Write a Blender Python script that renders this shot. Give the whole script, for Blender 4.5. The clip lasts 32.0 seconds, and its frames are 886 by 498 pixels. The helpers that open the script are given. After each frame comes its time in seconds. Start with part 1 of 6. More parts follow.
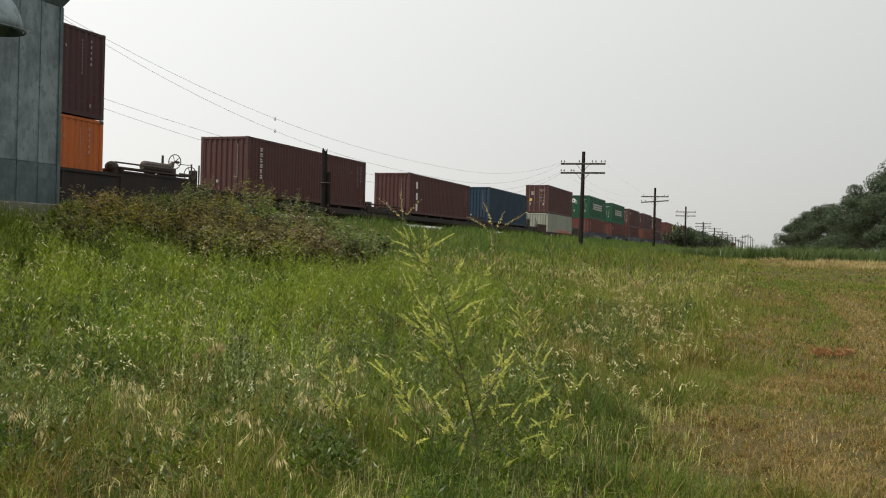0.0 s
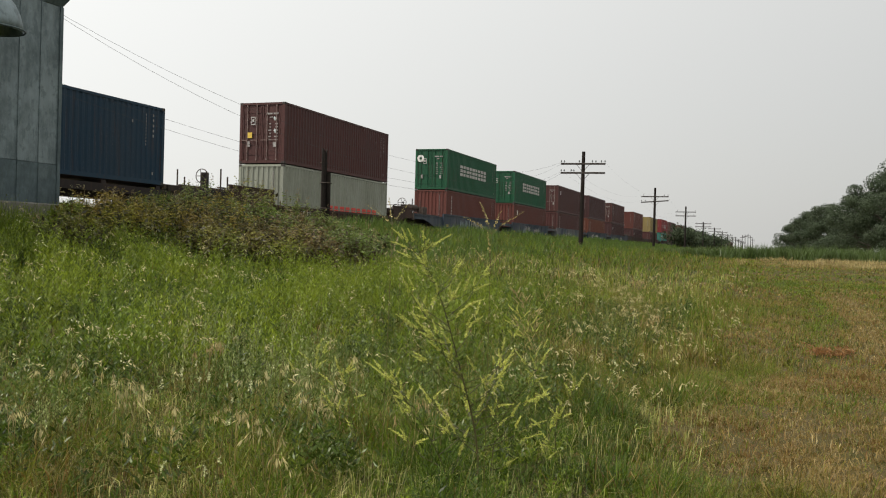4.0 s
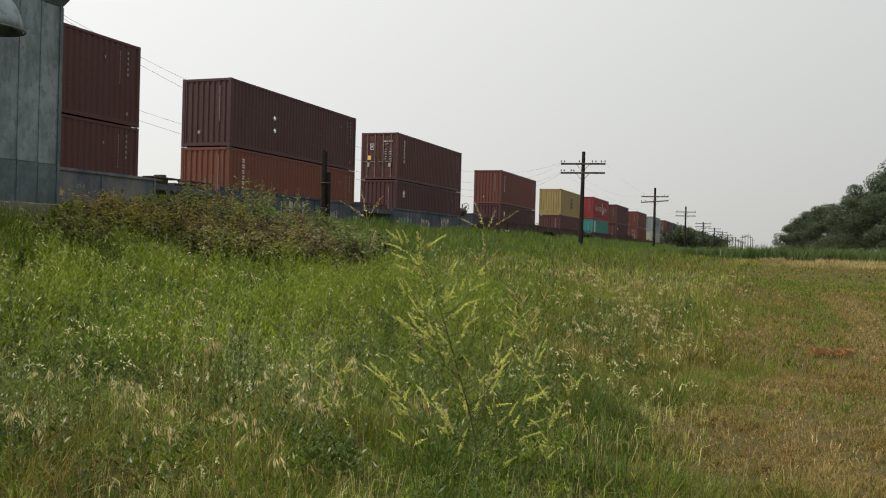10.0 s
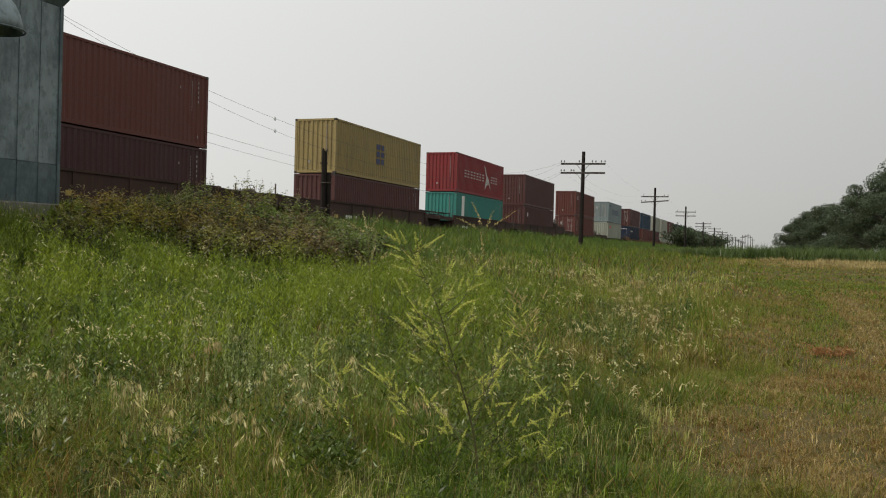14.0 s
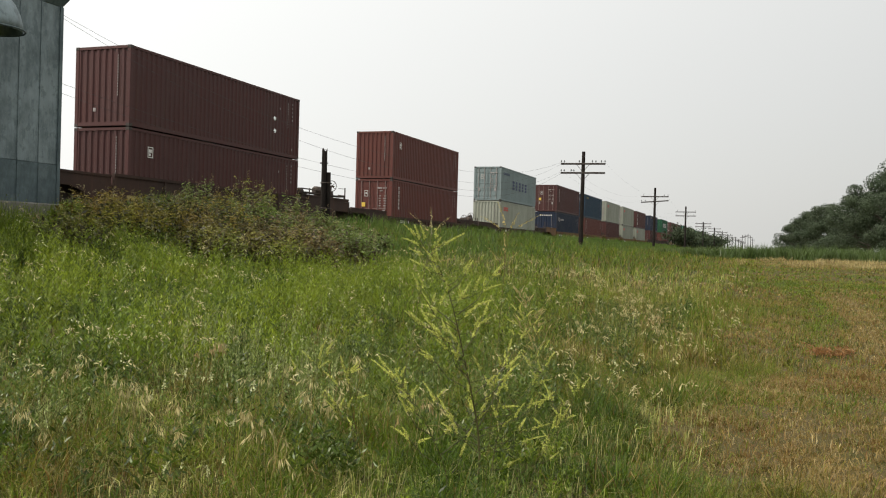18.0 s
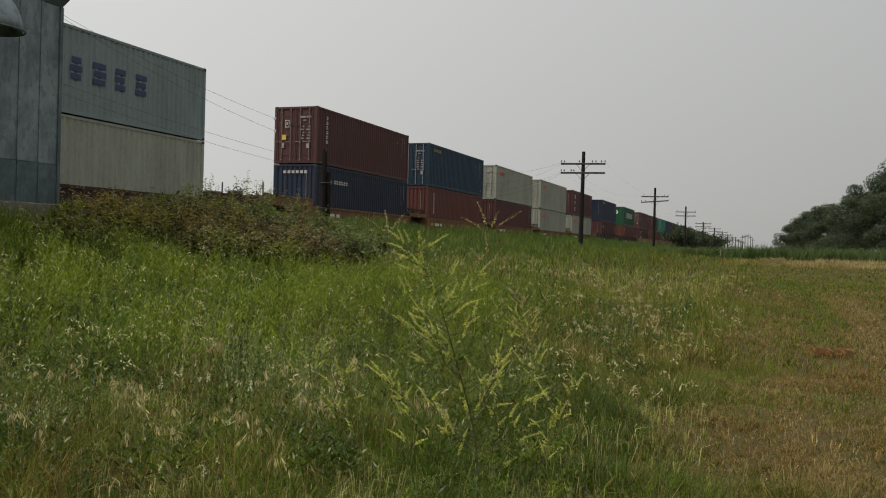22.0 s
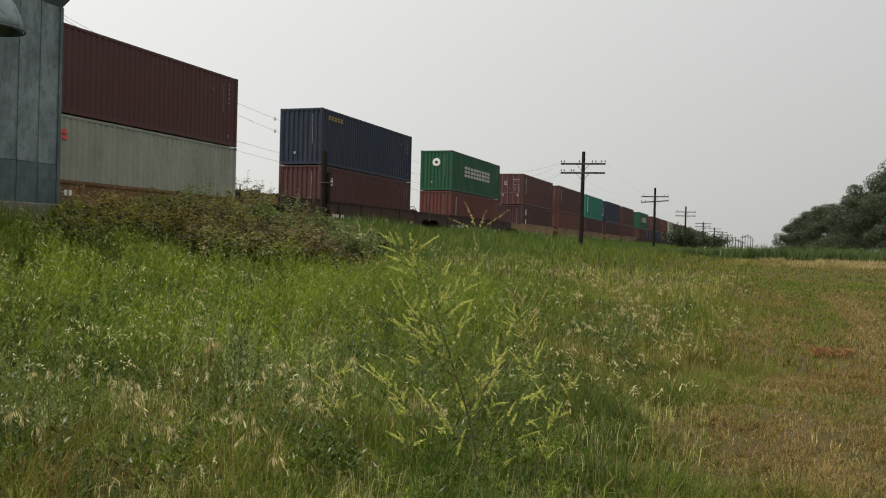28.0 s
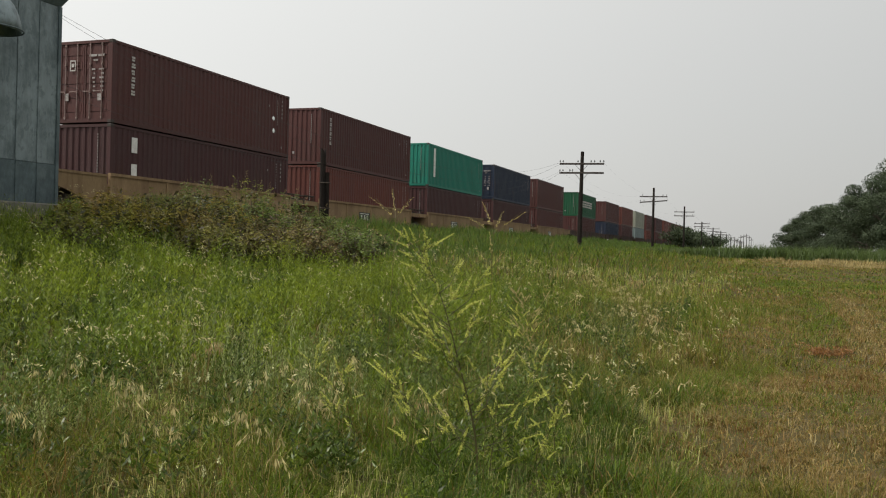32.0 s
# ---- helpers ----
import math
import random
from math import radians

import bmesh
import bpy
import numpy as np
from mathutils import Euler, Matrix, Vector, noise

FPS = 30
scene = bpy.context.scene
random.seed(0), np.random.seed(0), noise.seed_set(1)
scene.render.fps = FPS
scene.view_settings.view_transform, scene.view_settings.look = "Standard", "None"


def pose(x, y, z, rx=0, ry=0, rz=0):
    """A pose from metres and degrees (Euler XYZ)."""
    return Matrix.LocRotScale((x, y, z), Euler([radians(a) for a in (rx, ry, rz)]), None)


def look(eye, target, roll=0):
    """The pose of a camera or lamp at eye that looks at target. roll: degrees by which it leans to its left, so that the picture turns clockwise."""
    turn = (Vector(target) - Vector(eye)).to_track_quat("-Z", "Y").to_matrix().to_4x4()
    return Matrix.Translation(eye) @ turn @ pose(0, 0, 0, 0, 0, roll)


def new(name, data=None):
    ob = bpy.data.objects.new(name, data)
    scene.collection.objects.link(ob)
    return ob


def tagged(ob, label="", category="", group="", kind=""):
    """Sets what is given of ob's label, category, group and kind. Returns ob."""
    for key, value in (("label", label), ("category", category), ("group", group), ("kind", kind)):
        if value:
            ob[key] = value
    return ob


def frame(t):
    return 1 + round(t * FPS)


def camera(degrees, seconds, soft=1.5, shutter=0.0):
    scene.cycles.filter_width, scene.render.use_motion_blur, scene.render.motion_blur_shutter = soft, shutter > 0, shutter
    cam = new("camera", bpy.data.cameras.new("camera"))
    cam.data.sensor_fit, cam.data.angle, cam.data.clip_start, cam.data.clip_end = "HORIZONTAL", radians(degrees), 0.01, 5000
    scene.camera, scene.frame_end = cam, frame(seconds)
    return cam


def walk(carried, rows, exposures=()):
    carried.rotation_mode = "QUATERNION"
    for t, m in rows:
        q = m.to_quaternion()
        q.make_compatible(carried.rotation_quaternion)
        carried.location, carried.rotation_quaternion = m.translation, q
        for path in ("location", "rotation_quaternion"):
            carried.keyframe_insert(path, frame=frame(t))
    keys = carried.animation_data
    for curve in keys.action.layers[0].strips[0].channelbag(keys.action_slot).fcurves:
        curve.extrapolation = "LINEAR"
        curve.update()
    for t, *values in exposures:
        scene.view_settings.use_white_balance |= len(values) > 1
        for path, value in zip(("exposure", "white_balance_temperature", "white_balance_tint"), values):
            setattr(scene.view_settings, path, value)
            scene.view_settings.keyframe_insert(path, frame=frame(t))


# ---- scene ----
# World: X runs along the railway away from the viewer, Y across it towards the track, Z up.
DUR = 32.0
EYE = (0.0, 0.0, 1.5)
HEADING = 19.88
cam = camera(52.83, DUR, soft=1.1)


def aim(turn):
    a, p = radians(HEADING - turn), radians(-0.27)
    return look(EYE, (10 * math.cos(a) * math.cos(p), 10 * math.sin(a) * math.cos(p), 1.5 + 10 * math.sin(p)), 1.517)


walk(cam, [(0.0, aim(0)), (26.8, aim(0)), (27.4, aim(0.06)), (28.0, aim(0)), (31.0, aim(0)), (31.5, aim(0.07)), (32.0, aim(0.08))],
     [(0, -0.05), (1, -0.12), (2, -0.11), (3, -0.09), (5.5, 0), (6, 0.06), (7, -0.53), (8, -0.17), (9, -0.1), (10, -0.1), (11, -0.13), (12, -0.22), (13, 0), (14, -0.30), (16.5, 0.05), (17, -0.26), (18, 0.08), (19, 0.08), (20, -0.34), (21, 0), (22, -0.58), (23, 0), (24, -0.13), (25, -0.23), (28, -0.22), (29, -0.05), (30, -0.25), (31, -0.39), (32, -0.20)])

# ---- light: bright smoky haze, the sun high behind the train ----
SUN_EL, SUN_AZ = 52.0, 125.0          # azimuth counted from +X towards +Y
world = bpy.data.worlds.new("hazy_sky")
scene.world = world
world.use_nodes = True
wn, wl = world.node_tree.nodes, world.node_tree.links
sky = wn.new("ShaderNodeTexSky")
sky.sky_type = "NISHITA"
sky.sun_disc = False
sky.sun_elevation = radians(SUN_EL)
sky.sun_rotation = radians(90 - SUN_AZ)
sky.air_density, sky.dust_density, sky.ozone_density = 1.0, 4.0, 1.0
dim = wn.new("ShaderNodeMix")
dim.data_type = "RGBA"
dim.blend_type = "MULTIPLY"
dim.inputs[0].default_value = 1.0
dim.inputs[7].default_value = (0.09, 0.09, 0.09, 1)
haze = wn.new("ShaderNodeMix")
haze.data_type = "RGBA"
haze.inputs[0].default_value = 0.85
# smoke scatters forward: the haze brightens smoothly towards the sun
way = wn.new("ShaderNodeTexCoord")
near_sun = wn.new("ShaderNodeVectorMath")
near_sun.operation = "DOT_PRODUCT"
near_sun.inputs[1].default_value = (math.cos(radians(SUN_EL)) * math.cos(radians(SUN_AZ)), math.cos(radians(SUN_EL)) * math.sin(radians(SUN_AZ)), math.sin(radians(SUN_EL)))
glow = wn.new("ShaderNodeMapRange")
glow.inputs[1].default_value, glow.inputs[2].default_value = -1.0, 1.0
glow.inputs[3].default_value, glow.inputs[4].default_value = 0.24, 1.66
smoke = wn.new("ShaderNodeMix")
smoke.data_type = "RGBA"
smoke.blend_type = "MULTIPLY"
smoke.inputs[0].default_value = 1.0
smoke.inputs[6].default_value = (1.0, 1.0, 0.965, 1)
wl.new(way.outputs["Generated"], near_sun.inputs[0])
wl.new(near_sun.outputs["Value"], glow.inputs[0])
wl.new(glow.outputs[0], smoke.inputs[7])
wl.new(smoke.outputs[2], haze.inputs[7])
wl.new(sky.outputs[0], dim.inputs[6])
wl.new(dim.outputs[2], haze.inputs[6])
wl.new(haze.outputs[2], wn["Background"].inputs[0])
wn["Background"].inputs[1].default_value = 1.0

sun = new("sun", bpy.data.lights.new("sun", "SUN"))
sun.data.energy, sun.data.angle, sun.data.color = 3.28, radians(3), (1.0, 0.93, 0.82)
_e, _a = radians(SUN_EL), radians(SUN_AZ)
sun.matrix_world = look((0, 0, 40), (-20 * math.cos(_e) * math.cos(_a), -20 * math.cos(_e) * math.sin(_a), 40 - 20 * math.sin(_e)))


# ---- materials ----
def mat(name, col, col2=None, scale=4.0, rough=0.7, metal=0.0, bump=0.0, fine=60.0, stretch=(1, 1, 1), island=0.0, trans=0.0, obrand=0.0, space="Object"):
    """Two-scale procedural material: broad patches between col and col2, fine grain, bump."""
    m = bpy.data.materials.new(name)
    m.use_nodes = True
    n, l = m.node_tree.nodes, m.node_tree.links
    b = n["Principled BSDF"]
    b.inputs["Roughness"].default_value = rough
    b.inputs["Metallic"].default_value = metal
    col2 = col2 or tuple(c * 0.7 for c in col)
    tc = n.new("ShaderNodeTexCoord")
    mp = n.new("ShaderNodeMapping")
    mp.inputs["Scale"].default_value = stretch
    if space == "World":
        geo = n.new("ShaderNodeNewGeometry")
        l.new(geo.outputs["Position"], mp.inputs[0])
    else:
        l.new(tc.outputs[space], mp.inputs[0])
    big = n.new("ShaderNodeTexNoise")
    big.inputs["Scale"].default_value = scale
    big.inputs["Detail"].default_value = 5
    big.inputs["Roughness"].default_value = 0.65
    small = n.new("ShaderNodeTexNoise")
    small.inputs["Scale"].default_value = fine
    small.inputs["Detail"].default_value = 3
    l.new(mp.outputs[0], big.inputs["Vector"])
    l.new(mp.outputs[0], small.inputs["Vector"])
    ramp = n.new("ShaderNodeMapRange")
    ramp.inputs[1].default_value, ramp.inputs[2].default_value = 0.34, 0.66
    l.new(big.outputs[0], ramp.inputs[0])
    mix = n.new("ShaderNodeMix")
    mix.data_type = "RGBA"
    mix.inputs[6].default_value, mix.inputs[7].default_value = (*col, 1), (*col2, 1)
    l.new(ramp.outputs[0], mix.inputs[0])
    val = n.new("ShaderNodeMath")
    val.operation = "MULTIPLY_ADD"
    val.inputs[1].default_value, val.inputs[2].default_value = 0.5, 0.75
    l.new(small.outputs[0], val.inputs[0])
    last = val.outputs[0]
    if island or obrand:
        src = n.new("ShaderNodeNewGeometry").outputs["Random Per Island"] if island else n.new("ShaderNodeObjectInfo").outputs["Random"]
        k = n.new("ShaderNodeMath")
        k.operation = "MULTIPLY_ADD"
        k.inputs[1].default_value = 2 * (island or obrand)
        k.inputs[2].default_value = 1 - (island or obrand)
        l.new(src, k.inputs[0])
        q = n.new("ShaderNodeMath")
        q.operation = "MULTIPLY"
        l.new(last, q.inputs[0])
        l.new(k.outputs[0], q.inputs[1])
        last = q.outputs[0]
    hsv = n.new("ShaderNodeHueSaturation")
    l.new(mix.outputs[2], hsv.inputs["Color"])
    l.new(last, hsv.inputs["Value"])
    l.new(hsv.outputs[0], b.inputs["Base Color"])
    if bump:
        bp = n.new("ShaderNodeBump")
        bp.inputs["Strength"].default_value = bump
        bp.inputs["Distance"].default_value = 0.01
        l.new(small.outputs[0], bp.inputs["Height"])
        l.new(bp.outputs[0], b.inputs["Normal"])
    if trans:
        t = n.new("ShaderNodeBsdfTranslucent")
        l.new(hsv.outputs[0], t.inputs[0])
        ms = n.new("ShaderNodeMixShader")
        ms.inputs[0].default_value = trans
        l.new(b.outputs[0], ms.inputs[1])
        l.new(t.outputs[0], ms.inputs[2])
        l.new(ms.outputs[0], n["Material Output"].inputs[0])
    return m


def paint(name, col, worn=None, rough=0.55, streak=0.55):
    """Weathered container paint: streaks that run down, rust specks, faded patches."""
    worn = worn or tuple(0.82 * c + 0.010 for c in col)
    m = mat(name, col, worn, 0.9, rough, 0, 0.25, 18, (1, 1, 0.35), obrand=0.10)
    n, l = m.node_tree.nodes, m.node_tree.links
    b = n["Principled BSDF"]
    b.inputs["Specular IOR Level"].default_value = 0.3
    src = b.inputs["Base Color"].links[0].from_socket
    tc = n.new("ShaderNodeTexCoord")
    mp = n.new("ShaderNodeMapping")
    mp.inputs["Scale"].default_value = (3.2, 3.2, 0.22)
    l.new(tc.outputs["Object"], mp.inputs[0])
    st = n.new("ShaderNodeTexNoise")
    st.inputs["Scale"].default_value, st.inputs["Detail"].default_value = 2.0, 6
    l.new(mp.outputs[0], st.inputs["Vector"])
    r = n.new("ShaderNodeMapRange")
    r.inputs[1].default_value, r.inputs[2].default_value, r.inputs[4].default_value = 0.56, 0.78, streak
    l.new(st.outputs[0], r.inputs[0])
    mx = n.new("ShaderNodeMix")
    mx.data_type = "RGBA"
    mx.inputs[7].default_value = (0.07, 0.035, 0.02, 1)
    l.new(r.outputs[0], mx.inputs[0])
    l.new(src, mx.inputs[6])
    l.new(mx.outputs[2], b.inputs["Base Color"])
    return m


PAINT = {
    "brown": paint("oxide_brown_paint", (0.066, 0.0205, 0.0180)),
    "maroon": paint("dark_maroon_paint", (0.050, 0.0165, 0.0170)),
    "rust": paint("red_brown_paint", (0.105, 0.029, 0.021)),
    "amber": paint("orange_brown_paint", (0.128, 0.037, 0.019)),
    "orange": paint("orange_paint", (0.422, 0.105, 0.019)),
    "green": paint("green_paint", (0.004, 0.070, 0.029)),
    "blue": paint("mid_blue_paint", (0.005, 0.029, 0.056)),
    "navy": paint("navy_paint", (0.007, 0.016, 0.038)),
    "white": paint("off_white_paint", (0.285, 0.300, 0.248), (0.215, 0.225, 0.180), streak=0.24),
    "grey": paint("blue_grey_paint", (0.180, 0.225, 0.228), (0.145, 0.185, 0.185), streak=0.28),
    "red": paint("signal_red_paint", (0.185, 0.019, 0.021)),
    "teal": paint("teal_paint", (0.028, 0.170, 0.142)),
    "jade": paint("jade_paint", (0.006, 0.167, 0.118)),
    "tan": paint("mustard_paint", (0.262, 0.200, 0.076)),
}
CAR = {
    "blue": paint("car_blue_paint", (0.017, 0.034, 0.054), (0.087, 0.093, 0.105), 0.8),
    "grey": paint("car_grey_paint", (0.150, 0.148, 0.140), (0.037, 0.056, 0.081), 0.8),
    "brown": paint("car_brown_paint", (0.053, 0.028, 0.020), (0.031, 0.019, 0.015), 0.8),
    "dark": paint("car_black_paint", (0.019, 0.016, 0.015), (0.031, 0.022, 0.019), 0.8),
    "yellow": paint("car_tan_yellow_paint", (0.26, 0.18, 0.095), (0.17, 0.11, 0.06), 0.8),
    "ochre": paint("car_ochre_paint", (0.20, 0.105, 0.045), (0.11, 0.065, 0.035), 0.8),
}
M_IRON = mat("dark_iron", (0.035, 0.03, 0.028), (0.07, 0.045, 0.03), 6, 0.75, 0.2, 0.3)
M_CAST = mat("corner_casting_iron", (0.06, 0.05, 0.045), (0.03, 0.025, 0.02), 10, 0.7, 0.2, 0.2)
M_ROD = mat("galvanised_rod", (0.42, 0.40, 0.38), (0.25, 0.2, 0.18), 6, 0.5, 0.4)
M_RODB = mat("worn_brown_rod", (0.27, 0.21, 0.19), (0.16, 0.10, 0.09), 6, 0.5, 0.2)
M_GASKET = mat("black_rubber", (0.02, 0.02, 0.02), (0.03, 0.03, 0.03), 8, 0.8)
M_WHITE = mat("white_lettering", (0.72, 0.72, 0.70), (0.55, 0.54, 0.5), 5, 0.6)
M_YEL = mat("yellow_lettering", (0.70, 0.48, 0.06), (0.5, 0.35, 0.06), 5, 0.6)
M_REDL = mat("red_lettering", (0.65, 0.06, 0.04), (0.5, 0.06, 0.05), 5, 0.6)
M_NAVYL = mat("navy_lettering", (0.02, 0.03, 0.10), (0.03, 0.04, 0.1), 5, 0.6)
M_PRINT = mat("worn_white_print", (0.34, 0.33, 0.32), (0.18, 0.15, 0.14), 5, 0.7)
M_YELW = mat("worn_yellow_lettering", (0.40, 0.29, 0.06), (0.22, 0.17, 0.06), 6, 0.7)
M_PRINT2 = mat("faded_white_lettering", (0.50, 0.49, 0.47), (0.33, 0.31, 0.29), 6, 0.7)
# glass colour darkened so pole insulators read as silhouettes against the sky
M_GLASSD = mat("smoky_insulator_glass", (0.06, 0.07, 0.07), (0.10, 0.10, 0.09), 10, 0.3)
M_BLACK = mat("black_lettering", (0.015, 0.015, 0.015), (0.02, 0.02, 0.02), 5, 0.6)
M_WOOD = mat("creosoted_pole_wood", (0.012, 0.010, 0.009), (0.026, 0.021, 0.018), 3, 0.9, 0, 0.6, 40, (8, 8, 0.6))
M_WOOD.node_tree.nodes["Principled BSDF"].inputs["Specular IOR Level"].default_value = 0.12
M_ARM = mat("weathered_arm_wood", (0.042, 0.032, 0.026), (0.026, 0.021, 0.018), 4, 0.9, 0, 0.5, 40)
M_GLASS = mat("insulator_glass", (0.52, 0.56, 0.55), (0.34, 0.38, 0.38), 10, 0.12)
M_WIRE = mat("line_wire", (0.045, 0.045, 0.045), (0.03, 0.03, 0.03), 10, 0.7, 0.0)
M_CONC = mat("old_concrete", (0.20, 0.19, 0.16), (0.12, 0.115, 0.1), 3, 0.9, 0, 0.5, 40)
M_GALV = mat("weathered_galvanised_sheet", (0.222, 0.275, 0.29), (0.085, 0.113, 0.12), 3.2, 0.55, 0.3, 0.2, 14, (1, 1, 0.4), obrand=0.10)
M_GALV2 = mat("tarnished_galvanised_sheet", (0.105, 0.145, 0.155), (0.058, 0.082, 0.09), 3.0, 0.6, 0.3, 0.2, 20, (1, 1, 0.5), obrand=0.08)


def mottle(m, pale, dark):
    """Blotched zinc bloom and grime over a sheet, broken at two sizes."""
    n, l = m.node_tree.nodes, m.node_tree.links
    b = n["Principled BSDF"]
    src = b.inputs["Base Color"].links[0].from_socket
    geo = n.new("ShaderNodeNewGeometry")
    for size, lo, hi, col, most in ((1.7, 0.50, 0.62, pale, 0.55), (5.5, 0.52, 0.60, dark, 0.6), (17.0, 0.60, 0.66, pale, 0.45)):
        mp = n.new("ShaderNodeMapping")
        mp.inputs["Scale"].default_value = (1, 1, 0.6)
        mp.inputs["Location"].default_value = (size, 2 * size, 0)
        l.new(geo.outputs["Position"], mp.inputs[0])
        t = n.new("ShaderNodeTexNoise")
        t.inputs["Scale"].default_value, t.inputs["Detail"].default_value, t.inputs["Roughness"].default_value = size, 6, 0.7
        l.new(mp.outputs[0], t.inputs["Vector"])
        k = n.new("ShaderNodeMapRange")
        k.inputs[1].default_value, k.inputs[2].default_value, k.inputs[4].default_value = lo, hi, most
        l.new(t.outputs[0], k.inputs[0])
        x = n.new("ShaderNodeMix")
        x.data_type = "RGBA"
        x.inputs[7].default_value = (*col, 1)
        l.new(k.outputs[0], x.inputs[0])
        l.new(src, x.inputs[6])
        src = x.outputs[2]
    l.new(src, b.inputs["Base Color"])


mottle(M_GALV, (0.235, 0.285, 0.295), (0.080, 0.110, 0.118))
mottle(M_GALV2, (0.155, 0.195, 0.200), (0.055, 0.080, 0.085))
M_BALLAST = mat("ballast", (0.22, 0.20, 0.18), (0.13, 0.12, 0.11), 3, 0.95, 0, 1.0, 30)
M_RAIL = mat("rail_steel", (0.20, 0.13, 0.09), (0.12, 0.08, 0.06), 8, 0.5, 0.6)
M_TIE = mat("tie_wood", (0.06, 0.05, 0.042), (0.1, 0.085, 0.07), 5, 0.9, 0, 0.5)


# ---- building helpers ----
def part(name, bm, material, parent, label=""):
    me = bpy.data.meshes.new(name)
    bm.to_mesh(me)
    bm.free()
    if material:
        me.materials.append(material)
    ob = new(name, me)
    ob.parent = parent
    if label:
        ob["label"] = label
    return ob


def piece(name, me, parent, at=None, label=""):
    ob = new(name, me)
    ob.parent = parent
    if at is not None:
        ob.matrix_basis = at
    if label:
        ob["label"] = label
    return ob


def mesh_of(name, bm, material):
    me = bpy.data.meshes.new(name)
    bm.to_mesh(me)
    bm.free()
    me.materials.append(material)
    return me


def box(bm, x0, x1, y0, y1, z0, z1, bevel=0.0):
    c = [bm.verts.new(p) for p in ((x0, y0, z0), (x1, y0, z0), (x1, y1, z0), (x0, y1, z0), (x0, y0, z1), (x1, y0, z1), (x1, y1, z1), (x0, y1, z1))]
    fs = [bm.faces.new([c[i] for i in f]) for f in ((0, 3, 2, 1), (4, 5, 6, 7), (0, 1, 5, 4), (1, 2, 6, 5), (2, 3, 7, 6), (3, 0, 4, 7))]
    if bevel:
        es = list({e for f in fs for e in f.edges})
        bmesh.ops.bevel(bm, geom=es, offset=bevel, segments=1, affect="EDGES")
    return bm


def boxes(*bs, bevel=0.0):
    bm = bmesh.new()
    for b in bs:
        box(bm, *b, bevel=bevel)
    return bm


def rod(bm, a, b, r0, r1=None, seg=8):
    a, b = Vector(a), Vector(b)
    r1 = r0 if r1 is None else r1
    d = (b - a).normalized()
    u = d.orthogonal().normalized()
    v = d.cross(u)
    ra, rb = [], []
    for i in range(seg):
        t = 2 * math.pi * i / seg
        o = u * math.cos(t) + v * math.sin(t)
        ra.append(bm.verts.new(a + o * r0))
        rb.append(bm.verts.new(b + o * r1))
    for i in range(seg):
        j = (i + 1) % seg
        bm.faces.new((ra[i], ra[j], rb[j], rb[i]))
    bm.faces.new(list(reversed(ra)))
    bm.faces.new(rb)
    return bm


def ring(bm, c, axis, R, r, seg=18, sides=6):
    c, axis = Vector(c), Vector(axis).normalized()
    u = axis.orthogonal().normalized()
    v = axis.cross(u)
    rows = []
    for i in range(seg):
        t = 2 * math.pi * i / seg
        o = u * math.cos(t) + v * math.sin(t)
        rows.append([bm.verts.new(c + o * (R + r * math.cos(2 * math.pi * k / sides)) + axis * r * math.sin(2 * math.pi * k / sides)) for k in range(sides)])
    for i in range(seg):
        for k in range(sides):
            a, b = rows[i], rows[(i + 1) % seg]
            bm.faces.new((a[k], b[k], b[(k + 1) % sides], a[(k + 1) % sides]))
    return bm


def soup(name, V, F, material):
    """A mesh from arrays of corners and of triangles."""
    me = bpy.data.meshes.new(name)
    V, F = np.asarray(V, np.float32), np.asarray(F, np.int32)
    me.vertices.add(len(V))
    me.vertices.foreach_set("co", V.ravel())
    me.loops.add(F.size)
    me.loops.foreach_set("vertex_index", F.ravel())
    me.polygons.add(len(F))
    me.polygons.foreach_set("loop_start", np.arange(0, F.size, F.shape[1], dtype=np.int32))
    me.update(calc_edges=True)
    me.materials.append(material)
    return me


# ---- the lie of the land ----
RAIL_Z = 2.15
NEAR = 21.35                  # near side of the containers
TRACK = NEAR + 1.22


def sstep(x, a, b):
    t = np.clip((np.asarray(x, float) - a) / (b - a), 0, 1)
    return t * t * (3 - 2 * t)


def ground_z(X, Y):
    X, Y = np.asarray(X, float), np.asarray(Y, float)
    base = 1.05 * sstep(X, 4, 72) + 0.05 * np.sin(X * 0.35 + 1.0) * np.sin(Y * 0.4) + 0.03 * np.sin(X * 0.9) * np.sin(Y * 1.1 + 2)
    e = sstep(Y, 1.0, 18.6)
    far = 1 - sstep(Y, 27, 34)
    z = base * (1 - e * far) + 1.95 * e * far + 0.28 * sstep(Y, 14.5, 17.4) * (1 - sstep(Y, 18.2, 19.6))
    return z - 0.35 * sstep(Y, 30, 60)


def strip(vals):
    return np.concatenate([np.arange(a, b, s) for a, b, s in vals])


gx = strip([(-900, -100, 100), (-100, -12, 8), (-12, 30, 0.6), (30, 80, 1.5), (80, 200, 6), (200, 600, 40), (600, 4501, 300)])
gy = strip([(-4500, -600, 300), (-600, -100, 50), (-100, -30, 6), (-30, -10, 2), (-10, 28, 0.5), (28, 60, 2), (60, 200, 14), (200, 600, 80), (600, 4501, 300)])
GX, GY = np.meshgrid(gx, gy, indexing="ij")
gv = np.stack([GX, GY, ground_z(GX, GY)], -1).reshape(-1, 3)
ni, nj = len(gx), len(gy)
ii, jj = np.meshgrid(np.arange(ni - 1), np.arange(nj - 1), indexing="ij")
q0 = (ii * nj + jj).ravel()
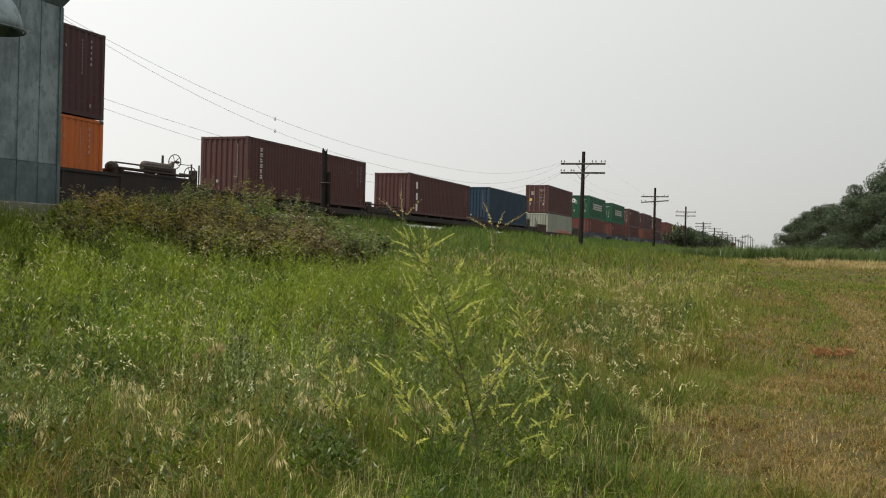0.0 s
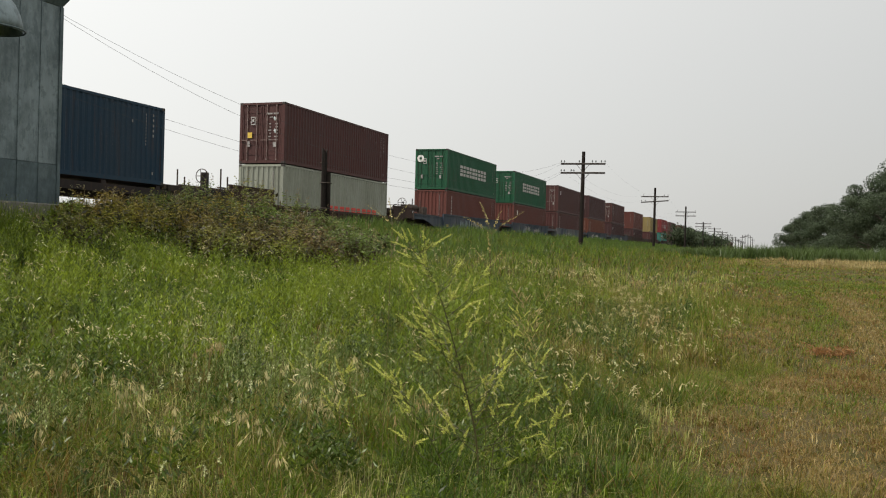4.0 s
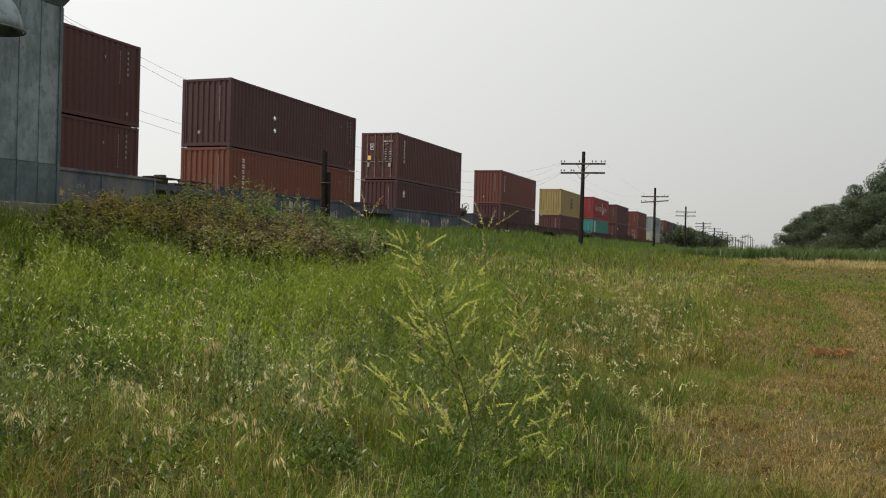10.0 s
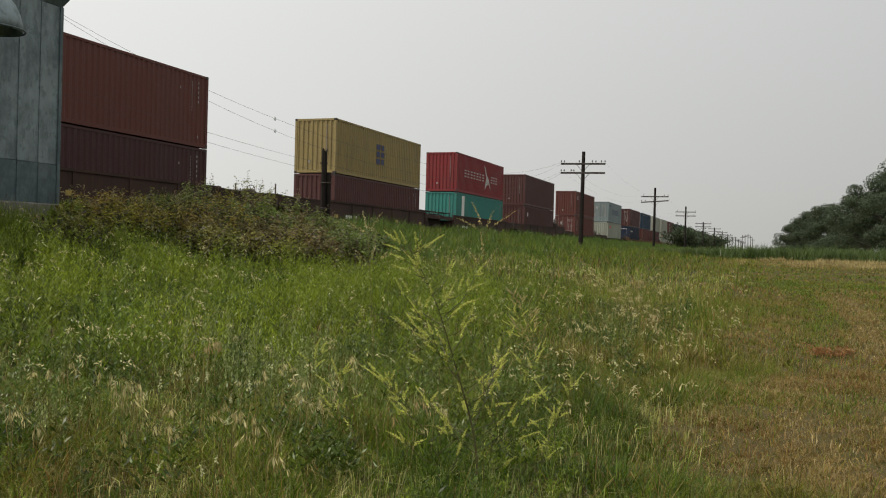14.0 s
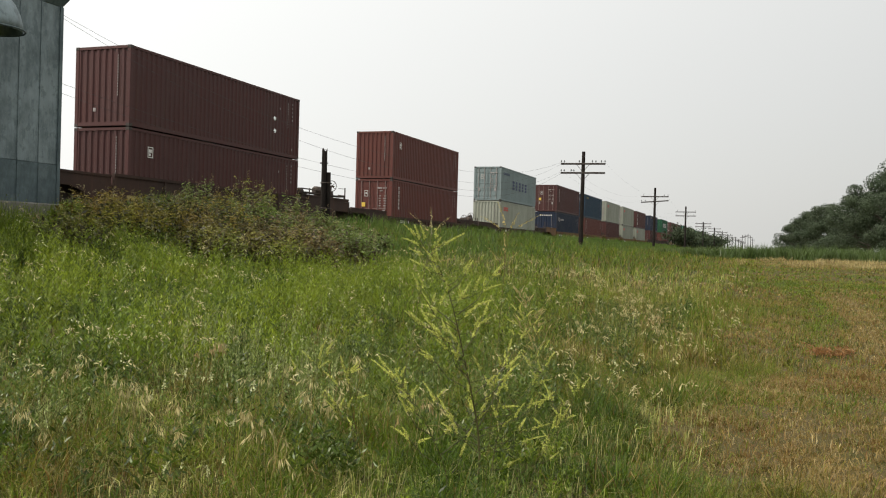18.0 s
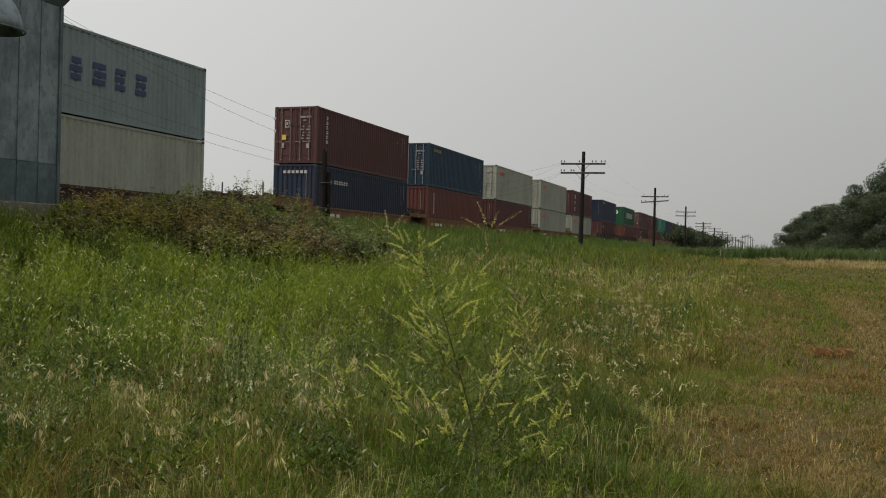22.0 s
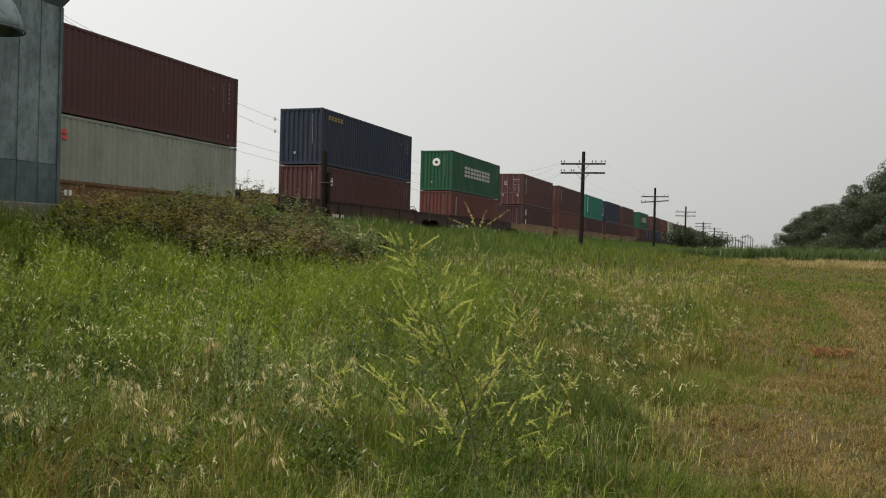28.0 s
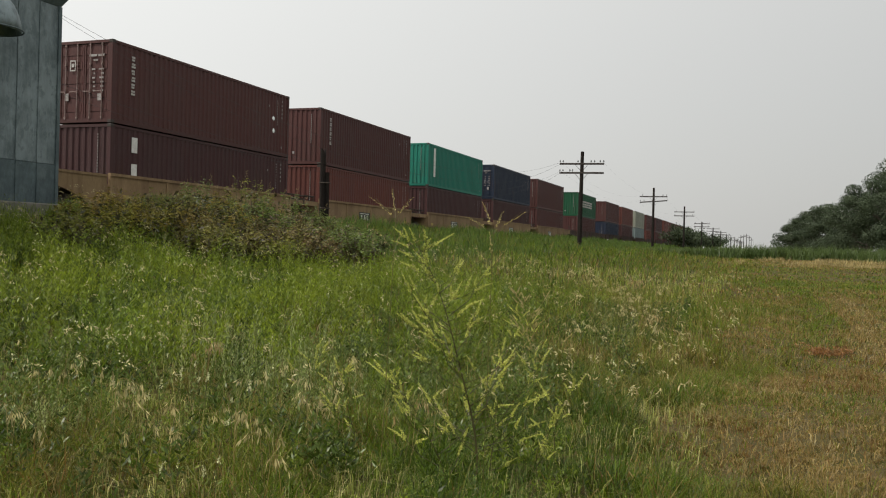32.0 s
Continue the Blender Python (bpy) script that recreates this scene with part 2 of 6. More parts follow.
gf = np.stack([q0, q0 + nj, q0 + nj + 1, q0 + 1], 1)
M_SOIL = mat("thatch_and_soil", (0.058, 0.055, 0.020), (0.090, 0.066, 0.032), 1.3, 0.95, 0, 1.0, 38, space="World")
M_SOIL.node_tree.nodes["Principled BSDF"].inputs["Specular IOR Level"].default_value = 0.06
ground = new("ground", soup("ground", gv, gf, M_SOIL))
tagged(ground, "rolling prairie ground under grass and thatch", "ground", kind="structure")

# railway: ballast bed, ties, two rails
bm = bmesh.new()
prof = [(TRACK - 3.3, 1.6), (TRACK - 2.0, 1.98), (TRACK + 2.0, 1.98), (TRACK + 3.3, 1.6)]
for x0, x1 in ((-520, 900),):
    a = [bm.verts.new((x0, y, z)) for y, z in prof]
    b = [bm.verts.new((x1, y, z)) for y, z in prof]
    for i in range(3):
        bm.faces.new((a[i], a[i + 1], b[i + 1], b[i])).normal_update()
bmesh.ops.recalc_face_normals(bm, faces=bm.faces)
tagged(part("ballast_bed", bm, M_BALLAST, None), "grey crushed stone ballast under the rails", "ballast", kind="structure")
for y in (TRACK - 0.7175 - 0.035, TRACK + 0.7175 - 0.035):
    bm = boxes((-520, 900, y - 0.03, y + 0.10, 2.0, 2.02), (-520, 900, y + 0.025, y + 0.045, 2.02, 2.11), (-520, 900, y, y + 0.07, 2.11, RAIL_Z))
    tagged(part("rail", bm, M_RAIL, None), "rusty steel running rail on wooden ties", "rail", kind="structure")
bm = bmesh.new()
for k in range(-100, 500):
    box(bm, k * 0.55, k * 0.55 + 0.22, TRACK - 1.3, TRACK + 1.3, 1.9, 2.0)
tagged(part("railway_ties", bm, M_TIE, None), "creosoted wooden ties in the ballast", "tie", kind="stuff")
# ---- the galvanised grain building beside the track ----
def grain_building():
    root = new("grain_building")
    tagged(root, "weathered galvanised sheet-metal grain building on a concrete footing", "building")
    x1, y0, x0, y1 = 13.78, 13.0, 1.0, 18.4
    zb, ze = 2.09, 5.92
    part("concrete_footing", boxes((x0 - 0.05, x1 + 0.06, y0 - 0.07, y1 + 0.07, 0.6, zb), bevel=0.02), M_CONC, root, "stained grey concrete footing")
    part("wall_core", boxes((x0 + 0.03, x1 - 0.03, y0 + 0.03, y1 - 0.03, zb, ze)), M_GALV2, root)
    w = 0.51
    up = mesh_of("wall_sheet", boxes((0, w - 0.006, 0, 0.03, 0, ze - 2.855), (-0.012, 0.012, -0.018, 0.0, 0, ze - 2.855), bevel=0.004), M_GALV)
    lo = mesh_of("lower_sheet", boxes((0, w - 0.006, -0.008, 0.03, 0, 2.845 - zb), (-0.012, 0.012, -0.024, -0.008, 0, 2.845 - zb), bevel=0.004), M_GALV2)
    n = int((x1 - x0) / w)
    for i in range(n):
        x = x1 - (i + 1) * w
        piece("wall_sheet", up, root, pose(x, y0, 2.855))
        piece("lower_sheet", lo, root, pose(x, y0, zb), "darker stained lower sheet")
    for i in range(int((y1 - y0) / w)):
        for me, z in ((up, 2.855), (lo, zb)):
            piece(me.name, me, root, pose(x1 - 0.03 + 0.03, y0 + i * w, z, 0, 0, 90))
    part("corner_trim", boxes((x1 - 0.05, x1 + 0.03, y0 - 0.03, y0 + 0.05, zb, ze), bevel=0.006), M_GALV2, root)
    # flared eave and roof
    bm = bmesh.new()
    lowr = [(x0, y0 - 0.01), (x1 + 0.01, y0 - 0.01), (x1 + 0.01, y1), (x0, y1)]
    e = 0.32
    top = [(x0 - e, y0 - e), (x1 + e, y0 - e), (x1 + e, y1 + e), (x0 - e, y1 + e)]
    a = [bm.verts.new((x, y, ze)) for x, y in lowr]
    b = [bm.verts.new((x, y, ze + 0.55)) for x, y in top]
    for i in range(4):
        bm.faces.new((a[i], a[(i + 1) % 4], b[(i + 1) % 4], b[i]))
    ym = (y0 + y1) / 2
    r = [bm.verts.new((x0 - e, ym, ze + 2.6)), bm.verts.new((x1 + e, ym, ze + 2.6))]
    bm.faces.new((b[0], b[1], r[1], r[0]))
    bm.faces.new((b[2], b[3], r[0], r[1]))
    bm.faces.new((b[1], b[2], r[1]))
    bm.faces.new((b[3], b[0], r[0]))
    part("roof", bm, M_GALV2, root, "dark sheet-metal roof with a flared eave")
    # vent hood: a rounded dome over a downward mouth, on a duct from the wall
    bm = bmesh.new()
    R, H, cx, cy, cz = 0.53, 0.64, 11.66, 12.5, 4.97
    rows = []
    for i in range(7):
        t = i / 6 * math.pi / 2
        rr, z = R * math.cos(t) ** 0.8 if i < 6 else 0.0, cz + H * math.sin(t)
        rows.append([bm.verts.new((cx + rr * math.cos(2 * math.pi * k / 20), cy + 0.85 * rr * math.sin(2 * math.pi * k / 20), z)) for k in range(20)])
    for i in range(6):
        for k in range(20):
            bm.faces.new((rows[i][k], rows[i][(k + 1) % 20], rows[i + 1][(k + 1) % 20], rows[i + 1][k]))
    bmesh.ops.remove_doubles(bm, verts=bm.verts, dist=0.002)
    bmesh.ops.solidify(bm, geom=bm.faces[:], thickness=0.02)
    for f in bm.faces:
        f.smooth = True
    hood = part("vent_hood", bm, M_GALV, root, "rounded galvanised vent hood")
    bm = bmesh.new()
    ring(bm, (cx, cy, cz), (0, 0, 1), R * 1.0, 0.014, 20)
    part("hood_lip", bm, M_GALV2, hood)
    bm = rod(bmesh.new(), (cx, cy, cz + 0.32), (cx, y0 + 0.02, cz + 0.32), 0.26, 0.26, 16)
    part("duct", bm, M_GALV2, hood)
    return root


grain_building()


# ---- telegraph line ----
POLE_Y = 11.55
ARM_HALF = 1.48


def insulator_mesh():
    bm = bmesh.new()
    rod(bm, (0, 0, 0.0), (0, 0, 0.10), 0.012, 0.012, 6)
    rod(bm, (0, 0, 0.07), (0, 0, 0.14), 0.050, 0.042, 8)
    rod(bm, (0, 0, 0.14), (0, 0, 0.19), 0.036, 0.018, 8)
    return bm


INS = mesh_of("insulator", insulator_mesh(), M_GLASS)
# same insulator in the darkened silhouette colour, for the poles
INS_DARK = mesh_of("insulator", insulator_mesh(), M_GLASSD)


def telegraph_pole(x, top, arms, pins, lean=(0, 0), tilts=(0, 0)):
    zg = float(ground_z(x, POLE_Y)) - 0.1
    root = new("telegraph_pole")
    root.matrix_basis = pose(x, POLE_Y, zg, lean[0], lean[1], 0)
    tagged(root, "dark weathered wooden telegraph pole with two cross-arms", "utility pole", "telegraph poles along the track")
    part("pole", rod(bmesh.new(), (0, 0, 0), (0, 0, top - zg), 0.16, 0.115, 10), M_WOOD, root)
    for k, za in enumerate(arms):
        z = za - zg
        bm = boxes((-0.16, -0.06, -ARM_HALF, ARM_HALF, -0.06, 0.06), bevel=0.01)
        arm = part("cross_arm", bm, M_ARM, root)
        arm.matrix_basis = pose(0, 0, z, tilts[k], 0, 0)
        for s in (-1, 1):
            part("arm_brace", rod(bmesh.new(), (-0.12, 0.42 * s, z - 0.05), (-0.11, 0.03 * s, z - 0.5), 0.014, 0.014, 5), M_IRON, root)
        for y in pins[k]:
            piece("insulator", INS_DARK, arm, pose(-0.11, y, 0.06), "glass insulator")
    return root


telegraph_pole(58.75, 7.92, (7.10, 6.50), ((-1.45, -1.22, 1.45, 1.25, -0.62, -0.85, 0.25), (1.45, 1.25, 0.78, 0.6)), (0.4, 0))
telegraph_pole(99.8, 8.35, (7.38, 6.85), ((-1.4, -1.0, 1.2), (1.4, 1.0)), tilts=(0, -4))
telegraph_pole(139.9, 8.30, (7.45, 6.85), ((-1.4, 1.2), (1.4, -1.2)))
telegraph_pole(180.8, 7.30, (6.95, 6.35), ((-1.4, 1.2), (1.4, -1.2)))
for k in range(5, 13):
    telegraph_pole(60.3 + 40.2 * (k - 1), 7.5 - 0.1 * (k % 3), (7.0, 6.4), ((-1.4, 1.2), (1.4,)))


def distant_pole(x, y, h):
    zg = float(ground_z(x, y)) - 0.1
    root = new("utility_pole")
    root.matrix_basis = pose(x, y, zg)
    tagged(root, "tall thin utility pole far down the line", "utility pole", "distant utility poles")
    part("pole", rod(bmesh.new(), (0, 0, 0), (0, 0, h), 0.22, 0.15, 7), M_ARM, root)
    part("cross_arm", boxes((-0.1, 0.1, -1.3, 1.3, h - 1.3, h - 1.05)), M_ARM, root)


for x, y, h in ((520, 12.3, 9.6), (540, 11.2, 10.4), (560, 10.0, 11.4), (585, 8.9, 10.8), (600, 7.9, 9.6)):
    distant_pole(x, y, h)


def polyline(name, pts, r, material, label, category, group=""):
    cu = bpy.data.curves.new(name, "CURVE")
    cu.dimensions = "3D"
    cu.bevel_depth, cu.bevel_resolution = r, 1
    sp = cu.splines.new("POLY")
    sp.points.add(len(pts) - 1)
    for p, q in zip(sp.points, pts):
        p.co = (*q, 1)
    cu.materials.append(material)
    return tagged(new(name, cu), label, category, group)


# slack wires that hang free past the felled pole and swing in behind the building: low point, left rise and its power, end height
WIRES = ((0.0, 7.18, 5.46, 2.28, 2.50), (-0.2, 7.18, 4.84, 2.68, 2.60), (0.0, 6.58, 4.45, 1.36, 2.34), (-0.2, 6.58, 4.10, 1.36, 2.55))
for dy, z1, zlow, rise, pw in WIRES:
    def hang_z(x):
        return zlow + ((z1 - zlow) * ((x - 44) / 14.65) ** 2 if x > 44 else rise * ((44 - x) / 23.3) ** pw if x > 14 else rise * (30 / 23.3) ** pw)
    pts = [(x, dy + 12.9 + 0.161 * (59.4 - max(x, 19)), hang_z(x)) for x in np.linspace(-10, 58.65, 57)]
    polyline("line_wire", pts, 0.0045, M_WIRE, "thin slack telegraph wire hanging across the field", "wire", "slack telegraph wires")
    if z1 > 7:
        xi = 29.7 if dy == 0 else 29.45
        hang = new("hanging_insulator", INS)
        hang.matrix_basis = Matrix.Translation((xi, dy + 12.9 + 0.161 * (59.4 - xi), float(np.interp(xi, [q[0] for q in pts], [q[2] for q in pts])) + 0.08)) @ pose(0, 0, 0, 160, 25, 0) @ Matrix.Diagonal((1.05, 1.05, 1.05, 1))
        tagged(hang, "clear glass insulator still hanging on a wire", "insulator", "hanging insulators")
for k in range(4):
    xa, xb = (58.64, 99.7, 139.8, 180.7)[k], (99.7, 139.8, 180.7, 221.0)[k]
    for y, za, zb_ in ((12.95, 7.26, 7.5), (10.15, 7.26, 7.5), (12.95, 6.66, 6.95)):
        pts = [(xa + (xb - xa) * i / 16, y, za + (zb_ - za) * i / 16 - 0.9 * 4 * (i / 16) * (1 - i / 16)) for i in range(17)]
        polyline("line_wire", pts, 0.0022, M_WIRE, "thin telegraph wire sagging between two poles", "wire", "telegraph wires")


def cut_pole():
    root = new("cut_pole")
    zg = float(ground_z(22.1, POLE_Y)) - 0.1
    root.matrix_basis = pose(22.1, POLE_Y, zg, 0, 0, -70)
    tagged(root, "charred black stump of a cut telegraph pole with a splint post", "pole stump")
    bm = rod(bmesh.new(), (0, 0, 0), (0.0, 0, 4.02 - zg), 0.085, 0.075, 9)
    for v in bm.verts:
        if v.co.z > 2:
            v.co.z += 0.10 * math.sin(9 * v.co.x * 10 + v.co.y * 40)
    part("stump", bm, M_WOOD, root)
    bm = rod(bmesh.new(), (0.135, 0.02, 0), (0.125, 0.02, 3.42 - zg), 0.062, 0.058, 8)
    part("splint_post", bm, M_WOOD, root)
    bm = bmesh.new()
    for z in (1.2, 1.9):
        ring(bm, (0.06, 0.01, z), (0, 0, 1), 0.16, 0.012, 14, 5)
    part("wire_binding", bm, M_IRON, root)
    part("bolt", rod(bmesh.new(), (-0.12, 0, 2.45), (0.1, 0, 2.45), 0.02, 0.02, 6), M_IRON, root)


cut_pole()
# ---- the train: containers ----
CL, CW = 12.19, 2.438
HC, SC = 2.896, 2.591
_cache = {}


def shared(key, make, material):
    k = (key, material.name)
    if k not in _cache:
        _cache[k] = mesh_of(key[0] if isinstance(key, tuple) else key, make(), material)
    return _cache[k]


def corrugated(length, z0, z1, pitch, depth, outward):
    """Trapezoid sheet along x; its crests lie in the plane y = 0."""
    bm = bmesh.new()
    n = round(length / pitch)
    p = length / n
    prof = []
    for i in range(n):
        x = i * p
        prof += [(x, 0), (x + 0.34 * p, 0), (x + 0.5 * p, depth), (x + 0.84 * p, depth)]
    prof.append((length, 0))
    a = [bm.verts.new((x, y * outward, z0)) for x, y in prof]
    b = [bm.verts.new((x, y * outward, z1)) for x, y in prof]
    for i in range(len(prof) - 1):
        bm.faces.new((a[i], a[i + 1], b[i + 1], b[i]))
    return bm


def door_leaf(h):
    w = (CW - 0.30) / 2
    bm = boxes((0, 0.05, 0.01, w - 0.01, 0, h))
    k = 5
    for i in range(k):
        z0 = 0.08 + (h - 0.12) * i / k
        box(bm, -0.016, 0.0, 0.10, w - 0.10, z0 + 0.16, z0 + (h - 0.12) / k - 0.06)
    box(bm, -0.03, 0.0, 0.012, 0.07, 0.02, h - 0.02)
    box(bm, -0.03, 0.0, w - 0.07, w - 0.012, 0.02, h - 0.02)
    return bm


def lock_rod(h):
    bm = rod(bmesh.new(), (-0.055, 0, 0.0), (-0.055, 0, h), 0.020, 0.020, 6)
    for z in (0.06, h * 0.35, h * 0.72, h - 0.06):
        box(bm, -0.078, -0.02, -0.028, 0.028, z - 0.028, z + 0.028)
    box(bm, -0.085, -0.06, -0.02, 0.30, h * 0.36, h * 0.36 + 0.028)
    return bm


def rects(plane, lst, material_key):
    """Flat marks: plane 'side' lies on the near side (u along the length), 'end' on the leading end (u across it)."""
    bm = bmesh.new()
    for u0, u1, v0, v1 in lst:
        if plane == "side":
            box(bm, u0, u1, -0.007, 0.004, v0, v1)
        else:
            box(bm, -0.012, 0.004, u0, u1, v0, v1)
    return bm


def bar_stack(u0, u1, v0, v1, rows, k, fill=0.72):
    """A letter-sized stack of plain bars, a little uneven in length."""
    p = (v1 - v0) / rows
    cut = (0.0, 0.12, 0.05, 0.2)
    return [(u0 + (u1 - u0) * cut[(k + i) % 4] * 0.5, u1 - (u1 - u0) * cut[(k * 3 + i * 2) % 4], v0 + i * p, v0 + (i + fill) * p) for i in range(rows)]


def word(u, v, w, h, n, rows=3, gap=0.2, fill=0.72):
    """n letter-sized stacks of bars in a row."""
    p = w / n
    return [bar_stack(u + i * p, u + i * p + p * (1 - gap), v, v + h, rows, i, fill) for i in range(n)]


def column(u, v, w, h, n):
    """n small letter-sized shapes one above another."""
    p = h / n
    return [bar_stack(u, u + w, v + i * p, v + (i + 0.8) * p, 2, i) for i in range(n)]


def disc_mark(cx, cz, r):
    bm = bmesh.new()
    ring(bm, (-0.012, cx, cz), (1, 0, 0), r * 0.68, r * 0.30, 24, 4)
    for v in bm.verts:
        v.co.x = -0.012 + (v.co.x + 0.012) * 0.06
    return bm


TRAIN = []            # things that roll, with their place along the track at 16 s, and height


def container(colour, h, doors, s16, z, label, marks=()):
    P = PAINT[colour]
    root = new("shipping_container")
    tagged(root, label, "container", "containers on the train")
    TRAIN.append((root, s16, NEAR, z))
    hh = round(h, 3)
    zi0, zi1 = 0.16, h - 0.10
    side = shared(("side_panel", hh), lambda: corrugated(CL - 0.26, zi0, zi1, 0.278, 0.036, 1), P)
    piece("side_panel", side, root, pose(0.13, 0.012, 0))
    piece("side_panel", side, root, Matrix.Translation((CL - 0.13, CW - 0.012, 0)) @ Matrix.Rotation(math.pi, 4, "Z"))
    endm = shared(("end_panel", hh), lambda: corrugated(CW - 0.24, zi0, zi1, 0.275, 0.045, 1), P)
    rear = Matrix.Translation((CL - 0.02, 0.12, 0)) @ Matrix.Rotation(math.pi / 2, 4, "Z")
    front = Matrix.Translation((0.02, CW - 0.12, 0)) @ Matrix.Rotation(-math.pi / 2, 4, "Z")
    piece("end_panel", endm, root, rear)
    if doors:
        leaf = shared(("door_leaf", hh), lambda: door_leaf(h - 0.30), P)
        rodm = shared(("lock_rod", hh), lambda: lock_rod(h - 0.24), M_ROD if colour in ("white", "grey", "blue") else M_RODB if colour in ("brown", "rust") else P)
        w = (CW - 0.30) / 2
        for k in range(2):
            d = piece("door_leaf", leaf, root, pose(0.05, 0.15 + k * w, 0.17))
            for y in (0.26 * w, 0.74 * w):
                piece("lock_rod", rodm, d, pose(0, y, -0.03))
        piece("door_gasket", shared(("door_gasket", hh), lambda: boxes((0.055, 0.09, 0.13, CW - 0.13, 0.14, h - 0.1)), M_GASKET), root)
    else:
        piece("end_panel", endm, root, front)
    piece("roof", shared(("roof", hh), lambda: boxes((0.1, CL - 0.1, 0.05, CW - 0.05, h - 0.05, h - 0.012)), P), root)
    piece("base", shared(("base", hh), lambda: boxes((0.1, CL - 0.1, 0.06, CW - 0.06, 0.03, 0.17)), M_IRON), root)
    post = shared(("corner_post", hh), lambda: boxes((0, 0.15, 0, 0.15, 0.11, h - 0.11), bevel=0.008), P)
    cast = shared("corner_casting", lambda: boxes((0, 0.178, 0, 0.162, 0, 0.118), bevel=0.012), M_CAST)
    for x in (0.0, CL - 0.15):
        for y in (0.0, CW - 0.15):
            piece("corner_post", post, root, pose(x, y, 0))
    for x in (-0.004, CL - 0.174):
        for y in (-0.004, CW - 0.158):
            for zz in (0.0, h - 0.115):
                piece("corner_casting", cast, root, pose(x, y, zz))
    rail_t = shared("top_rail", lambda: boxes((0.16, CL - 0.16, 0, 0.06, -0.10, -0.01)), P)
    rail_b = shared("bottom_rail", lambda: boxes((0.16, CL - 0.16, 0, 0.06, 0.02, 0.17)), P)
    for y in (0.002, CW - 0.062):
        piece("top_rail", rail_t, root, pose(0, y, h))
        piece("bottom_rail", rail_b, root, pose(0, y, 0))
    head = shared("header", lambda: boxes((0, 0.08, 0.15, CW - 0.15, -0.11, -0.01)), P)
    sill = shared("sill", lambda: boxes((0, 0.08, 0.15, CW - 0.15, 0.03, 0.17)), P)
    for x in (0.004, CL - 0.084):
        piece("header", head, root, pose(x, 0, h))
        piece("sill", sill, root, pose(x, 0, 0))
    for key, plane, lst, m in marks:
        if plane == "poly":
            bm = bmesh.new()
            for k, outline in enumerate(lst):
                bm.faces.new([bm.verts.new((u, -0.007 - 0.003 * k, v)) for u, v in outline])
            bm.normal_update()
            bmesh.ops.solidify(bm, geom=bm.faces[:], thickness=0.006)
            bmesh.ops.recalc_face_normals(bm, faces=bm.faces[:])
            part("winged_emblem", bm, m, root, key)
        elif plane == "disc":
            ob = part("round_emblem", disc_mark(*lst), m, root, key)
        else:
            words = lst if isinstance(lst[0], list) else [lst]
            for letter in words:
                ob = part("letter_shape" if len(words) > 1 else "lettering", rects(plane, letter, key), m, root, key)
                if len(words) == 1 and len(letter) > 1:
                    ob["kind"] = "stuff"
    return root


def small_prints(h, rng, doors):
    """Faint number bars that every box carries: high on the far end of the side, and on the leading end."""
    out = []
    lst = []
    for k in range(10):
        lst.append((11.105, 11.128, h - 0.42 - 0.12 * k, h - 0.35 - 0.12 * k))
    lst += [(11.50, 11.55, h - 0.40 - 0.19 * k, h - 0.31 - 0.19 * k) for k in range(5)]
    lst += [(10.35, 10.40, h - 0.75, h - 0.66), (11.5, 11.55, 0.35, 0.46)]
    out.append(("small white number bars", "side", lst, M_PRINT))
    if doors:
        lst = [(0.34, 0.60, h - 0.58, h - 0.50), (0.66, 0.98, h - 0.58, h - 0.50), (0.62, 0.80, h - 0.74, h - 0.68)]
        for k in range(6):
            w = 0.10 + 0.16 * rng.random()
            lst += [(0.36, 0.36 + w, h - 1.05 - 0.15 * k, h - 0.995 - 0.15 * k), (0.72, 0.72 + 0.7 * w, h - 1.05 - 0.15 * k, h - 0.995 - 0.15 * k)]
        lst += [(0.42, 0.60, 0.78, 1.02), (1.86, 2.02, 0.80, 1.06)]
        out.append(("rows of small white print", "end", lst, M_PRINT))
        out.append(("white framed plate", "end", [(1.58, 1.82, h - 0.72, h - 0.68), (1.58, 1.82, h - 1.06, h - 1.02), (1.58, 1.61, h - 1.02, h - 0.72), (1.79, 1.82, h - 1.02, h - 0.72), (1.65, 1.75, h - 0.92, h - 0.80)], M_PRINT2))
        if rng.random() < 0.6:
            out.append(("yellow placard", "end", [(1.75, 2.02, h * 0.42, h * 0.42 + 0.26)], M_YEL))
    else:
        out.append(("column of small white print", "end", [(0.52, 0.55, h - 0.40 - 0.10 * k, h - 0.335 - 0.10 * k) for k in range(15)], M_PRINT))
        out.append(("small white triangle plate", "end", [(1.48, 1.60, 0.55, 0.68)], M_PRINT))
    return out


rng = random.Random(7)


def big_word(h):
    return [("large white block lettering", "side", word(2.85, h * 0.42, 6.45, 0.86, 9, 3, 0.12), M_PRINT2)]


def tall_col(h, x=1.0):
    return [("white vertical lettering", "side", column(x, h - 1.78, 0.20, 1.45, 6), M_PRINT2)]


def logo(h, x=1.05):
    return [("small white framed logo", "side", [(x, x + 0.30, h - 0.62, h - 0.59), (x, x + 0.30, h - 0.99, h - 0.96), (x, x + 0.03, h - 0.96, h - 0.62), (x + 0.27, x + 0.30, h - 0.96, h - 0.62), (x + 0.06, x + 0.24, h - 0.80, h - 0.68), (x + 0.06, x + 0.16, h - 0.92, h - 0.83)], M_WHITE)]


def three(h):
    return [("three white lettering patches", "side", [(1.15, 1.42, h - 0.95 - 0.72 * k, h - 0.50 - 0.72 * k) for k in range(3)], M_WHITE)]


